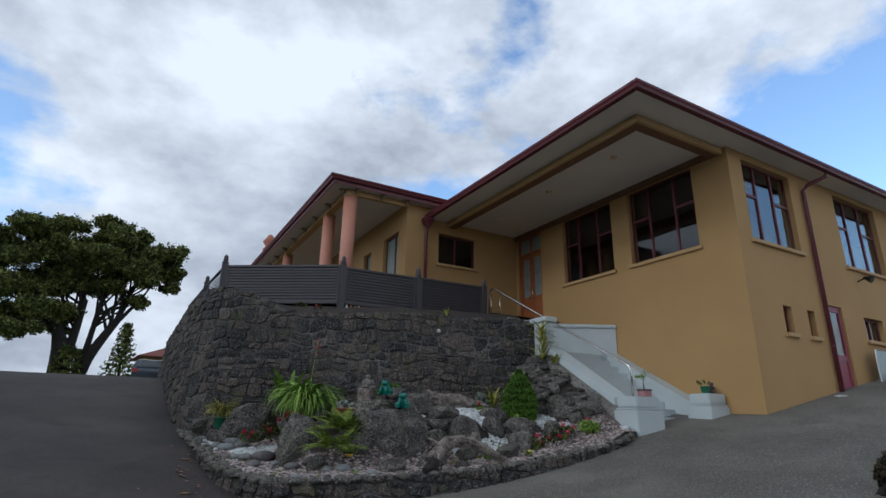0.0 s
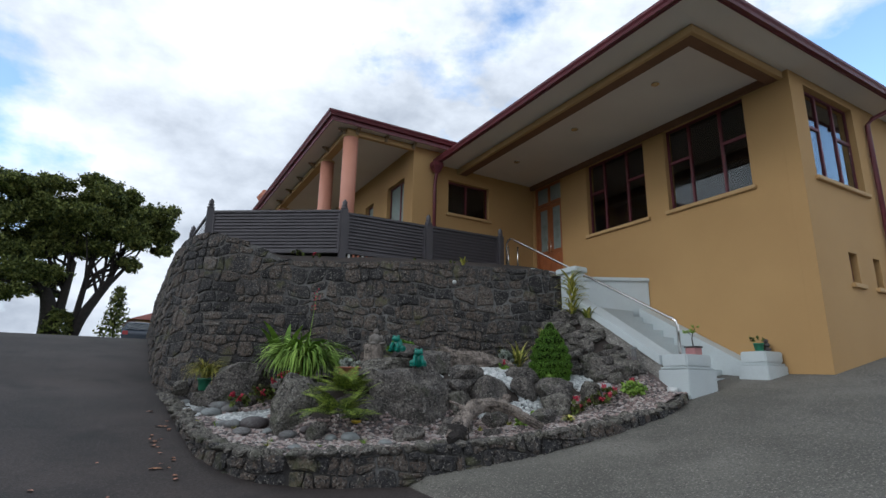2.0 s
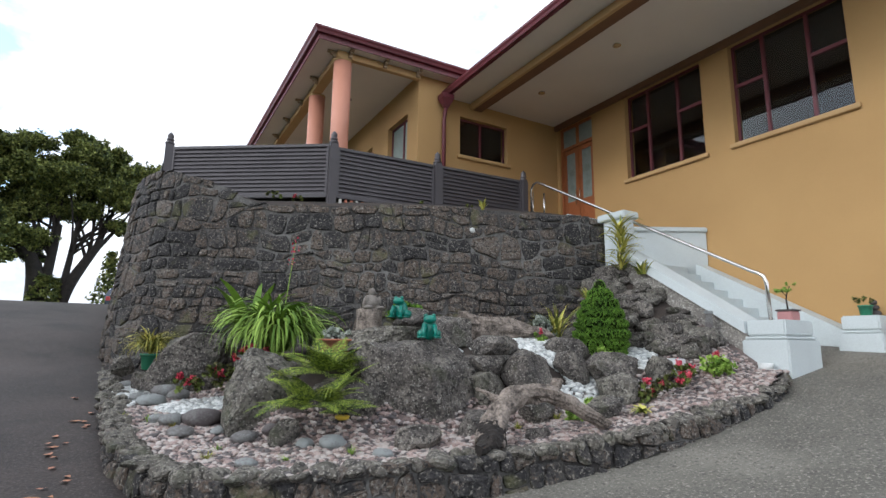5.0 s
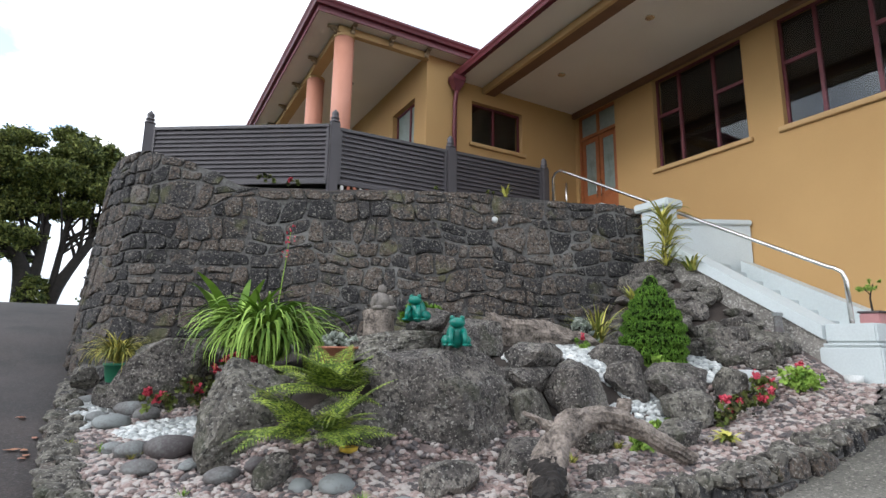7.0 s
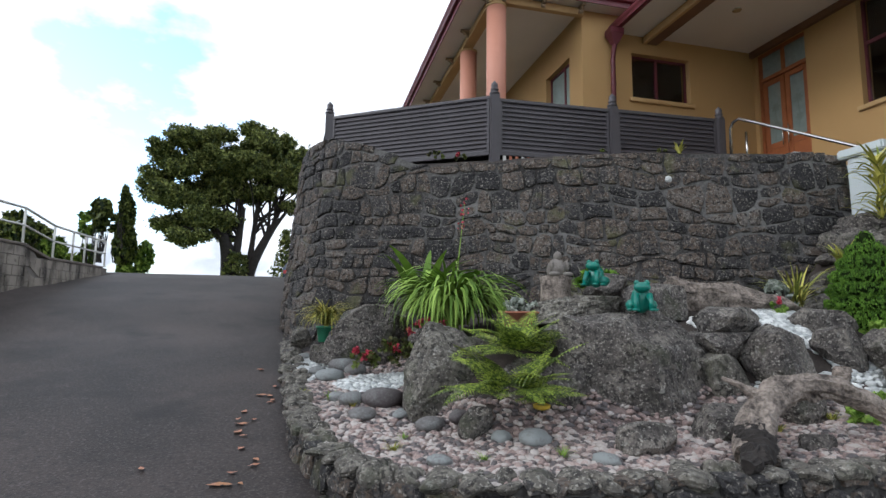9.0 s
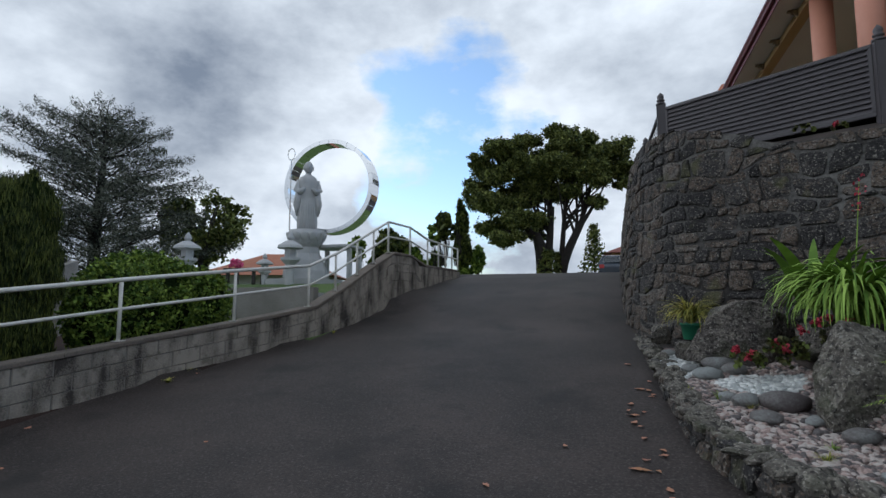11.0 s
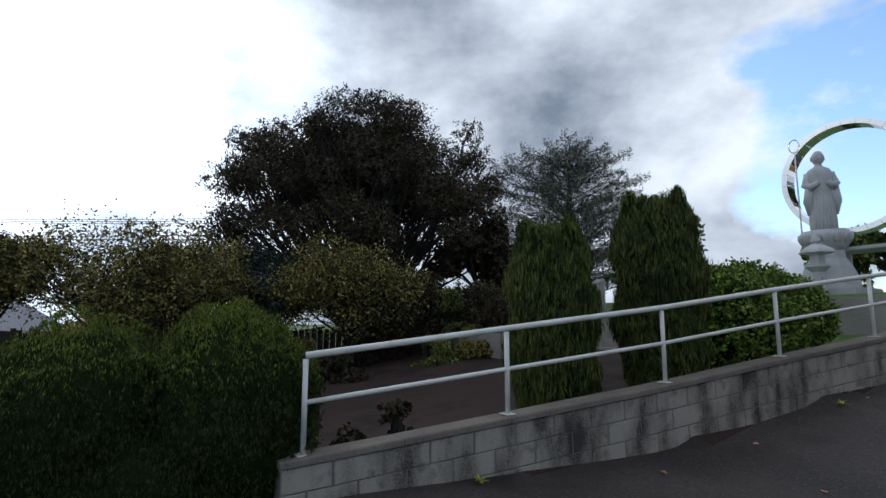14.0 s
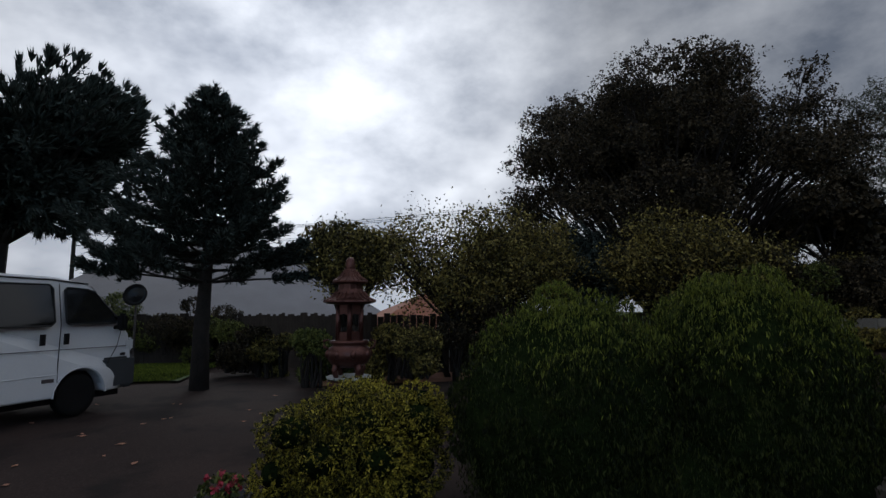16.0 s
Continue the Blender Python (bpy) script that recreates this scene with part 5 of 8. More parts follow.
for row in range(-2, 17):
    y = 4.45 + (0.2 if row % 2 else 0.0)
    y = max(4.05, y - 0.4)
    while y < 21.6:
        y0, y1 = max(y, 4.45), min(y + 0.39, 21.8)
        # courses follow the fall of the capping
        drop = (row + 1) * 0.2
        c0, c1 = wtop(y0) - 0.06 - drop, wtop(y1) - 0.06 - drop
        yc = (y0 + y1) / 2
        gz = ground_z(lerp_table(WALLX, yc) + 0.3, yc)
        if row >= 0 and c0 + 0.19 > gz - 0.05 and y1 - y0 > 0.05:
            x0, x1 = lerp_table(WALLX, y0), lerp_table(WALLX, y1)
            b = 0.005
            g = Geo()
            g.v = [(x0 + 0.09, y0 + b, c0 + b), (x1 + 0.09, y1 - b, c1 + b), (x1 + 0.09, y1 - b, c1 + 0.2 - b), (x0 + 0.09, y0 + b, c0 + 0.2 - b),
                   (x0 + 0.10, y0 + 2 * b, c0 + 2 * b), (x1 + 0.10, y1 - 2 * b, c1 + 2 * b), (x1 + 0.10, y1 - 2 * b, c1 + 0.2 - 2 * b), (x0 + 0.10, y0 + 2 * b, c0 + 0.2 - 2 * b),
                   (x0 + 0.05, y0 + b, c0 + b), (x1 + 0.05, y1 - b, c1 + b), (x1 + 0.05, y1 - b, c1 + 0.2 - b), (x0 + 0.05, y0 + b, c0 + 0.2 - b)]
            g.f = [(4, 5, 6, 7), (0, 1, 5, 4), (1, 2, 6, 5), (2, 3, 7, 6), (3, 0, 4, 7), (8, 9, 1, 0), (9, 10, 2, 1), (10, 11, 3, 2), (11, 8, 0, 3)]
            part("block", g, M_block, bw)
            nb += 1
        y += 0.4
cy = 4.43
while cy < 21.4:
    y1 = min(cy + 0.98, 21.5)
    g = Geo()
    for y in (cy + 0.003, y1 - 0.003):
        x = lerp_table(WALLX, y)
        g.v += [(x + 0.12, y, wtop(y) - 0.055), (x + 0.12, y, wtop(y) - 0.012), (x + 0.108, y, wtop(y)), (x - 0.11, y, wtop(y)), (x - 0.12, y, wtop(y) - 0.055)]
    g.f = [(i, (i + 1) % 5, 5 + (i + 1) % 5, 5 + i) for i in range(5)] + [(4, 3, 2, 1, 0), (5, 6, 7, 8, 9)]
    part("capping", g, M_cap, bw)
    cy += 0.98

rail = thing("white_railing", "white painted two-rail pipe railing on the block wall", "railing")
posts = [4.64, 6.44, 8.28, 10.0, 11.67, 13.18, 14.0, 14.75, 15.4, 16.05, 17.3, 18.5, 19.6, 20.4, 21.2, 22.0]
RH = [0.79] * 5 + [0.74, 0.72, 0.72, 0.72, 0.72] + [0.72] * 6
tops, mids = [], []
for y, h in zip(posts, RH):
    x = lerp_table(WALLX, y)
    z = wtop(y)
    part("post", Geo().tube([(x, y, z), (x, y, z + h - 0.03)], 0.024, 10), M_rail, rail, smooth=True)
    part("base_plate", Geo().bevbox(x - 0.06, x + 0.06, y - 0.06, y + 0.06, z, z + 0.008, 0.003), M_rail, rail)
    tops.append((x, y, z + h))
    mids.append((x, y, z + h * 0.52))
part("top_rail", Geo().tube(tops, 0.028, 10), M_rail, rail, smooth=True)
part("middle_rail", Geo().tube(mids, 0.021, 10), M_rail, rail, smooth=True)


# ---- plants ----
def quads(V, F, name, material):
    """A mesh from arrays of points and quads."""
    me = bpy.data.meshes.new(name)
    me.vertices.add(len(V))
    me.vertices.foreach_set("co", np.asarray(V, dtype=np.float32).ravel())
    F = np.asarray(F, dtype=np.int32)
    me.loops.add(F.size)
    me.loops.foreach_set("vertex_index", F.ravel())
    me.polygons.add(len(F))
    me.polygons.foreach_set("loop_start", np.arange(0, F.size, F.shape[1], dtype=np.int32))
    me.update(calc_edges=True)
    me.materials.append(material)
    return me


def leaves(centres, size, rng, aspect=0.55, up=0.0, droop=None):
    """Small bent leaf blades at centres: points and quads."""
    n = len(centres)
    d = rng.normal(size=(n, 3))
    d[:, 2] += up
    if droop is not None:
        d = d * 0.45 + droop
    d /= np.linalg.norm(d, axis=1)[:, None]
    r = rng.normal(size=(n, 3))
    s = np.cross(d, r)
    s /= np.linalg.norm(s, axis=1)[:, None] + 1e-9
    L = size * rng.uniform(0.6, 1.4, size=(n, 1))
    c = np.asarray(centres)
    a, b = c - d * L * 0.5, c + d * L * 0.5
    w = s * L * aspect * 0.5
    V = np.stack([a, c + w, b, c - w], axis=1).reshape(-1, 3)
    F = np.arange(n * 4).reshape(-1, 4)
    return V, F


def crown_points(blobs, n, rng, shell=0.55, rough=0.25, flat=0.0, jit=0.13):
    """Points in the outer part of ellipsoid blobs (x, y, z, rx, ry, rz), clumped."""
    B = np.asarray(blobs, dtype=float)
    wgt = B[:, 3] * B[:, 4] * B[:, 5]
    wgt = wgt ** 0.7
    k = rng.choice(len(B), size=max(1, n // 14), p=wgt / wgt.sum())
    d = rng.normal(size=(len(k), 3))
    d /= np.linalg.norm(d, axis=1)[:, None]
    r = shell + (1 - shell) * rng.random((len(k), 1)) ** 0.6
    r *= 1 + rough * rng.normal(size=(len(k), 1)) * 0.4
    c = B[k, :3] + d * r * B[k, 3:]
    c = np.repeat(c, 14, axis=0)
    rad = np.repeat(B[k, 3:].min(axis=1), 14)[:, None]
    return c + rng.normal(size=c.shape) * rad * jit * np.array([1, 1, 1 - flat])


def limb(g, a, b, r0, r1, rnd, bend=0.12, n=5):
    a, b = Vector(a), Vector(b)
    L = (b - a).length
    off = Vector((rnd.uniform(-1, 1), rnd.uniform(-1, 1), rnd.uniform(-0.3, 0.6))) * L * bend
    pts = [a.lerp(b, i / n) + off * math.sin(math.pi * i / n) for i in range(n + 1)]
    g.tube(pts, [r0 + (r1 - r0) * i / n for i in range(n + 1)], 7)
    return pts


def tree(label, at, trunk_r, fork, blobs, n, size, foliage, seed, stems=1, aspect=0.6, up=0.0, shell=0.55, flat=0.0, twigs=2, group="garden trees", lr=0.5):
    """Tapered trunk with limbs to each crown mass, and a crown of small leaves."""
    rnd, rng = random.Random(seed), np.random.default_rng(seed)
    t = thing("tree", label, "tree", group)
    g = Geo()
    for s in range(stems):
        off = Vector((rnd.uniform(-1, 1), rnd.uniform(-1, 1), 0)) * trunk_r * (1.6 if stems > 1 else 0)
        base = Vector(at) + off
        head = Vector((at[0], at[1], fork)) + off * 3.0
        g.tube([base + Vector((0, 0, -0.2)), base + Vector((0, 0, 0.15)), base.lerp(head, 0.5) + Vector((rnd.uniform(-0.1, 0.1), rnd.uniform(-0.1, 0.1), 0)), head], [trunk_r * 1.35, trunk_r, trunk_r * 0.8, trunk_r * 0.65], 10)
        for b in blobs[s::stems]:
            c = Vector(b[:3])
            pts = limb(g, head, c, trunk_r * lr, trunk_r * lr * 0.24, rnd)
            for _ in range(twigs):
                q = Vector((c.x + rnd.uniform(-1, 1) * b[3] * 0.75, c.y + rnd.uniform(-1, 1) * b[4] * 0.75, c.z + rnd.uniform(-0.6, 0.8) * b[5]))
                limb(g, pts[rnd.randint(2, 4)], q, trunk_r * 0.17, trunk_r * 0.04, rnd, 0.1, 4)
    part("trunk", g, M_bark, t, smooth=True)
    V, F = leaves(crown_points(blobs, n, rng, shell, flat=flat), size, rng, aspect, up)
    ob = new("crown", quads(V, F, "crown", foliage))
    ob.parent = t
    return t


def bush(name, label, blobs, n, size, foliage, seed, category="shrub", aspect=0.55, up=0.3, shell=0.75, droop=None, group="", stem=True, core=0.0, tips=None, cores=99):
    """A shrub of leaves on woody stems; core fills it with balls in painted shade."""
    rng, rnd = np.random.default_rng(seed), random.Random(seed)
    t = thing(name, label, category, group)
    if stem:
        g = Geo()
        b0 = blobs[0]
        zb = min(b[2] - b[5] for b in blobs)
        for b in blobs:
            for _ in range(5):
                limb(g, (b[0] + rnd.uniform(-0.1, 0.1), b[1] + rnd.uniform(-0.1, 0.1), zb), (b[0] + rnd.uniform(-0.6, 0.6) * b[3], b[1] + rnd.uniform(-0.6, 0.6) * b[4], b[2] + rnd.uniform(-0.2, 0.7) * b[5]), 0.03, 0.008, rnd, 0.1, 4)
        part("stem", g, M_bark, t)
    # dark balls inside, coloured as the shade between the leaves
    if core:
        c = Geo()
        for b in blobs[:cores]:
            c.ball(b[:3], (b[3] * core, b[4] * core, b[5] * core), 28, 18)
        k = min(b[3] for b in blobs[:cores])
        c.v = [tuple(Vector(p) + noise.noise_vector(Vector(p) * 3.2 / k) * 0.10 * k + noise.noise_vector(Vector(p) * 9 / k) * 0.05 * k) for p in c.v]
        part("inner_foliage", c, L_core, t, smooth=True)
    C = crown_points(blobs, n, rng, shell, rough=0.05 if core else 0.12, jit=0.05 if core else 0.13)
    # leaves above tips[1] take the brighter colour: shoots, and painted light from above
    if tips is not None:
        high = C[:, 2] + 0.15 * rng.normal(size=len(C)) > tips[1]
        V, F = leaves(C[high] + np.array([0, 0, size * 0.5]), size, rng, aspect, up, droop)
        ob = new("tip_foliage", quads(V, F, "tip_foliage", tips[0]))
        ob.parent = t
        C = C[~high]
    V, F = leaves(C, size, rng, aspect, up, droop)
    ob = new("foliage", quads(V, F, "foliage", foliage))
    ob.parent = t
    return t


def clump(rng, c, r, k, zsc=0.55):
    """Irregular blobs that make up a crown round c with half widths r."""
    out = []
    for _ in range(k):
        d = rng.normal(size=3)
        d /= np.linalg.norm(d)
        f = rng.uniform(0.45, 0.85)
        s = rng.uniform(0.24, 0.40)
        out.append((c[0] + d[0] * r[0] * f, c[1] + d[1] * r[1] * f, c[2] + d[2] * r[2] * f, r[0] * s, r[1] * s, r[2] * s * zsc / 0.55))
    return out


rg0 = np.random.default_rng(4)
# twin-trunked tree beyond the crest
def spread_tree(label, stems, masses, n, size, seed):
    """Bare leaning stems under broad flat-bottomed leaf masses (x, z, half width) about y = 48."""
    rnd, rng = random.Random(seed), np.random.default_rng(seed)
    t = thing("tree", label, "tree", "crest trees")
    g, blobs = Geo(), []
    for x, z, r in masses:
        y = 48 + rnd.uniform(-1.6, 1.6)
        for _ in range(5):
            blobs.append((x + rnd.uniform(-0.6, 0.6) * r, y + rnd.uniform(-1, 1), z + rnd.uniform(-0.25, 0.4) * r, r * rnd.uniform(0.5, 0.8), r * rnd.uniform(0.6, 0.95), r * rnd.uniform(0.30, 0.46)))
    for line, r0, r1 in stems:
        p, _ = smooth_path([(x, 48.0, z) for x, z in line], 14)
        g.tube(p, [r0 + (r1 - r0) * k / 14 for k in range(15)], 10)
        top = p[-1]
        for b in blobs:
            c = Vector(b[:3])
            if (c - top).length < 5.0 and rnd.random() < 0.30:
                limb(g, p[rnd.randint(9, 14)], c, r1 * 0.55, 0.03, rnd, 0.10, 5)
    part("trunk", g, M_bark, t, smooth=True)
    V, F = leaves(crown_points(blobs, n, rng, 0.35, rough=0.35, jit=0.2), size, rng, 0.6, 0.2)
    ob = new("crown", quads(V, F, "crown", L_tree))
    ob.parent = t


spread_tree("big spreading evergreen with a stout forked trunk on the crest", [([(-4.7, 2.0), (-4.8, 5.2), (-5.4, 7.2)], 0.62, 0.3), ([(-4.5, 4.0), (-4.2, 6.6), (-4.0, 9.2)], 0.4, 0.22)],
            [(-9.6, 10.0, 1.5), (-8.4, 12.0, 1.8), (-6.6, 12.6, 1.8), (-8.8, 7.8, 1.5), (-7.3, 6.6, 1.3), (-7.9, 13.8, 1.3), (-5.5, 10.8, 2.0), (-6.2, 8.3, 1.7), (-10.1, 11.1, 1.0), (-4.8, 13.4, 1.5), (-6.9, 10.2, 1.8), (-5.2, 7.2, 1.0), (-6.4, 14.3, 1.4), (-8.2, 9.6, 1.6), (-4.6, 12.0, 1.5), (-9.3, 12.9, 1.0)], 120000, 0.20, 7)
spread_tree("leaning slender companion of the spreading evergreen on the crest", [([(-3.6, 2.0), (-3.0, 5.0), (-1.4, 8.4)], 0.42, 0.24), ([(-3.5, 3.0), (-3.2, 6.2), (-2.9, 9.5)], 0.26, 0.16)],
            [(-3.0, 14.0, 1.5), (-1.2, 13.4, 1.5), (0.6, 13.0, 1.5), (1.2, 11.6, 1.1), (-0.3, 11.2, 1.5), (-2.2, 12.0, 1.7), (-2.6, 10.3, 1.3), (-0.8, 9.4, 1.0), (1.5, 10.8, 0.8), (-3.7, 12.0, 1.5), (0.0, 12.3, 1.3), (-3.4, 15.0, 1.2), (-1.6, 14.6, 1.2), (-3.8, 10.4, 1.2)], 95000, 0.20, 8)
bush("ivy", "dense ivy round the foot of the crest tree", [(-4.2, 47.6, 4.2, 0.9, 0.6, 1.5)], 2500, 0.25, L_tree, 9)
# layered pine
np_ = thing("layered_pine", "small layered pine in the distance beyond the crest", "tree", "crest trees")
part("trunk", Geo().tube([(-1.0, 54.6, 2.0), (-1.0, 54.6, 8.6)], [0.12, 0.03], 8), M_bark, np_)
rr = np.random.default_rng(3)
pts = []
for i in range(11):
    z = 4.0 + i * 0.42
    R = 1.45 * (1 - i / 12.5)
    for k in range(6):
        a = k * 1.05 + i * 0.4
        for s in np.linspace(0.15, 1, 26):
            pts.append((-1.0 + math.cos(a) * R * s, 54.6 + math.sin(a) * R * s, z + 0.28 * s * s))
V, F = leaves(np.asarray(pts) + rr.normal(size=(len(pts), 3)) * 0.09, 0.3, rr, 0.5)
ob = new("crown", quads(V, F, "crown", L_tree))
ob.parent = np_
# bamboo-like screen behind the ring
for i, (x, y, z, s) in enumerate(((-11.5, 33, 5.1, 1.5), (-9.6, 33.4, 5.6, 1.3), (-8.0, 33.0, 5.4, 1.2), (-6.9, 33.5, 4.4, 0.9), (-7.3, 32.6, 6.0, 0.45), (-13.2, 33, 4.2, 1.3))):
    bush("screen_shrub", "tall leafy screen shrub behind the steel ring", clump(rg0, (x, y, z - 1.0), (s, s, 2.0), 5), 2600, 0.3, L_laurel if i % 2 else L_cypress, 50 + i, group="screen shrubs", up=1.0)
# airy grey conifer
rc = np.random.default_rng(12)
dt = thing("tree", "airy grey-green conifer with drooping sprays", "tree", "garden trees")
tg, dpts = Geo(), []
tg.tube([(-16.8, 18.7, 0.5), (-16.75, 18.75, 4.5), (-16.6, 18.8, 8.2)], [0.24, 0.16, 0.03], 10)
for i in range(150):
    f = (i + 0.5) / 150
    a, z = i * 2.4, 2.0 + 6.0 * f
    R = (4.0 * (1 - f) ** 0.6 + 0.9) * rc.uniform(0.65, 1.08)
    rise = rc.uniform(0.15, 0.60) * (0.55 + 0.15 * f)
    line = [Vector((-16.7 + math.cos(a) * R * s, 18.75 + math.sin(a) * R * s, z + R * (rise * s * 1.6 - 0.42 * rise * s * s) + 0.12 * math.sin(5 * s + i))) for s in np.linspace(0, 1, 7)]
    tg.tube(line, [0.022 * (1 - s) + 0.004 for s in np.linspace(0, 1, 7)], 5)
    for s in np.linspace(0.22, 1.02, int(19 * R)):
        p = line[0].lerp(line[-1], s)
        p.z += R * rise * 0.42 * (s - s * s)
        w = 0.55 * (1.1 - s) + 0.08
        for _ in range(11):
            u = rc.uniform(-1, 1)
            dpts.append((p.x - math.sin(a) * w * u, p.y + math.cos(a) * w * u, p.z - 0.22 * abs(u) ** 2 * w + rc.normal() * 0.10))
part("trunk", tg, M_bark, dt, smooth=True)
V, F = leaves(np.asarray(dpts), 0.12, rc, 0.20)
ob = new("crown", quads(V, F, "crown", L_grey))
ob.parent = dt
tree("small broadleaf tree behind the lanterns", (-15.6, 22.5, 1.6), 0.14, 3.0, clump(rg0, (-15.6, 22.5, 4.6), (1.8, 1.8, 1.6), 12), 9000, 0.17, L_tree, 15, 2)
# wide dark domed tree
rd = np.random.default_rng(21)
bd = []
for i in range(150):
    a, e = rd.uniform(0, 6.283), math.asin(rd.uniform(0.02, 0.998))
    q, r = rd.uniform(0.84, 1.0), rd.uniform(0.42, 0.95)
    ce, se = math.cos(e) ** 0.72, math.sin(e) ** 0.9
    bd.append((-18.0 + 4.7 * math.cos(a) * ce * q, 10.7 + 4.7 * math.sin(a) * ce * q, 3.3 + 5.1 * se * q, r, r, r * 0.62))
for i in range(58):
    a, e, q = rd.uniform(0, 6.283), rd.uniform(0.62, 1.5), rd.uniform(0.5, 0.85)
    bd.append((-18.0 + 4.4 * math.cos(a) * math.cos(e) * q, 10.6 + 4.4 * math.sin(a) * math.cos(e) * q, 3.3 + 5.0 * math.sin(e) * q, 1.1, 1.1, 0.65))
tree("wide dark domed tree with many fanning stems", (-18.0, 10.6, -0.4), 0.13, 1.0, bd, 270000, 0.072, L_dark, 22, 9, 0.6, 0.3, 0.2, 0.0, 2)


def tufts(base, out, n, length, rng, cone=0.5):
    """Sprays of needles that fan outward from points: points and quads."""
    c = np.repeat(np.asarray(base), n, axis=0)
    d = np.repeat(np.asarray(out), n, axis=0) + rng.normal(size=c.shape) * cone
    d /= np.linalg.norm(d, axis=1)[:, None]
    s = np.cross(d, rng.normal(size=c.shape))
    s /= np.linalg.norm(s, axis=1)[:, None] + 1e-9
    L = length * rng.uniform(0.6, 1.2, size=(len(c), 1))
    w = s * length * 0.07
    V = np.stack([c, c + d * L * 0.5 + w, c + d * L, c + d * L * 0.5 - w], axis=1).reshape(-1, 3)
    return V, np.arange(len(c) * 4).reshape(-1, 4)


def whorled(label, at, top, low, half, n_levels, seed, needle, per, group="garden trees", flat=1.3, lift=0.35):
    """A conifer: a straight stem, whorls of rising boughs, needle sprays along each."""
    rng = np.random.default_rng(seed)
    t = thing("tree", label, "tree", group)
    g = Geo()
    x0, y0, z0 = at
    g.tube([(x0, y0, z0 - 0.2), (x0 + 0.03, y0, z0 + 1.2), (x0 - 0.04, y0 + 0.05, (z0 + top) / 2), (x0, y0, top)], [0.20, 0.15, 0.10, 0.02], 10)
    P, D = [], []
    for i in range(n_levels):
        f = i / (n_levels - 1)
        z = low + (top - 0.15 - low) * f
        for k in range(7):
            a = k * 0.9 + i * 2.4 + rng.uniform(-0.3, 0.3)
            R = half * (1 - f ** flat) * rng.uniform(0.55, 1.12) + 0.22
            up = lift * rng.uniform(0.3, 1.3)
            line = [Vector((x0 + math.cos(a) * R * s, y0 + math.sin(a) * R * s, z + R * up * (s * s * 0.9 - 0.1 * s) + 0.05 * math.sin(4 * s + i))) for s in np.linspace(0, 1, 6)]
            g.tube(line, [0.028 * (1 - s) + 0.006 for s in np.linspace(0, 1, 6)], 5)
            m = max(5, int(15 * R))
            for s in np.linspace(0.30 if f > 0.12 else 0.55, 1.0, m):
                p = line[0].lerp(line[-1], s)
                p.z = z + R * up * (s * s * 0.9 - 0.1 * s)
                w = 0.34 * (1.15 - s) * min(1.0, R)
                for _ in range(3):
                    u = rng.uniform(-1, 1)
                    P.append((p.x - math.sin(a) * w * u, p.y + math.cos(a) * w * u, p.z + rng.normal() * 0.05))
                    D.append((math.cos(a) * 0.7 - math.sin(a) * u * 0.5, math.sin(a) * 0.7 + math.cos(a) * u * 0.5, 0.55))
    part("trunk", g, M_bark, t, smooth=True)
    V, F = tufts(P, D, per, needle, rng, 0.42)
    ob = new("crown", quads(V, F, "crown", L_conifer))
    ob.parent = t
    return t


# layered blue-green conifer beside the van
rv = np.random.default_rng(31)
whorled("layered blue-green conifer standing by the boundary", (-15.0, -1.35, -0.35), 5.65, 1.8, 2.2, 20, 32, 0.16, 12)
pb = clump(rv, (-19.0, -7.3, 5.4), (3.4, 3.2, 2.3), 30)
pt = tree("large dense dark pine overhanging the van", (-19.2, -7.4, -0.4), 0.25, 3.0, pb, 14000, 0.16, L_conifer, 33, 1, 0.28, 0.3, 0.05)
cp_ = crown_points(pb, 42000, rv, 0.75, rough=0.2, jit=0.10)[::14]
V, F = tufts(cp_, np.stack([cp_[:, 0] + 19.0, cp_[:, 1] + 7.3, (cp_[:, 2] - 4.6) * 1.6], axis=1) / 2.6, 22, 0.36, rv, 0.38)
ob = new("needle_foliage", quads(V, F, "needle_foliage", L_conifer))
ob.parent = pt
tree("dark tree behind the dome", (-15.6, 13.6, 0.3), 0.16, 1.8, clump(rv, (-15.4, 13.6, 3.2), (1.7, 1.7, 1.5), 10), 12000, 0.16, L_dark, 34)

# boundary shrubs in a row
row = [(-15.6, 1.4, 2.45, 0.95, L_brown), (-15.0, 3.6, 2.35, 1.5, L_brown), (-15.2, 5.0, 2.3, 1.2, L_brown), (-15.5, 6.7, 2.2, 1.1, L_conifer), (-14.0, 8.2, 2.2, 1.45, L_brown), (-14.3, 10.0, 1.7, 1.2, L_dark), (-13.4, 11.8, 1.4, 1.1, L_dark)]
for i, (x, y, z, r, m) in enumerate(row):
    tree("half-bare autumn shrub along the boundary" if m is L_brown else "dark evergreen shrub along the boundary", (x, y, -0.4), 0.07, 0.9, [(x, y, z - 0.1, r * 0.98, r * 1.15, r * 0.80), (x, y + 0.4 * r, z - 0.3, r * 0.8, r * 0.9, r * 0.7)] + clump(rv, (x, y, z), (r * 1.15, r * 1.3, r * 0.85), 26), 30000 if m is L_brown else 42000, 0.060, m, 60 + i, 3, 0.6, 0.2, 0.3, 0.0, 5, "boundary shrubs")
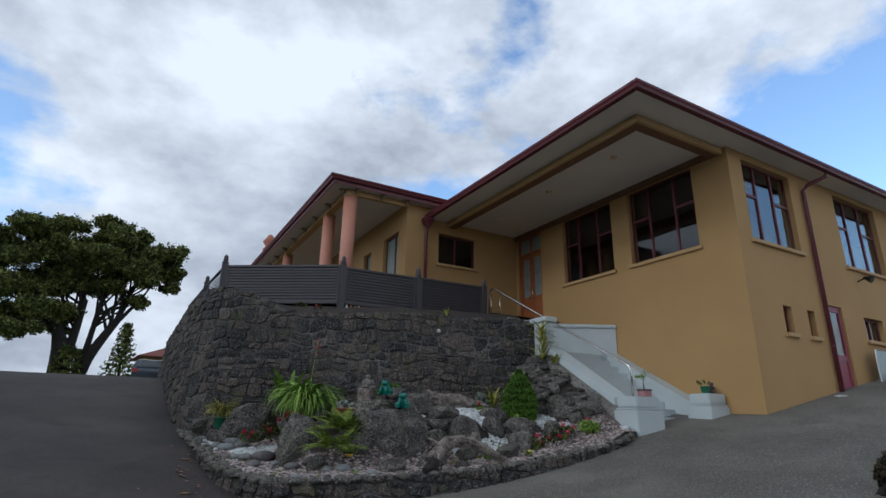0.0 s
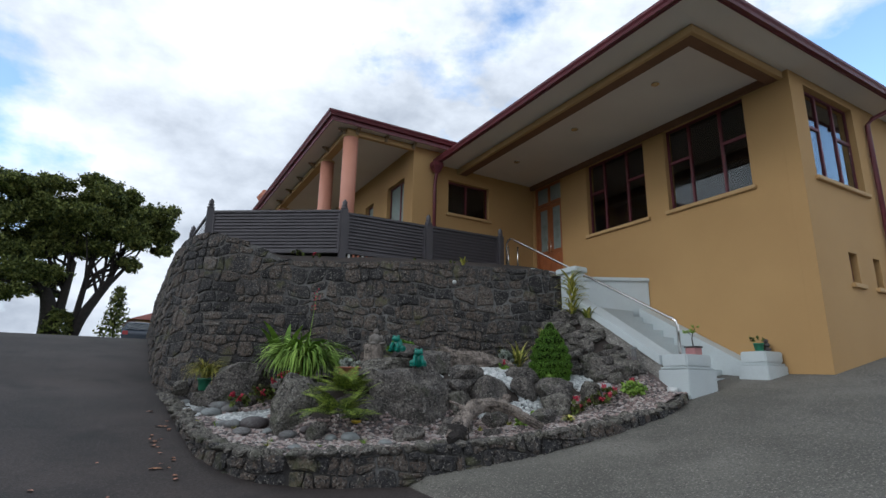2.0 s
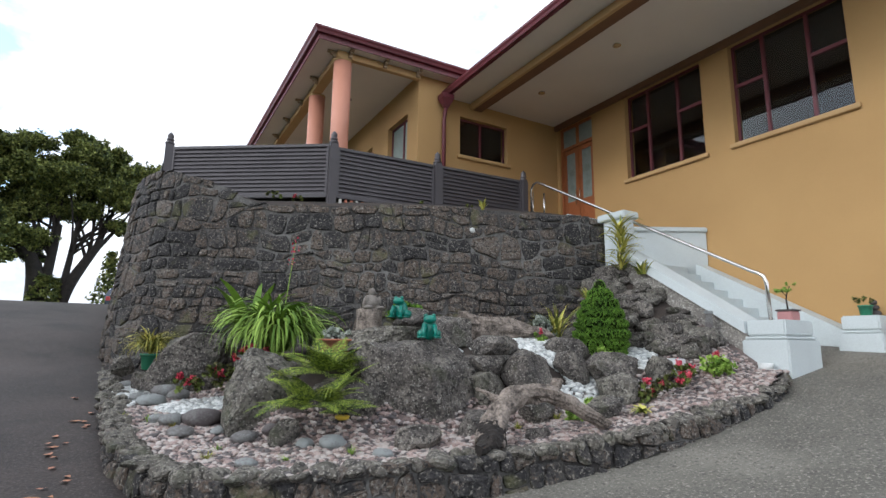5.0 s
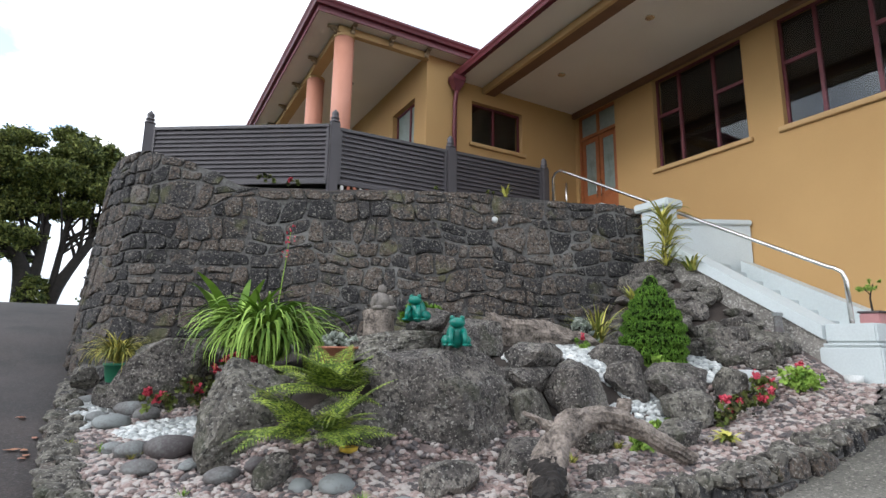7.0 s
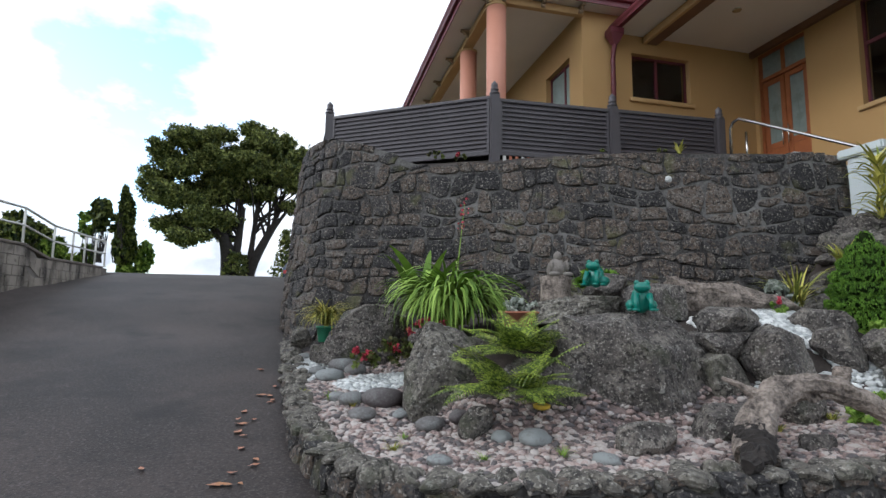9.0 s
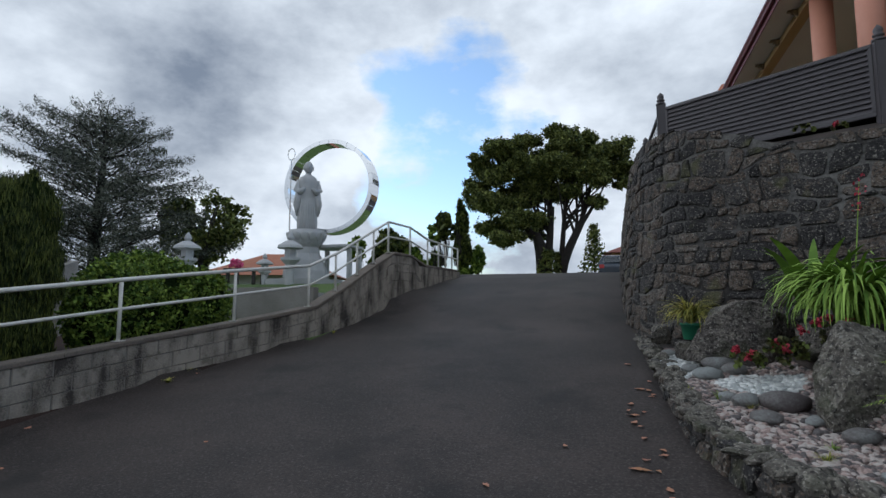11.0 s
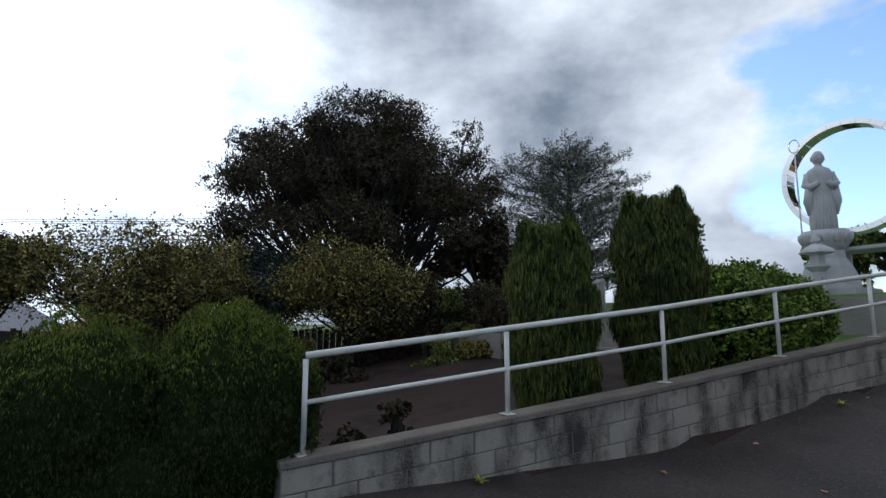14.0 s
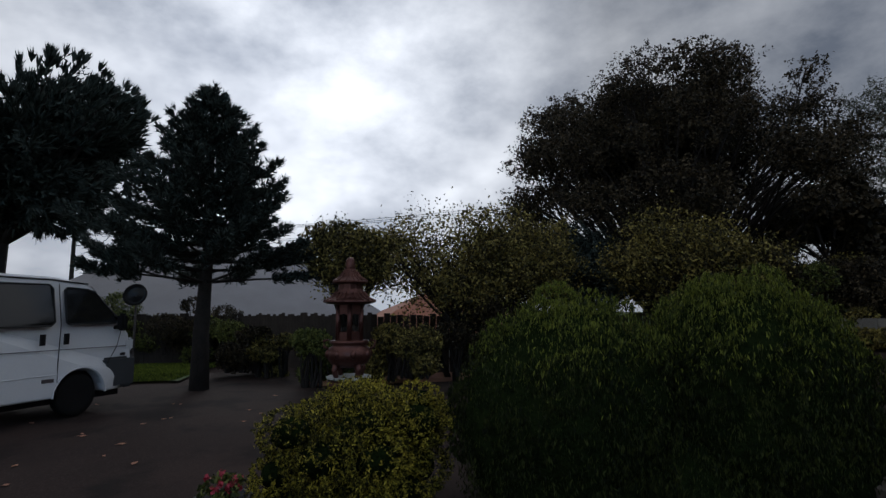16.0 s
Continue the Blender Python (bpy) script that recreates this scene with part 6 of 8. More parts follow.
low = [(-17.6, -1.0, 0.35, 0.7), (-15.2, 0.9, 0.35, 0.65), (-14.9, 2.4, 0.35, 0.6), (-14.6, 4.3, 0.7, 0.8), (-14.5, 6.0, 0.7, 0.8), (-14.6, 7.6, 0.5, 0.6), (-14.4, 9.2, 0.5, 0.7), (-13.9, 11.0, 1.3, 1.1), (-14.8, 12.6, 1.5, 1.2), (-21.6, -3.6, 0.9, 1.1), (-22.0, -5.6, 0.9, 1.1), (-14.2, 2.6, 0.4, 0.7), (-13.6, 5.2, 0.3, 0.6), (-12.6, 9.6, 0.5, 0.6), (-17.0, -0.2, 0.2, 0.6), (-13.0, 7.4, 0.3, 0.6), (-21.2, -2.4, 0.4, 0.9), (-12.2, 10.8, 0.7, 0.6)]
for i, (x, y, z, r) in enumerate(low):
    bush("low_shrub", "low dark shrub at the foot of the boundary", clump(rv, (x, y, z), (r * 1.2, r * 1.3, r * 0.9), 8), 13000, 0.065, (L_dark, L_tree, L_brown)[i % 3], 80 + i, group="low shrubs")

# clipped hedge, cypresses, laurel, golden bush
hd = [(-7.80, 3.10, 0.40, 0.90, 0.82, 0.90), (-7.45, 4.22, 0.46, 0.86, 0.76, 0.98), (-7.65, 3.65, 0.02, 0.92, 1.1, 0.70)]
rh_ = random.Random(19)
lumps = []
for x, y, z, rx, ry, rz_ in hd[:2]:
    for _ in range(70):
        a, e = rh_.uniform(0, 6.283), math.asin(rh_.uniform(-0.25, 1.0))
        q, r = rh_.uniform(0.88, 0.97), rh_.uniform(0.10, 0.17)
        lumps.append((x + rx * q * math.cos(a) * math.cos(e), y + ry * q * math.sin(a) * math.cos(e), z + rz_ * q * math.sin(e), r, r, r * 1.1))
bush("clipped_hedge", "clipped two-domed conifer hedge, bright shoots and top light in its upper leaf colour", hd + lumps, 250000, 0.033, L_hedge, 100, "hedge", 0.20, 0.0, 0.9, np.array([0, 0, 1.5]), core=0.93, tips=(L_hedgetop, 0.98), stem=False, cores=3)
for i, (x, y, z0, z1, r) in enumerate(((-6.95, 7.75, 0.1, 2.46, 0.52), (-6.55, 9.3, 0.35, 2.92, 0.56))):
    bb = []
    for k in range(7):
        f = k / 6
        bb.append((x + 0.06 * math.sin(k * 2), y + 0.06 * math.cos(k * 2), z0 + 0.35 + (z1 - z0 - 0.75) * f, r * (0.9 + 0.1 * math.sin(math.pi * f)), r * (0.9 + 0.1 * math.sin(math.pi * f)), 0.42))
    for k in range(9):
        a = k * 0.7
        bb.append((x + r * 0.6 * math.cos(a), y + r * 0.6 * math.sin(a), z1 - 0.25 - 0.1 * (k % 3), 0.13, 0.13, 0.36))
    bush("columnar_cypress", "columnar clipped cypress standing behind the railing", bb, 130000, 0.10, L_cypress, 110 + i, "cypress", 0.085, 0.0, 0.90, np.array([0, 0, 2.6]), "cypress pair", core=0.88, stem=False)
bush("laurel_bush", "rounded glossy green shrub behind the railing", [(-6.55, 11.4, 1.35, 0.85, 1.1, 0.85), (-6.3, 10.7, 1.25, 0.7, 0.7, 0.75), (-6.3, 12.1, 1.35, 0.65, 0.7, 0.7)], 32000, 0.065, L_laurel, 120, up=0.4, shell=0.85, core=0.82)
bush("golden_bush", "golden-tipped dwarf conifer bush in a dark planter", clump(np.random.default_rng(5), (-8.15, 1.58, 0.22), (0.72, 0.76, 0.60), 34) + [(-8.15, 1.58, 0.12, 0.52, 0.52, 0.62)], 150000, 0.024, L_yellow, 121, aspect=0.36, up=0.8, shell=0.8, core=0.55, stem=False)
pl = thing("planter", "dark round planter with red flowers beside the golden bush", "planter", at=(-7.9, 0.70, -0.2))
pl.scale = (0.62, 0.62, 0.62)
part("pot", Geo().lathe([(0.16, 0), (0.24, 0.02), (0.30, 0.30), (0.31, 0.36), (0.27, 0.36), (0.25, 0.32)], 20), M_black, pl, smooth=True)
V, F = leaves(crown_points([(0, 0, 0.45, 0.22, 0.22, 0.15)], 500, rv), 0.06, rv)
ob = new("leafage", quads(V, F, "leafage", L_tree))
ob.parent = pl
V, F = leaves(crown_points([(0, 0, 0.52, 0.2, 0.2, 0.1)], 260, rv), 0.04, rv, 0.9)
ob = new("blossom", quads(V, F, "blossom", L_red))
ob.parent = pl
bush("edge_shrub", "thin leafy shrub at the wall end", clump(rv, (-7.25, 5.7, 0.25), (0.35, 0.6, 0.35), 5), 1300, 0.07, L_dark, 122, shell=0.3)

bush("edge_shrub", "small dark leafy shrub on the edge of the concrete apron", clump(rv, (6.85, 2.95, 0.80), (0.34, 0.34, 0.26), 8), 5000, 0.05, L_dark, 123, shell=0.4)

# ---- statue court ----
tagged(part("pavement_court", Geo().box(-13, -5.2, 14.2, 24, 1.2, 1.62).box(-5.2, -4.5, 16.6, 24, 1.2, 1.62), M_granite), "pale paved court of the statue", "pavement", kind="structure")
tagged(part("wall_court", Geo().bevbox(-9.5, -5.0, 13.9, 14.1, 0.5, 1.72, 0.01), M_paleblock), "low pale wall before the statue court", "wall", kind="structure")


def statue(x, y, z):
    g = Geo()
    pr = [(0.30, 0.0), (0.36, 0.03), (0.37, 0.25), (0.34, 0.7), (0.33, 1.05), (0.36, 1.30), (0.355, 1.46), (0.29, 1.57), (0.16, 1.64), (0.105, 1.67), (0.10, 1.74)]
    g.lathe(pr, 24)
    g.v = [(a * 0.80, b * 0.66, c) for a, b, c in g.v]
    g.ball((0, -0.01, 1.875), (0.135, 0.15, 0.185), 20, 14).ball((0, -0.13, 1.84), (0.03, 0.04, 0.035), 8, 6)
    for s in (-1, 1):
        g.ball((s * 0.135, 0.01, 1.86), (0.022, 0.035, 0.065), 8, 6)
    for s in (-1, 1):
        g.tube([(s * 0.24, 0, 1.47), (s * 0.31, -0.05, 1.18), (s * 0.24, -0.20, 1.10), (s * 0.10, -0.28, 1.20)], [0.09, 0.105, 0.09, 0.05], 12)
        g.tube([(s * 0.26, -0.12, 1.12), (s * 0.30, -0.07, 0.75), (s * 0.29, -0.03, 0.42)], [0.09, 0.11, 0.035], 10)
    for k in range(7):
        a = -2.3 + k * 0.25
        g.tube([(0.23 * math.cos(a), 0.19 * math.sin(a), 1.1), (0.285 * math.cos(a), 0.235 * math.sin(a), 0.5), (0.285 * math.cos(a), 0.235 * math.sin(a), 0.05)], [0.015, 0.02, 0.02], 6)
    m = Matrix.Translation((x, y, z)) @ Matrix.Rotation(radians(35), 4, "Z")
    g.v = [tuple(m @ Vector(p)) for p in g.v]
    return single("statue", g, M_granite, "pale granite robed standing statue on a lotus base", "statue", smooth=True)


SXs, SYs = -7.86, 18.15
statue(SXs, SYs, 3.50)
ped = thing("pedestal", "carved grey granite lotus pedestal under the statue", "pedestal", at=(SXs, SYs, 1.62))
part("plinth", Geo().bevbox(-1.0, 1.0, -1.0, 1.0, 0, 0.28, 0.02).bevbox(-0.8, 0.8, -0.8, 0.8, 0.28, 0.46, 0.02), M_granite, ped)
part("drum", Geo().lathe([(0.66, 0.46), (0.64, 0.7), (0.52, 1.0), (0.40, 1.2), (0.38, 1.38), (0.48, 1.5)], 8), M_granite, ped)
lot = Geo()
for rrow, (rad, zz, nP) in enumerate(((0.42, 1.48, 12), (0.5, 1.6, 14))):
    for k in range(nP):
        a = (k + 0.5 * rrow) * 2 * math.pi / nP
        lot.ball((rad * math.cos(a), rad * math.sin(a), zz + 0.08), (0.12, 0.06, 0.15), 8, 6, Matrix.Rotation(a + math.pi / 2, 3, "Z") @ Matrix.Rotation(0.4, 3, "X"))
lot.lathe([(0.4, 1.42), (0.52, 1.7), (0.5, 1.88)], 20)
part("lotus_petals", lot, M_granite, ped, smooth=True)
stf = thing("staff", "slender steel ringed staff beside the statue", "staff")
part("shaft", Geo().tube([(SXs - 0.36, SYs - 0.35, 3.5), (SXs - 0.36, SYs - 0.35, 5.55)], 0.018, 8), M_steel, stf)
lp = Geo()
c = Vector((SXs - 0.36, SYs - 0.35, 5.72))
lp.tube([c + Vector((0.12 * math.sin(a), 0, 0.17 * -math.cos(a))) for a in np.linspace(0, 2 * math.pi, 17)], 0.014, 6, False)
part("loop", lp, M_steel, stf)
# great polished ring, on two short stone legs
rgx, rgy, rgz, rR = -7.43, 18.75, 4.88, 1.43
ring = thing("steel_ring", "great upright polished steel ring behind the statue", "ring sculpture", at=(rgx, rgy, rgz))
ring.rotation_euler = (0, 0, radians(4))
N = 28
for k in range(N):
    a0, a1 = 2 * math.pi * k / N, 2 * math.pi * (k + 1) / N - 0.004
    g = Geo()
    for a in (a0, (a0 + a1) / 2, a1):
        for r, y in ((rR, -0.26), (rR, 0.26), (rR - 0.13, 0.26), (rR - 0.13, -0.26)):
            g.v.append((r * math.sin(a), y, r * math.cos(a)))
    for s in (0, 4):
        g.f += [(s + i, s + 4 + i, s + 4 + (i + 1) % 4, s + (i + 1) % 4) for i in range(4)]
    g.f += [(3, 2, 1, 0), (8, 9, 10, 11)]
    part("panel", g, M_mirror, ring)
fr_ = thing("stone_gate", "low grey stone table-like frame by the ring foot", "stone frame")
for x, y in ((-7.75, 18.35), (-6.65, 18.5), (-6.65, 19.15), (-7.75, 19.15)):
    part("leg", Geo().bevbox(x - 0.06, x + 0.06, y - 0.06, y + 0.06, 1.62, 3.0, 0.012), M_granite, fr_)
part("lintel", Geo().bevbox(-7.85, -6.55, 18.25, 19.25, 3.0, 3.09, 0.02), M_granite, fr_)


def lantern(x, y, z, s, label):
    l = thing("stone_lantern", label, "lantern", "stone lanterns", at=(x, y, z))
    for nm, pr, sg in (("base", [(0.36, 0), (0.36, 0.16), (0.22, 0.26)], 8), ("shaft", [(0.15, 0.26), (0.13, 0.6), (0.15, 0.95)], 16), ("platform", [(0.16, 0.95), (0.32, 1.08), (0.32, 1.16)], 6), ("light_box", [(0.19, 1.16), (0.19, 1.42)], 6), ("cap", [(0.20, 1.42), (0.44, 1.46), (0.40, 1.54), (0.16, 1.68), (0.10, 1.70)], 6), ("finial", [(0.06, 1.70), (0.12, 1.78), (0.09, 1.88), (0.015, 1.98)], 12)):
        part(nm, Geo().lathe([(r * s, zz * s) for r, zz in pr], sg), M_granite, l)


lantern(-7.66, 17.05, 1.62, 0.86, "tall grey granite lantern before the statue")
lantern(-10.3, 16.2, 1.62, 0.85, "grey granite lantern beyond the laurel")
lantern(-8.75, 17.45, 1.62, 0.6, "small grey granite lantern by the pedestal")
tb = thing("offering_table", "dark table with pink flowers near the statue", "table")
part("tabletop", Geo().bevbox(-10.3, -9.2, 17.6, 18.2, 2.35, 2.42, 0.01), M_dark, tb)
for x, y in ((-10.2, 17.7), (-9.3, 17.7), (-10.2, 18.1), (-9.3, 18.1)):
    part("leg", Geo().box(x - 0.04, x + 0.04, y - 0.04, y + 0.04, 1.62, 2.35), M_dark, tb)
V, F = leaves(crown_points([(-10.0, 17.8, 2.55, 0.22, 0.2, 0.15)], 400, rv), 0.07, rv, 0.9)
tagged(new("flower_bunch", quads(V, F, "flower_bunch", L_pinkf)), "bunch of bright pink flowers on the table", "flowers")

# block steps by the cypress
bs = thing("block_steps", "grey concrete block steps with a sloping side wall", "steps", kind="structure")
for i in range(9):
    part("step", Geo().bevbox(-10.99, -9.6, 11.3 + i * 0.28, 14.19, 0.10 + i * 0.17, 0.27 + i * 0.17, 0.01), M_paleblock, bs)
part("side_wall", string(-11.25, -11.0, 10.6, 13.7, 1.08, 2.36, -0.2), M_paleblock, bs)
wl_ = part("low_wall", Geo().box(-13.3, -11.26, 10.62, 10.80, -0.3, 1.06), M_joint, bs)
for r in range(7):
    for k in range(6):
        x0 = -13.3 + k * 0.4 - (0.2 if r % 2 else 0.0)
        a, b = max(x0, -13.3), min(x0 + 0.39, -11.265)
        if b - a > 0.06:
            part("block", Geo().bevbox(a, b, 10.60, 10.63, -0.3 + r * 0.195, -0.3 + r * 0.195 + 0.188, 0.004), M_paleblock, wl_)

# ---- bronze burner ----
cn = thing("bronze_censer", "tall bronze incense burner with tiered pagoda roof", "incense burner", at=(-12.75, 1.47, -0.30))
cn.scale = (0.96, 0.96, 0.935)
part("plinth", Geo().lathe([(0.36, 0), (0.36, 0.10), (0.30, 0.16), (0.29, 0.30), (0.34, 0.36), (0.36, 0.44), (0.33, 0.50)], 20), M_bronze, cn, smooth=True)
part("tray", Geo().lathe([(0.28, 0.50), (0.35, 0.51), (0.37, 0.555), (0.35, 0.56), (0.28, 0.545)], 28), M_granite, cn, "pale round tray", True)
for k in range(4):
    a = k * math.pi / 2 + 0.6
    part("leg", Geo().tube([(0.24 * math.cos(a), 0.24 * math.sin(a), 0.55), (0.28 * math.cos(a), 0.28 * math.sin(a), 0.66), (0.21 * math.cos(a), 0.21 * math.sin(a), 0.80)], [0.04, 0.055, 0.075], 8), M_bronze, cn, smooth=True)
part("bowl", Geo().lathe([(0.16, 0.70), (0.30, 0.77), (0.355, 0.86), (0.36, 0.94), (0.33, 1.03), (0.27, 1.07), (0.32, 1.11), (0.32, 1.15), (0.24, 1.16)], 28), M_bronze, cn, smooth=True)
for k in range(8):
    a = k * math.pi / 4 + 0.2
    part("relief_boss", Geo().ball((0.345 * math.cos(a), 0.345 * math.sin(a), 0.93), (0.05, 0.05, 0.075), 10, 6), M_bronze, cn, smooth=True)
for sg in (-1, 1):
    part("ear_handle", Geo().tube([(sg * 0.05, sg * 0.32, 1.0), (sg * 0.06, sg * 0.41, 1.04), (sg * 0.06, sg * 0.42, 1.14), (sg * 0.05, sg * 0.34, 1.16)], 0.022, 8), M_bronze, cn, smooth=True)
for k in range(6):
    a = k * math.pi / 3
    part("pillar", Geo().tube([(0.215 * math.cos(a), 0.215 * math.sin(a), 1.15), (0.215 * math.cos(a), 0.215 * math.sin(a), 1.78)], 0.04, 8), M_bronze, cn, smooth=True)
    b = (k + 0.5) * math.pi / 3
    mm = Matrix.Translation((0.19 * math.cos(b), 0.19 * math.sin(b), 0)) @ Matrix.Rotation(b, 4, "Z")
    ap = Geo()
    for q in range(8):
        y0, y1 = -0.105 + 0.21 * q / 8, -0.105 + 0.21 * (q + 1) / 8
        zc = 1.50 + 0.10 * math.sqrt(max(0.0, 1 - ((y0 + y1) / 2 / 0.105) ** 2))
        ap.box(-0.012, 0.012, y0, y1, zc, 1.78, mm)
    part("arch_panel", ap, M_bronze, cn)
    part("sill_panel", Geo().box(-0.012, 0.012, -0.105, 0.105, 1.15, 1.30, mm), M_bronze, cn)
part("lower_roof", Geo().lathe([(0.22, 1.755), (0.36, 1.77), (0.44, 1.80), (0.435, 1.82), (0.33, 1.865), (0.25, 1.94), (0.22, 2.02)], 12), M_bronze, cn)
part("neck", Geo().lathe([(0.20, 2.02), (0.20, 2.12)], 12), M_bronze, cn)
part("upper_roof", Geo().lathe([(0.18, 2.10), (0.27, 2.115), (0.30, 2.14), (0.29, 2.155), (0.19, 2.22), (0.11, 2.32), (0.085, 2.37)], 12), M_bronze, cn)
part("finial", Geo().lathe([(0.07, 2.36), (0.10, 2.39), (0.07, 2.42), (0.095, 2.45), (0.065, 2.48), (0.08, 2.51), (0.05, 2.55), (0.01, 2.57)], 12), M_bronze, cn, smooth=True)
rib, rib2 = Geo(), Geo()
for k in range(24):
    a = k * math.pi / 12
    rib.tube([(0.435 * math.cos(a), 0.435 * math.sin(a), 1.825), (0.33 * math.cos(a), 0.33 * math.sin(a), 1.87), (0.24 * math.cos(a), 0.24 * math.sin(a), 1.97)], 0.012, 5)
    rib2.tube([(0.29 * math.cos(a), 0.29 * math.sin(a), 2.16), (0.19 * math.cos(a), 0.19 * math.sin(a), 2.225), (0.10 * math.cos(a), 0.10 * math.sin(a), 2.34)], 0.010, 5)
tagged(part("ribbing", rib, M_bronze, cn), kind="stuff")
tagged(part("ribbing", rib2, M_bronze, cn), kind="stuff")

# ---- boundary fence, houses, pole ----
bf = thing("paling_fence", "weathered timber paling fence along the boundary", "fence")
rp = random.Random(9)
pts = [(-23.0, -9.0), (-21.6, -2.0), (-16.8, 2.0), (-15.9, 7.0), (-13.6, 12.2)]
for p, q in zip(pts, pts[1:]):
    a, b = Vector(p), Vector(q)
    n = int((b - a).length / 0.15)
    for i in range(n):
        c = a.lerp(b, i / n)
        h = rp.uniform(1.10, 1.20)
        part("paling", Geo().box(-0.01, 0.01, -0.072, 0.072, -0.6, h, Matrix.Translation((c.x, c.y, 0)) @ Matrix.Rotation(math.atan2(a.x - b.x, b.y - a.y), 4, "Z")), M_paling, bf)
bd_ = Geo().box(-15.9, -14.9, 0.6, 9.0, -0.5, -0.12)
tagged(part("ground_border", bd_, M_litter), "leaf-strewn planting border with a low edge", "ground", kind="structure")


def house(x, y, z0, w, d, h, pitch, rz, wallm, roofm, label):
    hs = thing("house", label, "house", "neighbouring houses", at=(x, y, z0))
    hs.rotation_euler = (0, 0, radians(rz))
    part("wall", Geo().box(-w / 2, w / 2, -d / 2, d / 2, 0, h), wallm, hs)
    e = 0.5
    part("roof", Geo().add([(-w / 2 - e, -d / 2 - e, h), (w / 2 + e, -d / 2 - e, h), (w / 2 + e, d / 2 + e, h), (-w / 2 - e, d / 2 + e, h), (-w / 2 + d * 0.45, 0, h + pitch), (w / 2 - d * 0.45, 0, h + pitch)], [(0, 1, 5, 4), (1, 2, 5), (2, 3, 4, 5), (3, 0, 4), (3, 2, 1, 0)]), roofm, hs)
    for k in range(3):
        u = -w / 3 + k * w / 3
        wn_ = part("window", Geo().box(u - 0.5, u + 0.5, -d / 2 - 0.04, -d / 2 - 0.003, 1.0, 2.1), M_house, hs)
        part("pane", Geo().box(u - 0.43, u + 0.43, -d / 2 - 0.06, -d / 2 - 0.041, 1.07, 2.03), M_black, wn_)
    return hs


house(-29, -4.5, -1.6, 13, 9, 2.4, 3.4, -80, M_house, M_slate, "pale house with a grey iron hip roof")
house(-24.5, 5.2, -1.8, 7, 6, 2.3, 1.5, -85, M_house, M_terraroof, "low house with a terracotta tile roof")
house(-17, 30, 0.3, 6, 5, 2.5, 1.3, 20, M_house, M_terraroof, "small house with a brown tile roof beyond the court")
house(2.6, 47, 0.8, 4.5, 5, 4.2, 1.2, 5, M_wall, M_tile, "ochre building beyond the crest")
up = thing("utility_pole", "timber utility pole with crossarms", "utility pole", at=(-42, -16.6, -1))
part("pole", Geo().tube([(0, 0, 0), (0, 0, 8.2)], [0.16, 0.11], 10), M_bark, up)
for z in (8.0, 7.3):
    part("crossarm", Geo().box(-0.1, 0.1, -0.95, 0.95, z - 0.07, z + 0.07), M_bark, up)
for i, (y, z) in enumerate(((-0.85, 7.0), (0.85, 7.0), (0.0, 7.0), (-0.85, 6.3), (0.85, 6.3))):
    w = [Vector((-42, -16.6 + y, z + 0.07)).lerp(Vector((-26, 8 + y, z - 1.4)), k / 12) - Vector((0, 0, 0.6 * math.sin(math.pi * k / 12))) for k in range(13)]
    single("overhead_wire", Geo().tube(w, 0.012, 4), M_black, "thin overhead power wire to the utility pole", "wire", "overhead wires")
ds = thing("satellite_dish", "grey satellite dish on the neighbouring roof", "satellite dish")
part("dish", Geo().lathe([(0.02, 0), (0.25, 0.04), (0.42, 0.13), (0.43, 0.14), (0.25, 0.06), (0.02, 0.02)], 20, m=Matrix.Translation((-20.5, -4.6, 1.70)) @ Matrix.Rotation(radians(75), 4, "Y") @ Matrix.Scale(0.75, 4)), M_black, ds, smooth=True)
part("mast", Geo().tube([(-20.5, -4.6, -0.6), (-20.5, -4.6, 1.7)], 0.03), M_cobble, ds)


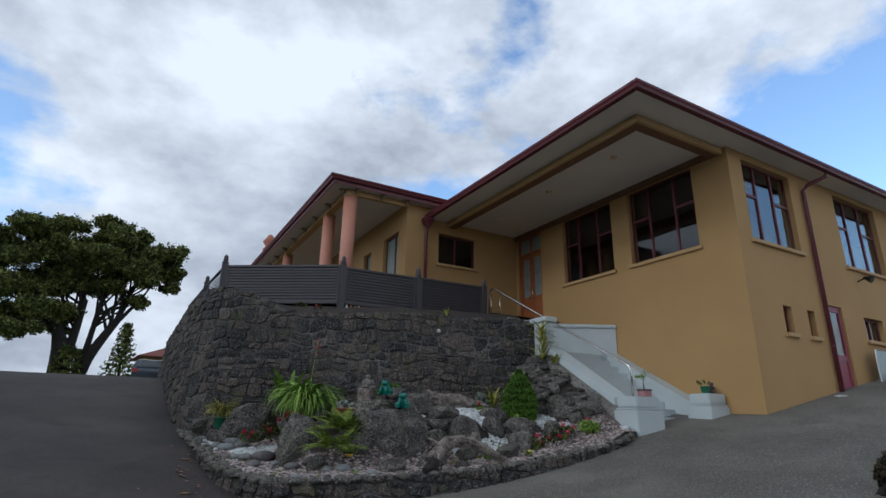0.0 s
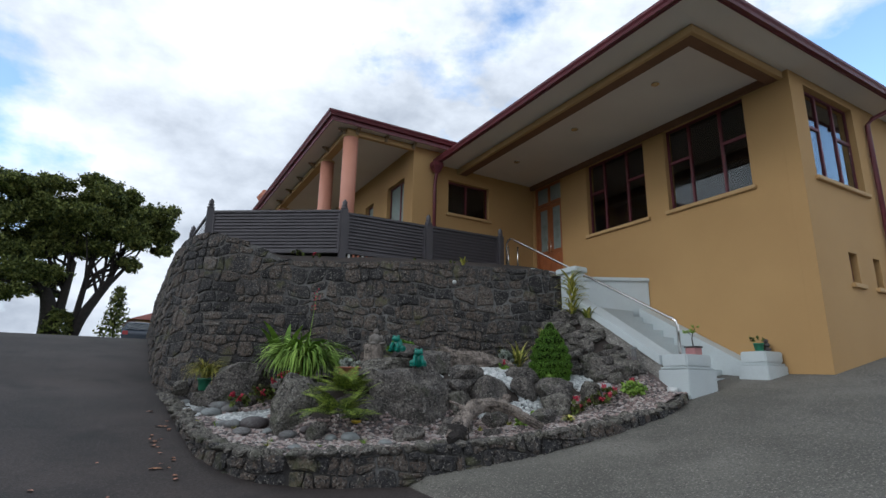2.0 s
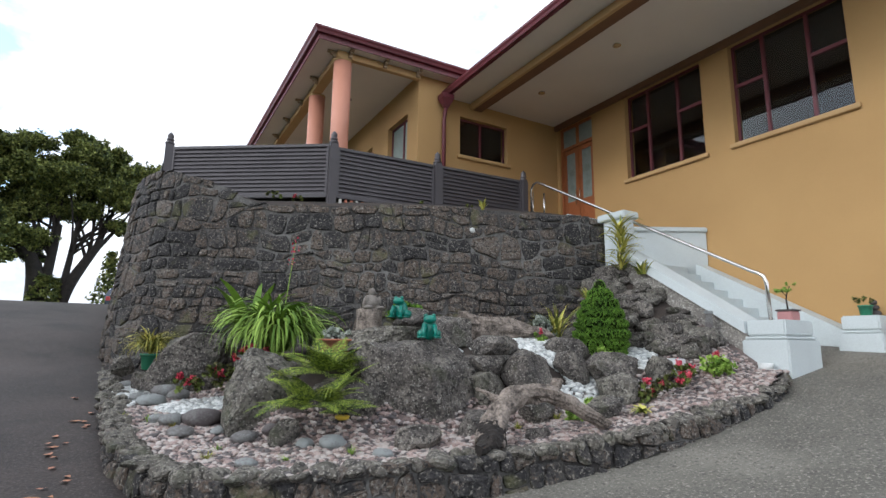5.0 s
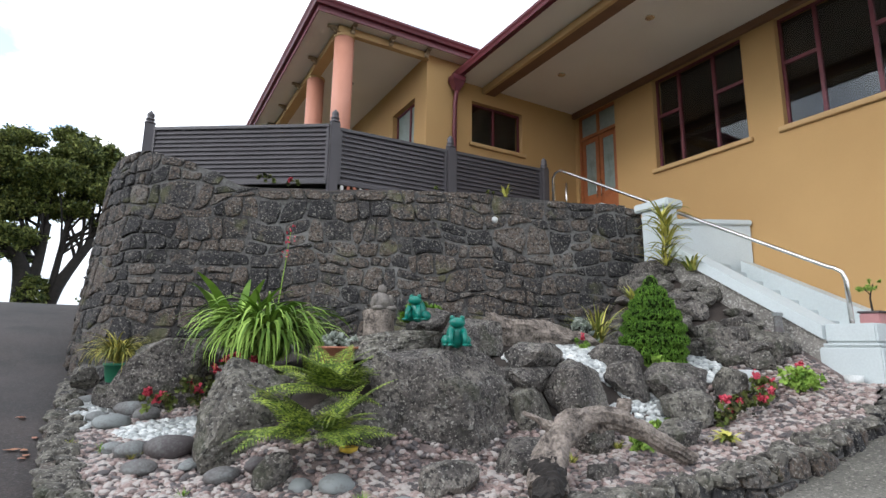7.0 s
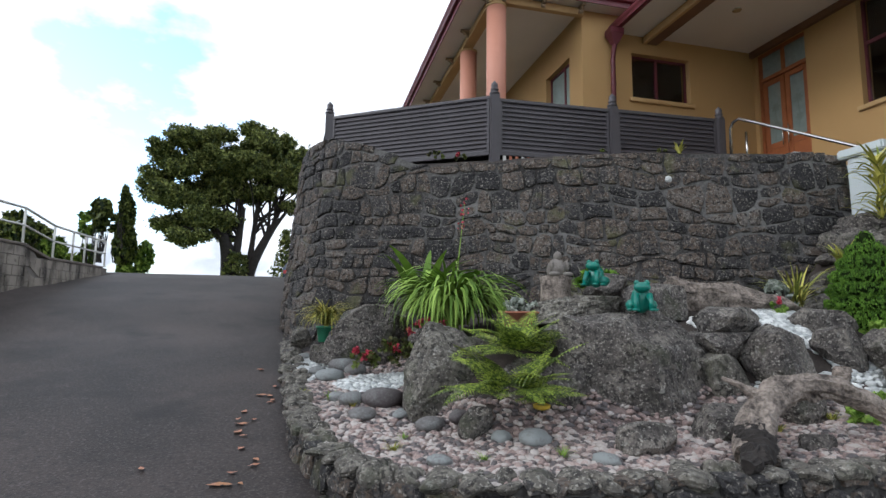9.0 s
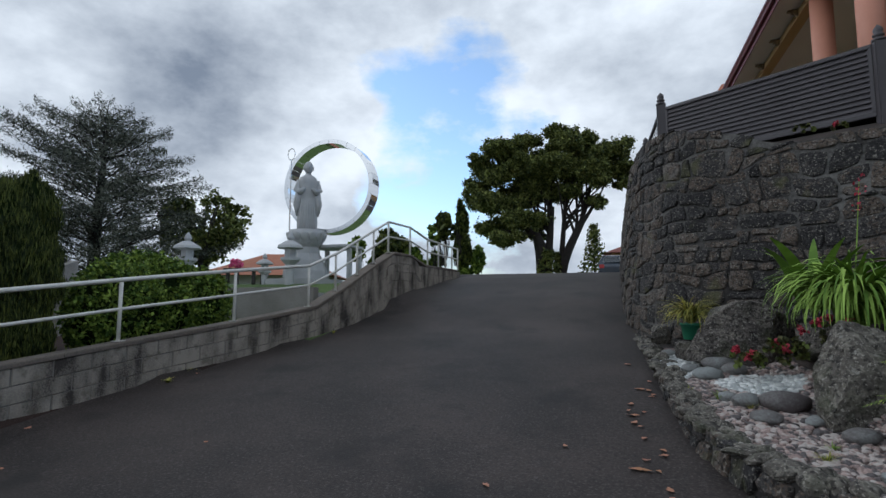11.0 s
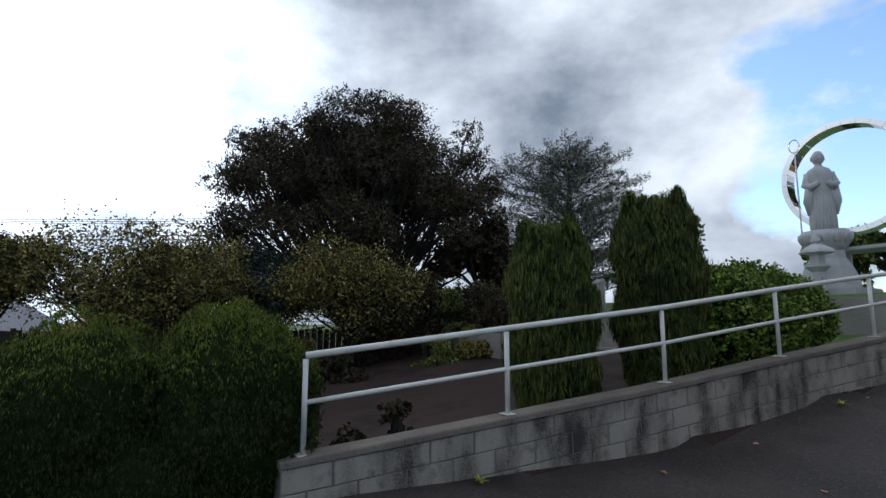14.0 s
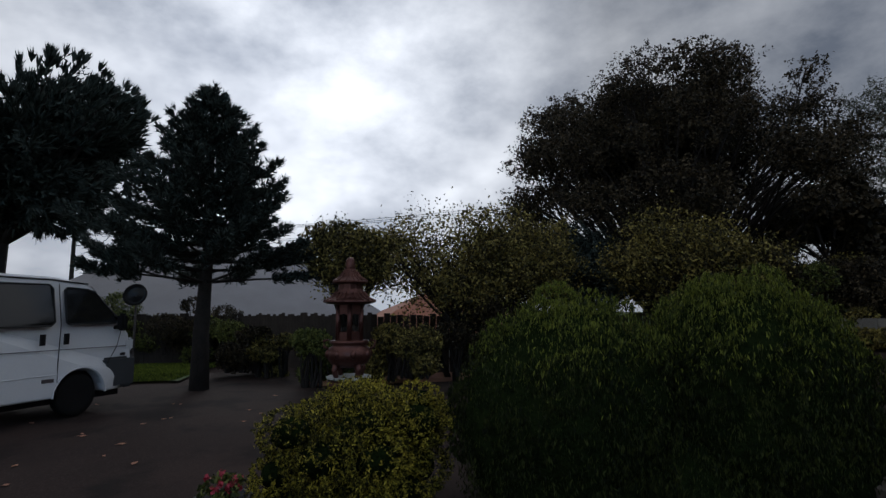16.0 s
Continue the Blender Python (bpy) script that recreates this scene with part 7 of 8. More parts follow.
# ---- van ----
def van():
    v = thing("white_van", "white cab-over passenger van parked on the yard", "van", at=(-13.63, -2.56, -0.22))
    v.rotation_euler = (0, 0, radians(61))
    tuck = lambda z: 0.11 * smooth01(1.15, 1.95, z) ** 1.3
    # side outline, along y with the nose at 0
    out = [(-0.02, 0.36), (0.02, 0.62), (0.0, 0.86), (-0.06, 1.12), (-0.16, 1.24), (-0.62, 1.76), (-0.82, 1.88), (-1.25, 1.95), (-2.6, 1.98), (-4.05, 1.95), (-4.22, 1.80), (-4.30, 1.0), (-4.28, 0.36)]
    arch = lambda c: [(c + 0.37 * math.cos(a), 0.30 + 0.37 * math.sin(a)) for a in np.linspace(math.pi, 0, 11)]
    ring_ = out + [(-4.26, 0.30)] + arch(-3.25) + arch(-0.86) + [(-0.10, 0.30)]
    g, n = Geo(), 0
    n = len(ring_)
    for sg in (1, -1):
        for y, z in ring_:
            nose = 0.10 * smooth01(-0.5, 0.05, y)
            g.v.append((sg * (0.80 - tuck(z) - nose), y, z))
    g.f = [tuple(range(n)), tuple(range(2 * n - 1, n - 1, -1))] + [(i, n + i, n + (i + 1) % n, (i + 1) % n) for i in range(n)]
    body = part("body", g, M_vanpaint, v, "glossy white bodywork")
    bv = body.modifiers.new("soft_edges", "BEVEL")
    bv.width, bv.segments, bv.limit_method = 0.035, 3, "ANGLE"

    def side(name, poly, mtl, off, lab="", thick=0.012):
        gg_ = Geo()
        m = len(poly)
        for o in (off, off - thick):
            for y, z in poly:
                gg_.v.append((0.80 - tuck(z) - 0.10 * smooth01(-0.5, 0.05, y) + o, y, z))
        gg_.f = [tuple(range(m)), tuple(range(2 * m - 1, m - 1, -1))] + [(i, (i + 1) % m, m + (i + 1) % m, m + i) for i in range(m)]
        return part(name, gg_, mtl, v, lab)

    def loop(name, poly, wd, mtl, off):
        """A thin strip along a line of points on the side."""
        gg_ = Geo()
        for (ya, za), (yb, zb) in zip(poly, poly[1:]):
            X = lambda y, z: 0.80 - tuck(z) - 0.10 * smooth01(-0.5, 0.05, y) + off
            gg_.tube([(X(ya, za), ya, za), (X(yb, zb), yb, zb)], wd, 5)
        return part(name, gg_, mtl, v)

    cab = [(-0.36, 1.30), (-0.30, 1.36), (-0.68, 1.76), (-0.78, 1.79), (-1.08, 1.81), (-1.12, 1.77), (-1.12, 1.33), (-1.09, 1.30)]
    side("cab_window", cab, M_vanglass, 0.010, "dark cab side glass")
    loop("window_seal", cab + cab[:1], 0.012, M_black, 0.008)
    for a, b in ((-1.28, -2.40), (-2.62, -4.02)):
        w = [(a - 0.05, 1.28), (a, 1.33), (a, 1.79), (a - 0.05, 1.84), (b + 0.05, 1.84), (b, 1.79), (b, 1.33), (b + 0.05, 1.28)]
        side("side_window", w, M_vanglass, 0.010, "dark side glass with rounded corners")
        loop("window_seal", w + w[:1], 0.013, M_black, 0.008)
    loop("door_line", [(-1.19, 0.34), (-1.20, 0.75), (-1.19, 1.30), (-1.19, 1.86)], 0.006, M_black, -0.002)
    loop("door_line", [(-0.47, 0.70), (-0.30, 0.95), (-0.22, 1.22), (-0.36, 1.40), (-0.72, 1.84)], 0.005, M_black, -0.002)
    loop("door_line", [(-2.51, 0.34), (-2.51, 1.86)], 0.006, M_black, -0.002)
    loop("side_crease", [(-0.1, 0.94), (-1.5, 0.95), (-4.1, 0.95)], 0.006, M_cobble, -0.002)
    loop("side_crease", [(-1.2, 0.62), (-2.8, 0.60)], 0.008, M_vanpaint, 0.0)
    loop("arch_lip", [(-0.86 + 0.385 * math.cos(a), 0.30 + 0.385 * math.sin(a)) for a in np.linspace(math.pi, 0, 15)], 0.016, M_vanpaint, 0.0)
    loop("roof_gutter", [(-0.78, 1.87), (-1.3, 1.91), (-2.6, 1.93), (-4.0, 1.91)], 0.012, M_black, 0.006)
    for y in (-1.08, -1.40):
        side("door_handle", [(y, 1.02), (y - 0.06, 1.02), (y - 0.06, 1.17), (y, 1.17)], M_black, 0.022, "", 0.03)
    side("indicator", [(-0.12, 0.80), (-0.22, 0.80), (-0.22, 0.84), (-0.12, 0.84)], M_black, 0.010)
    side("badge", [(-1.24, 0.52), (-1.40, 0.52), (-1.40, 0.57), (-1.24, 0.57)], M_cobble, 0.004, "small unreadable grey badge")
    part("front_bumper", Geo().bevbox(-0.74, 0.74, -0.20, 0.09, 0.30, 0.80, 0.05).bevbox(0.60, 0.765, -0.48, -0.06, 0.32, 0.78, 0.03), M_bumper, v, "dark grey plastic front bumper")
    part("windscreen", Geo().add([(-0.62, -0.14, 1.26), (0.62, -0.14, 1.26), (0.56, -0.60, 1.77), (-0.56, -0.60, 1.77)], [(0, 1, 2, 3)]), M_vanglass, v)
    part("headlight", Geo().bevbox(0.44, 0.715, -0.14, 0.045, 0.86, 1.06, 0.03), M_lens, v)
    part("mirror", Geo().bevbox(0.76, 0.92, -0.34, -0.24, 1.18, 1.44, 0.035).bevbox(0.70, 0.78, -0.33, -0.27, 1.20, 1.26, 0.01), M_black, v)
    for yy in (-0.86, -3.25):
        for xx in (0.66, -0.66):
            w = part("wheel", Geo().lathe([(0.19, -0.08), (0.27, -0.085), (0.295, -0.05), (0.295, 0.05), (0.27, 0.085), (0.19, 0.08)], 28, m=Matrix.Translation((xx, yy, 0.295)) @ Matrix.Rotation(radians(90), 4, "Y")), M_tyre, v, "black tyre", True)
            part("rim", Geo().lathe([(0.05, 0.02), (0.12, 0.05), (0.19, 0.065), (0.19, -0.05)], 20, m=Matrix.Translation((xx, yy, 0.295)) @ Matrix.Rotation(radians(90 if xx > 0 else -90), 4, "Y")), M_black, w)
    part("underbody", Geo().box(-0.60, 0.60, -4.1, -0.1, 0.20, 0.60), M_black, v)


van()
car = thing("dark_car", "dark blue hatchback parked beyond the crest", "car", at=(0.75, 33.5, 2.55))
cg = Geo()
oc = [(0, 0.3), (0, 0.75), (0.25, 0.95), (0.75, 1.38), (1.2, 1.45), (2.2, 1.42), (2.9, 1.0), (3.9, 0.85), (4.0, 0.35)]
for x in (-0.85, 0.85):
    for y, z in oc:
        cg.v.append((x * (1 - 0.22 * smooth01(0.9, 1.45, z)), y, z))
n = len(oc)
cg.f = [tuple(range(n)), tuple(range(2 * n - 1, n - 1, -1))] + [(i, n + i, n + (i + 1) % n, (i + 1) % n) for i in range(n)]
cb_ = part("body", cg, M_blue, car)
mb = cb_.modifiers.new("soft_edges", "BEVEL")
mb.width, mb.segments, mb.limit_method = 0.06, 3, "ANGLE"
part("rear_window", Geo().add([(-0.68, 0.22, 0.98), (0.68, 0.22, 0.98), (0.58, 0.66, 1.36), (-0.58, 0.66, 1.36)], [(0, 1, 2, 3)]), M_glass, car)
for s in (-1, 1):
    part("tail_light", Geo().bevbox(s * 0.70 - 0.12, s * 0.70 + 0.12, -0.02, 0.06, 0.68, 0.88, 0.02), M_redlamp, car)
    for y in (0.75, 3.2):
        part("wheel", Geo().lathe([(0.2, -0.09), (0.31, -0.08), (0.31, 0.08), (0.2, 0.09)], 20, m=Matrix.Translation((s * 0.78, y, 0.31)) @ Matrix.Rotation(radians(90), 4, "Y")), M_tyre, car)

# strip of lawn behind the van
gs = Geo()
lx = lambda i, j: -21.4 + i * 0.86 + 0.15 * math.sin(j * 1.7)
ly = lambda i, j: -5.6 + j * 0.42 + (i - 3) * 0.06
for j in range(9):
    for i in range(7):
        gs.v.append((lx(i, j), ly(i, j), ground_z(lx(i, j), ly(i, j)) + 0.05))
gs.f = [(j * 7 + i, j * 7 + i + 1, (j + 1) * 7 + i + 1, (j + 1) * 7 + i) for j in range(8) for i in range(6)]
lawn = tagged(part("ground_lawn", gs, M_grass), "small strip of green lawn beside the yard", "lawn", kind="structure")
rl = np.random.default_rng(61)
cgr = np.stack([rl.uniform(-21.4, -16.2, 26000), rl.uniform(-5.5, -2.2, 26000), np.zeros(26000)], axis=1)
cgr[:, 2] = [ground_z(x, y) + 0.07 for x, y in cgr[:, :2]]
V, F = leaves(cgr, 0.07, rl, 0.2, 0.0, np.array([0, 0, 1.2]))
tagged(new("grass", quads(V, F, "grass", L_tips)), "short mown bright green grass", "grass", kind="stuff")

# ---- garden plants and ornaments ----
def blades(V, F, base, n, length, width, rng, spread=1.0, droop=0.9, lift=1.0):
    """Arching strap leaves from a base: rows of quads."""
    for _ in range(n):
        a = rng.uniform(0, 2 * math.pi)
        L = length * rng.uniform(0.6, 1.15)
        out, up = spread * rng.uniform(0.35, 1.0), lift * rng.uniform(0.7, 1.1)
        w = width * rng.uniform(0.7, 1.2)
        k0 = len(V)
        o = rng.normal(size=3) * 0.05 * length
        for i in range(7):
            t = i / 6
            r = L * out * t
            z = L * (up * t - droop * t * t * 0.9)
            ww = w * (1 - 0.85 * t ** 2.2)
            for s in (-0.5, 0.5):
                V.append((base[0] + o[0] + math.cos(a) * r - math.sin(a) * ww * s, base[1] + o[1] + math.sin(a) * r + math.cos(a) * ww * s, base[2] + z + 0.25 * ww * abs(s)))
        F += [(k0 + 2 * i, k0 + 2 * i + 1, k0 + 2 * i + 3, k0 + 2 * i + 2) for i in range(6)]


def arching(V, F, base, n, length, width, rng, tilt=(0.05, 0.8), bend=(1.0, 2.2)):
    """Strap leaves that rise and bow over: rows of quads."""
    for _ in range(n):
        a = rng.uniform(0, 2 * math.pi)
        L, th, bd_ang = length * rng.uniform(0.65, 1.1), rng.uniform(*tilt), rng.uniform(*bend)
        w, tw = width * rng.uniform(0.75, 1.2), rng.uniform(-0.5, 0.5)
        p = Vector(base) + Vector((rng.normal(), rng.normal(), 0)) * 0.06 * length
        k0, n_ = len(V), 9
        for i in range(n_ + 1):
            t = i / n_
            ang = th + bd_ang * t ** 1.5
            d = Vector((math.cos(a) * math.sin(ang), math.sin(a) * math.sin(ang), math.cos(ang)))
            if i:
                p = p + d * L / n_
            ww = w * min(1.0, 0.55 + 2 * t) * (1 - t ** 3 * 0.92)
            s = (Vector((-math.sin(a), math.cos(a), 0)) + Vector((0, 0, tw * t))) * ww * 0.5
            V += [tuple(p - s), tuple(p + s)]
        F += [(k0 + 2 * i, k0 + 2 * i + 1, k0 + 2 * i + 3, k0 + 2 * i + 2) for i in range(n_)]


def arch_plant(name, label, base, n, length, width, foliage, seed, tilt, bend):
    V, F = [], []
    arching(V, F, base, n, length, width, np.random.default_rng(seed), tilt, bend)
    t = thing(name, label, "plant")
    ob = new("foliage", quads(V, F, "foliage", foliage))
    ob.parent = t
    part("crown_base", Geo().lathe([(0.05 * length, -0.12), (0.07 * length, 0.0), (0.03 * length, 0.12 * length)], 10, base), foliage, t)
    return t


def strap_plant(name, label, base, n, length, width, foliage, seed, spread=0.8, droop=0.8, lift=1.0, category="plant", group=""):
    V, F = [], []
    blades(V, F, base, n, length, width, np.random.default_rng(seed), spread, droop, lift)
    return tagged(new(name, quads(V, F, name, foliage)), label, category, group)


def gz(x, y, d=0.0):
    return (x, y, garden_z(x, y) + d)


arch_plant("strap_leaf_clump", "large clump of arching bright green strap leaves", (2.84, 10.7, 1.22), 620, 1.06, 0.034, L_strap, 200, (0.02, 0.50), (1.7, 3.0))
cl = thing("canna_lily", "broad-leaved canna with small red flowers against the wall", "plant")
V, F = [], []
arching(V, F, (2.66, 11.2, 1.35), 16, 1.0, 0.15, np.random.default_rng(7), (0.1, 0.6), (0.5, 1.3))
ob = new("leaf", quads(V, F, "leaf", L_strap))
ob.parent = cl
part("flower_stalk", Geo().tube([(3.0, 11.3, 1.3), (3.1, 11.33, 2.2), (3.16, 11.36, 2.72)], [0.008, 0.006, 0.003], 6), L_strap, cl)
rq = np.random.default_rng(8)
V, F = leaves(np.asarray([(3.1, 11.3, 2.42), (3.16, 11.36, 2.72), (3.13, 11.33, 2.6)]).repeat(8, axis=0) + rq.normal(size=(24, 3)) * 0.03, 0.036, rq, 0.8)
ob = new("blossom", quads(V, F, "blossom", L_red))
ob.parent = cl


def fern(name, label, base, n, length, seed, aim=0.0, spread=3.14):
    """Arching fronds: a bowed midrib with tapering side leaflets, each cut into small lobes."""
    rng = np.random.default_rng(seed)
    V, F = [], []
    for i in range(n):
        a, L = aim + spread * (2 * (i + rng.random()) / n - 1), length * rng.uniform(0.7, 1.12)
        th, bd = rng.uniform(0.35, 1.15), rng.uniform(0.5, 1.15)
        p = np.asarray(base) + rng.normal(size=3) * np.array((0.05, 0.05, 0.03))
        s = np.array((-math.sin(a), math.cos(a), rng.uniform(-0.25, 0.25)))
        m = 24
        for k in range(1, m + 1):
            t = k / m
            ang = th + bd * t
            d = np.array((math.cos(a) * math.sin(ang), math.sin(a) * math.sin(ang), math.cos(ang)))
            p = p + d * L / m
            if t < 0.16:
                continue
            w = L * 0.30 * (1 - t) ** 0.75 * min(1.0, (t - 0.06) * 5) + 0.008
            nrm = np.cross(d, s)
            for sg in (-1, 1):
                ax = s * sg + d * 0.42 - np.abs(nrm[2]) * np.array((0, 0, 0.25))
                ax = ax / np.linalg.norm(ax)
                cr = d - ax * float(d @ ax)
                for q in range(5):
                    u0, u1 = w * q / 5, w * (q + 1.15) / 5
                    h = L / m * 0.62 * (1 - 0.75 * q / 5)
                    b0 = len(V)
                    V += [tuple(p + ax * u0 - cr * h * 0.35), tuple(p + ax * (u0 * 0.6 + u1 * 0.4) - cr * h), tuple(p + ax * u1 - cr * h * 0.1), tuple(p + ax * (u0 * 0.5 + u1 * 0.5) + cr * h)]
                    F.append((b0, b0 + 1, b0 + 2, b0 + 3))
    return tagged(new(name, quads(V, F, name, L_fern)), label, "fern")


fern("fern", "bright green fern with layered arching fronds", (2.86, 8.98, 0.72), 22, 0.66, 210, -1.9, 2.3)
fern("fern", "upper fronds of a yellow-green fern behind", (3.06, 9.38, 1.02), 26, 0.60, 211, -1.2, 2.9)


def pot(name, label, at, r, h, m, category="pot"):
    p = thing(name, label, category, at=at)
    part("pot_body", Geo().lathe([(r * 0.72, 0), (r * 0.78, 0.01), (r * 0.98, h * 0.86), (r * 1.08, h * 0.87), (r * 1.08, h), (r * 0.95, h), (r * 0.9, h * 0.86)], 24), m, p, smooth=True)
    part("soil", Geo().lathe([(r * 0.9, h * 0.84), (r * 0.9, h * 0.88)], 18), M_earth, p)
    return p


pa = gz(1.54, 12.10, 0.0)
if pa[2] < 0.93:
    rock(1.56, 12.10, pa[2] + 0.02, 0.24, 0.20, 0.945 - pa[2], 41, M_rock, "flat dark stone under the green pot", boxy=0.95)
    pa = (1.54, 12.10, 0.955)
pot("plant_pot", "green plastic flower pot on white pebbles", pa, 0.122, 0.205, M_greenpot)
arch_plant("spider_plant", "yellow-green spider plant in the green pot", (pa[0], pa[1], pa[2] + 0.22), 330, 0.50, 0.013, L_spider, 220, (0.03, 0.75), (1.2, 2.7))
tb2 = pot("terracotta_bowl", "shallow terracotta bowl of grey succulents", (3.38, 10.08, 1.22), 0.21, 0.15, M_terra, "bowl")
bush("succulent", "pale grey rosette succulent in the terracotta bowl", [(3.38, 10.08, 1.42, 0.19, 0.19, 0.07)], 380, 0.06, L_succ, 221, "succulent", stem=False)
bush("succulent_bush", "grey-pink branching succulent beside the log", clump(np.random.default_rng(2), (6.05, 9.75, 1.52), (0.34, 0.24, 0.2), 8), 2200, 0.045, L_succ, 222, "succulent")
bush("moss_shrub", "low bright green shrub behind the frogs", [(4.42, 10.35, 1.72, 0.24, 0.18, 0.13)], 1600, 0.05, L_dwarf, 223)
dwb = [(6.76, 9.2, 1.22 + 0.95 * f, 0.37 * (1 - f ** 2.8) * (0.78 + 0.22 * min(1, f * 4)) + 0.015, 0.37 * (1 - f ** 2.8) * (0.78 + 0.22 * min(1, f * 4)) + 0.015, 0.12) for f in (0.05, 0.15, 0.28, 0.42, 0.56, 0.70, 0.82, 0.93)]
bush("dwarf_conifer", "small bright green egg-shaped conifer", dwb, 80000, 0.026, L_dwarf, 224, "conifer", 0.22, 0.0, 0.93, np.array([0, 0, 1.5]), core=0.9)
arch_plant("variegated_plant", "cream-edged spiky plant below the wall", (6.52, 9.82, 1.46), 70, 0.56, 0.022, L_varieg, 230, (0.05, 0.8), (0.5, 1.6))
strap_plant("variegated_plant", "yellow-striped spiky plant behind the conifer", (7.1, 9.7, 1.9), 46, 0.40, 0.035, L_varieg, 231, 0.7, 0.6, 1.2)
vp = thing("dragon_plant", "tall cream-striped plant at the wall end", "plant")
part("stem", Geo().tube([(7.98, 9.98, 2.35), (8.02, 9.95, 2.8), (8.0, 9.93, 3.22)], 0.014, 6), M_drift, vp)
V, F = [], []
for zz in (2.58, 2.72, 2.86, 3.0, 3.13, 3.25):
    arching(V, F, (8.0, 9.92, zz - 0.03), 24, 0.44, 0.028, np.random.default_rng(int(zz * 100)), (0.3, 1.1), (0.4, 1.7))
ob = new("leaf", quads(V, F, "leaf", L_varieg))
ob.parent = vp
strap_plant("variegated_plant", "small yellow-striped plant beside the stair string", (8.12, 9.62, 2.45), 40, 0.36, 0.035, L_varieg, 232, 0.7, 0.7, 1.2)
strap_plant("bromeliad", "yellow-green rosette plant in the pebbles", gz(5.9, 7.85, 0.02), 26, 0.26, 0.04, L_varieg, 233, 0.95, 0.5, 0.7)
tu = random.Random(77)
for i, (x, y) in enumerate(((1.55, 10.35), (1.75, 10.1), (1.45, 9.6), (1.95, 8.95), (2.5, 8.55), (1.3, 10.6), (3.0, 8.4), (4.7, 8.35), (2.05, 9.15), (5.2, 8.35), (3.9, 8.6))):
    strap_plant("grass_tuft", "small yellow-green weed tuft among pebbles", gz(x, y), 40, tu.uniform(0.09, 0.17), 0.008, L_varieg if i % 2 else L_strap, 240 + i, 0.8, 0.5, 1.0, "weed", "pebble weeds")


def flowers(label, blobs, n_leaf, n_flower, seed):
    rng = np.random.default_rng(seed)
    t = thing("flower_bed", label, "flowers", "red begonias")
    V, F = leaves(crown_points(blobs, n_leaf, rng, 0.3), 0.055, rng, 0.8, 0.5)
    ob = new("leafage", quads(V, F, "leafage", L_bronze if seed % 2 else L_strap))
    ob.parent = t
    tagged(ob, kind="stuff")
    pts = crown_points([(b[0], b[1], b[2] + b[5] * 0.55, b[3], b[4], b[5] * 0.7) for b in blobs], max(14, n_flower // 4), rng, 0.6)
    pts = np.repeat(pts, 4, axis=0)
    V, F = leaves(pts + rng.normal(size=pts.shape) * 0.012, 0.030, rng, 0.9)
    ob = new("blossom", quads(V, F, "blossom", L_red))
    ob.parent = t
    tagged(ob, kind="stuff")


g5 = lambda x, y, d: garden_z(x, y) + d
flowers("red begonias with bronze leaves between the boulders", [(1.98, 11.0, 0.86, 0.2, 0.16, 0.12), (2.28, 10.9, 0.96, 0.24, 0.16, 0.16), (2.58, 10.6, 1.16, 0.16, 0.12, 0.12)], 700, 640, 301)
flowers("red begonias along the pebble bank", [(6.35, 8.12, g5(6.35, 8.12, 0.12), 0.22, 0.12, 0.12), (6.75, 8.12, g5(6.75, 8.12, 0.14), 0.22, 0.12, 0.13), (7.1, 8.2, g5(7.1, 8.2, 0.17), 0.16, 0.1, 0.15)], 560, 520, 303)
flowers("red begonias below the dwarf conifer", [(6.5, 8.92, g5(6.5, 8.92, 0.08), 0.18, 0.12, 0.1), (5.95, 9.5, g5(5.95, 9.5, 0.06), 0.12, 0.1, 0.08)], 420, 110, 304)
flowers("green begonia leaves with a few red blooms", [(7.5, 8.05, g5(7.5, 8.05, 0.12), 0.22, 0.15, 0.14)], 520, 30, 306)
flowers("low green plants among white pebbles", [(5.8, 8.35, g5(5.8, 8.35, 0.06), 0.24, 0.1, 0.07), (5.35, 8.2, g5(5.35, 8.2, 0.06), 0.15, 0.1, 0.08)], 380, 24, 308)
flowers("red flowers on the wall head under the fence", [(3.05, 12.55, 3.68, 0.18, 0.08, 0.06), (3.4, 12.4, 3.64, 0.12, 0.08, 0.05), (5.1, 11.5, 3.62, 0.1, 0.06, 0.04), (5.9, 11.2, 3.62, 0.1, 0.06, 0.04)], 260, 90, 309)
strap_plant("variegated_plant", "small yellow-green plant on the wall head", (6.15, 11.15, 3.55), 26, 0.2, 0.03, L_varieg, 235, 0.7, 0.4, 1.2)

# ornaments
sm = single("tree_stump", Geo().lathe([(0.18, 0), (0.165, 0.08), (0.16, 0.18), (0.168, 0.30), (0.13, 0.315)], 9, (3.87, 10.28, 1.44)), M_drift, "weathered upright timber stump against the wall", "stump", smooth=True)
fg = Geo().lathe([(0.085, 0), (0.10, 0.02), (0.105, 0.07), (0.09, 0.13), (0.06, 0.165), (0.03, 0.18)], 18, (3.87, 10.26, 1.752)).ball((3.88, 10.25, 1.965), (0.045, 0.045, 0.052), 12, 8)
fg.ball((3.88, 10.19, 1.83), (0.06, 0.045, 0.055), 12, 8)
for k in (-1, 1):
    fg.ball((3.88 + k * 0.085, 10.22, 1.85), (0.03, 0.04, 0.065), 10, 6).ball((3.88 + k * 0.075, 10.17, 1.765), (0.065, 0.05, 0.028), 10, 6)
single("statuette", fg, M_weather, "small seated grey stone figurine on the stump", "statuette", smooth=True)


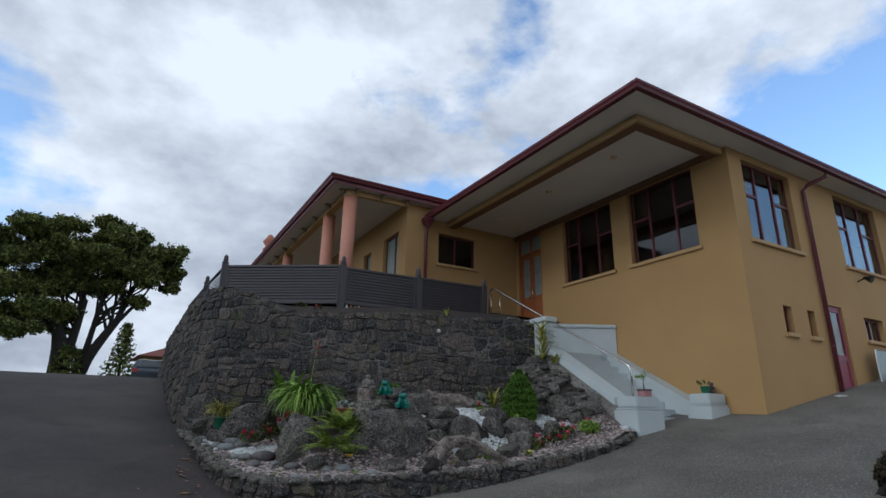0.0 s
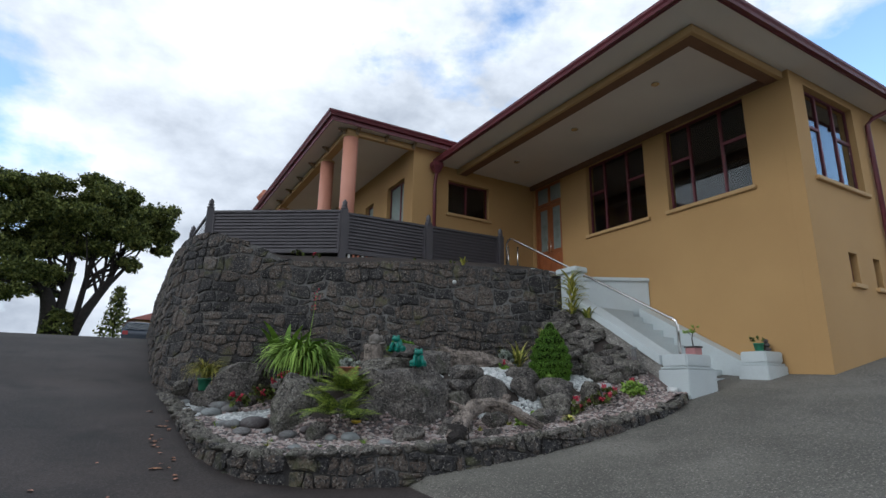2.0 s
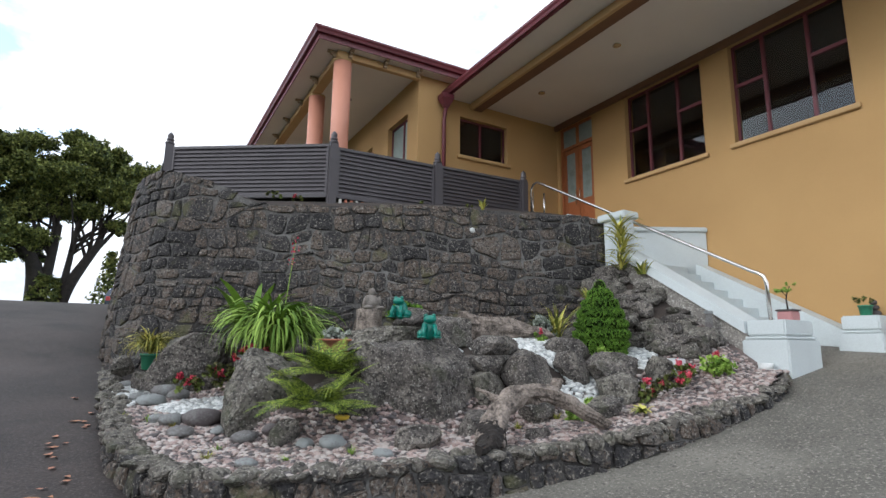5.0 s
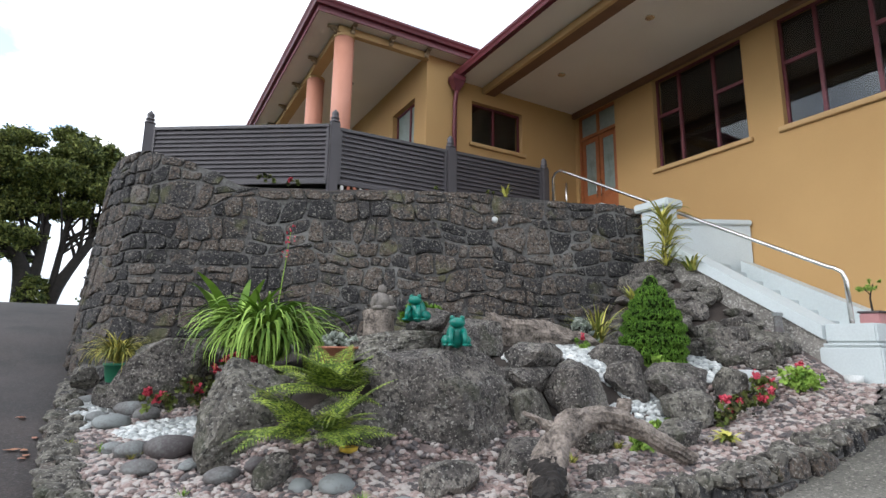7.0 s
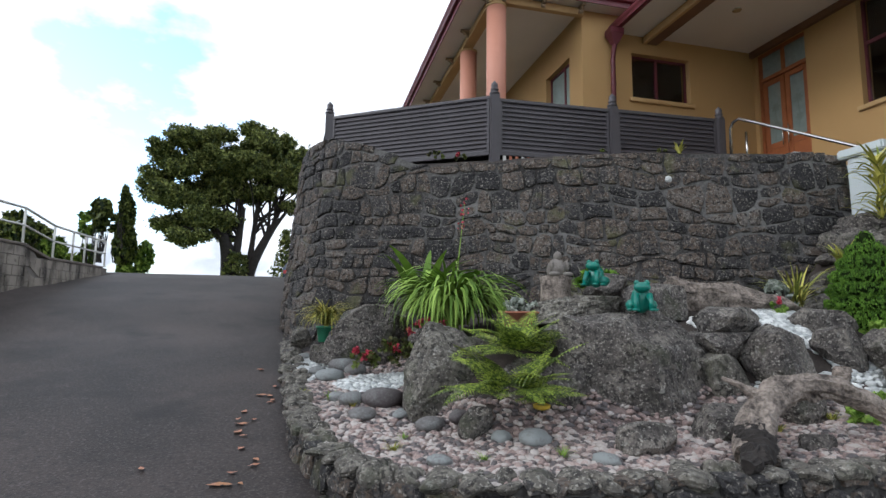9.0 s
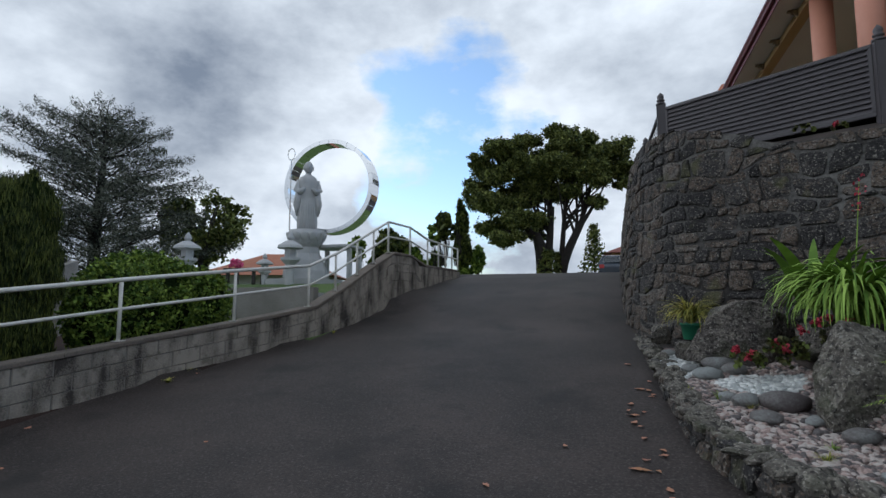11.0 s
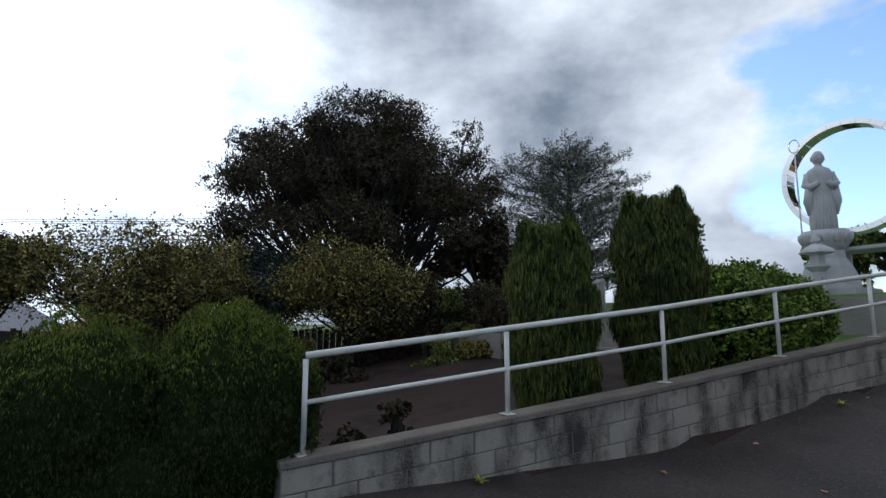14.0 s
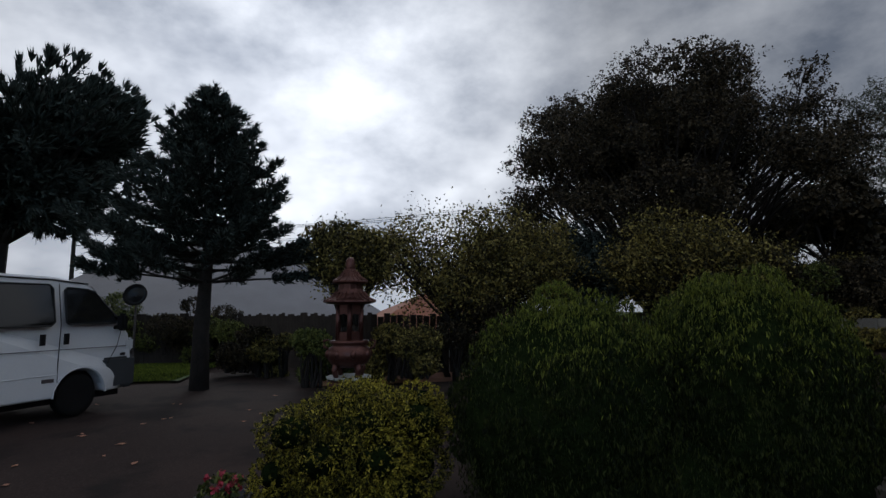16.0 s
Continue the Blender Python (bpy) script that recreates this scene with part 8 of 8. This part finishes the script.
def frog(x, y, z, rz):
    g = Geo()
    g.ball((0, 0.02, 0.10), (0.085, 0.075, 0.115), 16, 10).ball((0, -0.045, 0.20), (0.07, 0.065, 0.045), 14, 8)
    for s in (-1, 1):
        g.ball((s * 0.042, -0.04, 0.238), 0.024, 10, 6)
        g.tube([(s * 0.05, -0.06, 0.14), (s * 0.062, -0.095, 0.07), (s * 0.06, -0.10, 0.012)], [0.028, 0.022, 0.02], 8)
        g.ball((s * 0.065, -0.125, 0.012), (0.03, 0.04, 0.012), 8, 5)
        g.ball((s * 0.085, 0.03, 0.05), (0.045, 0.085, 0.05), 10, 6).ball((s * 0.10, -0.04, 0.013), (0.03, 0.055, 0.013), 8, 5)
    m = Matrix.Translation((x, y, z)) @ Matrix.Rotation(radians(rz), 4, "Z")
    g.v = [tuple(m @ Vector(p)) for p in g.v]
    single("garden_frog", g, M_teal, "teal glazed sitting frog ornament on a rock", "frog ornament", "frog ornaments", smooth=True)


frog(4.09, 9.85, 1.63, -55)
frog(4.05, 9.02, 1.38, -25)
sl = thing("solar_light", "yellow solar garden light stuck in the pebbles", "garden light", at=gz(3.12, 9.0, 0.0))
part("spike", Geo().tube([(0, 0, 0), (0, 0, 0.07)], 0.01, 8), M_black, sl)
part("rim", Geo().lathe([(0.03, 0.06), (0.065, 0.075), (0.07, 0.10), (0.055, 0.105), (0.05, 0.09)], 20), M_yellow, sl, smooth=True)
part("solar_cell", Geo().lathe([(0.05, 0.088), (0.05, 0.096)], 16), M_black, sl)
dw = thing("driftwood", "arched weathered driftwood branch on the pebbles", "driftwood")
def gnarled(name, pts, rad, m, lab=""):
    """A twisted limb with long grooves in its bark."""
    path, _ = smooth_path(pts, 40)
    n = len(path) - 1
    r = [lerp_table([(i / (len(rad) - 1), v) for i, v in enumerate(rad)], k / n) for k in range(n + 1)]
    g = Geo().tube(path, r, 22)
    vs = []
    for i, p in enumerate(g.v):
        k, q = divmod(i, 22)
        c = Vector(path[min(k, n)])
        f = 1 + 0.16 * math.sin(q * 2 * math.pi / 22 * 5 + k * 0.16) * noise.noise(Vector((q * 0.5, k * 0.12, 1))) * 2 + 0.22 * noise.noise(Vector((q * 0.9, k * 0.35, 4)))
        vs.append(tuple(c + (Vector(p) - c) * f))
    g.v = vs
    return part(name, g, m, dw, lab)


gnarled("arch", [(4.00, 7.84, 0.48), (4.14, 7.98, 0.60), (4.30, 8.04, 0.76), (4.50, 8.05, 0.86), (4.72, 8.0, 0.88), (4.94, 7.9, 0.80), (5.10, 7.80, 0.70), (5.28, 7.72, 0.60)], [0.12, 0.115, 0.105, 0.09, 0.08, 0.07, 0.06, 0.045], M_drift)
gnarled("root", [(4.12, 7.97, 0.58), (3.98, 7.80, 0.52), (3.80, 7.70, 0.49)], [0.12, 0.09, 0.04], M_bark, "dark rotted root end")
gnarled("branch_stub", [(4.80, 7.97, 0.86), (4.86, 7.98, 0.93), (4.90, 8.0, 1.00)], [0.07, 0.055, 0.05], M_drift)
gnarled("branch_stub", [(4.34, 8.05, 0.80), (4.22, 8.15, 0.86), (4.12, 8.22, 0.93)], [0.05, 0.035, 0.015], M_drift)
part("root", Geo().tube([(4.15, 7.95, 0.55), (4.16, 7.85, 0.40)], [0.09, 0.05], 8), M_bark, dw)
for o in dw.children:
    for q in o.data.vertices:
        q.co += noise.noise_vector(q.co * 9) * 0.022
lg, nl = Geo(), 22
lg.tube([(4.98 + 1.35 * k / nl, 9.86 - 0.33 * k / nl + 0.03 * math.sin(k * 0.9), 1.56 - 0.14 * (k / nl) ** 2) for k in range(nl + 1)], [0.15 * (1 - (k / nl) ** 1.8) + 0.025 for k in range(nl + 1)], 28)
lg.tube([(5.0, 9.84, 1.62), (4.93, 9.82, 1.74)], [0.06, 0.03], 10)
lg.v = [tuple(Vector(p) + noise.noise_vector(Vector((p[0] * 2.2, p[1] * 9, p[2] * 14))) * 0.055 + noise.noise_vector(Vector(p) * 16) * 0.018) for p in lg.v]
single("fallen_log", lg, M_drift, "weathered grey-brown log lying on white pebbles", "log")
single("white_stump", Geo().lathe([(0.12, 0), (0.125, 0.1), (0.11, 0.22), (0.10, 0.23)], 14, gz(7.25, 8.45, -0.02)), M_granite, "pale bleached stump among the bank stones", "stump", smooth=True)
single("white_tub", Geo().lathe([(0.08, 0), (0.09, 0.1), (0.085, 0.1), (0.075, 0.03)], 18, gz(8.32, 7.95, 0.0)), M_white, "small white tub beside the stair pier", "tub", smooth=True)
tp = thing("garden_tap", "pale pipe stand with tap beside the stair", "tap")
part("stand", Geo().lathe([(0.07, 0), (0.05, 0.12), (0.04, 0.28)], 12, gz(8.2, 8.6, 0.05)), M_cobble, tp)
part("valve", Geo().box(8.14, 8.26, 8.57, 8.63, garden_z(8.2, 8.6) + 0.33, garden_z(8.2, 8.6) + 0.37), M_cobble, tp)
bx = thing("bonsai_pot", "pinkish square pot on the stair pier", "pot", at=(9.02, 7.98, 1.702))
part("pot_body", Geo().bevbox(-0.10, 0.10, -0.10, 0.10, 0, 0.13, 0.012), mat("pink_plastic", (0.42, 0.20, 0.19), (0.34, 0.16, 0.16), 0.6), bx)
part("pot_rim", Geo().bevbox(-0.115, 0.115, -0.115, 0.115, 0.131, 0.155, 0.008), M_cobble, bx)
bz = thing("bonsai", "small pine bonsai in the square pot", "bonsai")
part("stem", Geo().tube([(9.02, 7.98, 1.86), (9.0, 7.98, 2.0), (9.05, 7.98, 2.1), (9.1, 7.97, 2.18)], [0.012, 0.01, 0.008, 0.005], 6).tube([(9.02, 7.98, 2.04), (8.9, 7.98, 2.1)], 0.005, 5), M_bark, bz)
V, F = leaves(crown_points([(8.9, 7.98, 2.11, 0.1, 0.08, 0.03), (9.1, 7.97, 2.2, 0.1, 0.08, 0.03), (9.0, 7.98, 2.13, 0.08, 0.08, 0.03)], 420, rv), 0.05, rv, 0.2)
ob = new("needles", quads(V, F, "needles", L_strap))
ob.parent = bz
pot("plant_pot", "small green plant pot on the far stair pier", (10.66, 7.75, 1.822), 0.09, 0.16, M_greenpot)
V, F = leaves(crown_points([(10.62, 7.75, 2.06, 0.17, 0.12, 0.06)], 200, rv), 0.05, rv, 0.3)
tagged(new("bonsai", quads(V, F, "bonsai", L_tree)), "thin-leaved seedling in the green pot", "bonsai")
single("stacked_stones", Geo().ball((10.86, 7.72, 1.87), (0.08, 0.08, 0.05), 10, 6).ball((10.86, 7.72, 1.955), (0.065, 0.065, 0.045), 10, 6).ball((10.85, 7.72, 2.03), (0.05, 0.05, 0.04), 10, 6), M_cobble, "little cairn of dark stones on the pier", "cairn", smooth=True)
part("pale_stone", Geo().ball((5.86, 11.0, 3.14), (0.05, 0.03, 0.045), 10, 6), M_white, wall_stone)
st_ = thing("clear_screen", "leaning clear panel by the side wall", "panel")
part("sheet", Geo().box(15.6, 16.5, YS - 0.25, YS - 0.23, 2.15, 3.0), M_frost, st_)
part("frame", Geo().tube([(15.6, YS - 0.24, 2.1), (15.6, YS - 0.24, 3.02), (16.5, YS - 0.24, 3.02), (16.5, YS - 0.24, 2.1)], 0.02, 6), M_steel, st_)
single("white_tub", Geo().lathe([(0.12, 0), (0.13, 0.06), (0.12, 0.06)], 14, (13.4, 6.4, 1.80)), M_white, "flat white lid on the apron by the door", "lid")

# fallen leaves
lf = random.Random(88)
fl = [(-5.35, 7.45), (-4.3, 7.95), (-5.2, 8.77), (-4.9, 10.8), (-4.15, 6.4), (-3.6, 6.6), (-4.6, 6.1), (-4.9, 6.7), (0.2, 9.4), (-0.3, 8.6), (0.35, 8.2)] + [(1.0 + lf.uniform(-0.28, 0.0), 8.6 + lf.random() * 3.5) for _ in range(22)] + [(lf.uniform(-5.5, -2), lf.uniform(3, 9)) for _ in range(8)] + [(lf.uniform(-14, -8), lf.uniform(-3, 7)) for _ in range(60)]
for i, (x, y) in enumerate(fl):
    if kerb_near(x, y)[0] > -0.10 and x > 0.3:
        x -= 0.2
    s, a = lf.uniform(0.035, 0.07), lf.uniform(0, 6.28)
    z = ground_z(x, y) + 0.012
    g = Geo().add([(x + math.cos(a + k * 1.0472) * s * (1.0 if k % 3 == 0 else 0.5), y + math.sin(a + k * 1.0472) * s * (1.0 if k % 3 == 0 else 0.5), z + 0.004 * ((i + k) % 3)) for k in range(6)], [(0, 1, 2, 3, 4, 5)])
    single("fallen_leaf", g, M_litter, "dry brown leaf lying on the asphalt", "leaf", "fallen leaves")
for i, (x, y) in enumerate(((-5.3, 10.9), (-5.0, 12.3), (-5.2, 10.4), (-4.55, 13.6), (-6.3, 6.0))):
    strap_plant("grass_tuft", "small weed at the foot of the block wall", (x + 0.18, y, ground_z(x + 0.2, y)), 30, 0.14, 0.012, L_varieg, 270 + i, 0.9, 0.5, 0.8, "weed", "wall weeds")
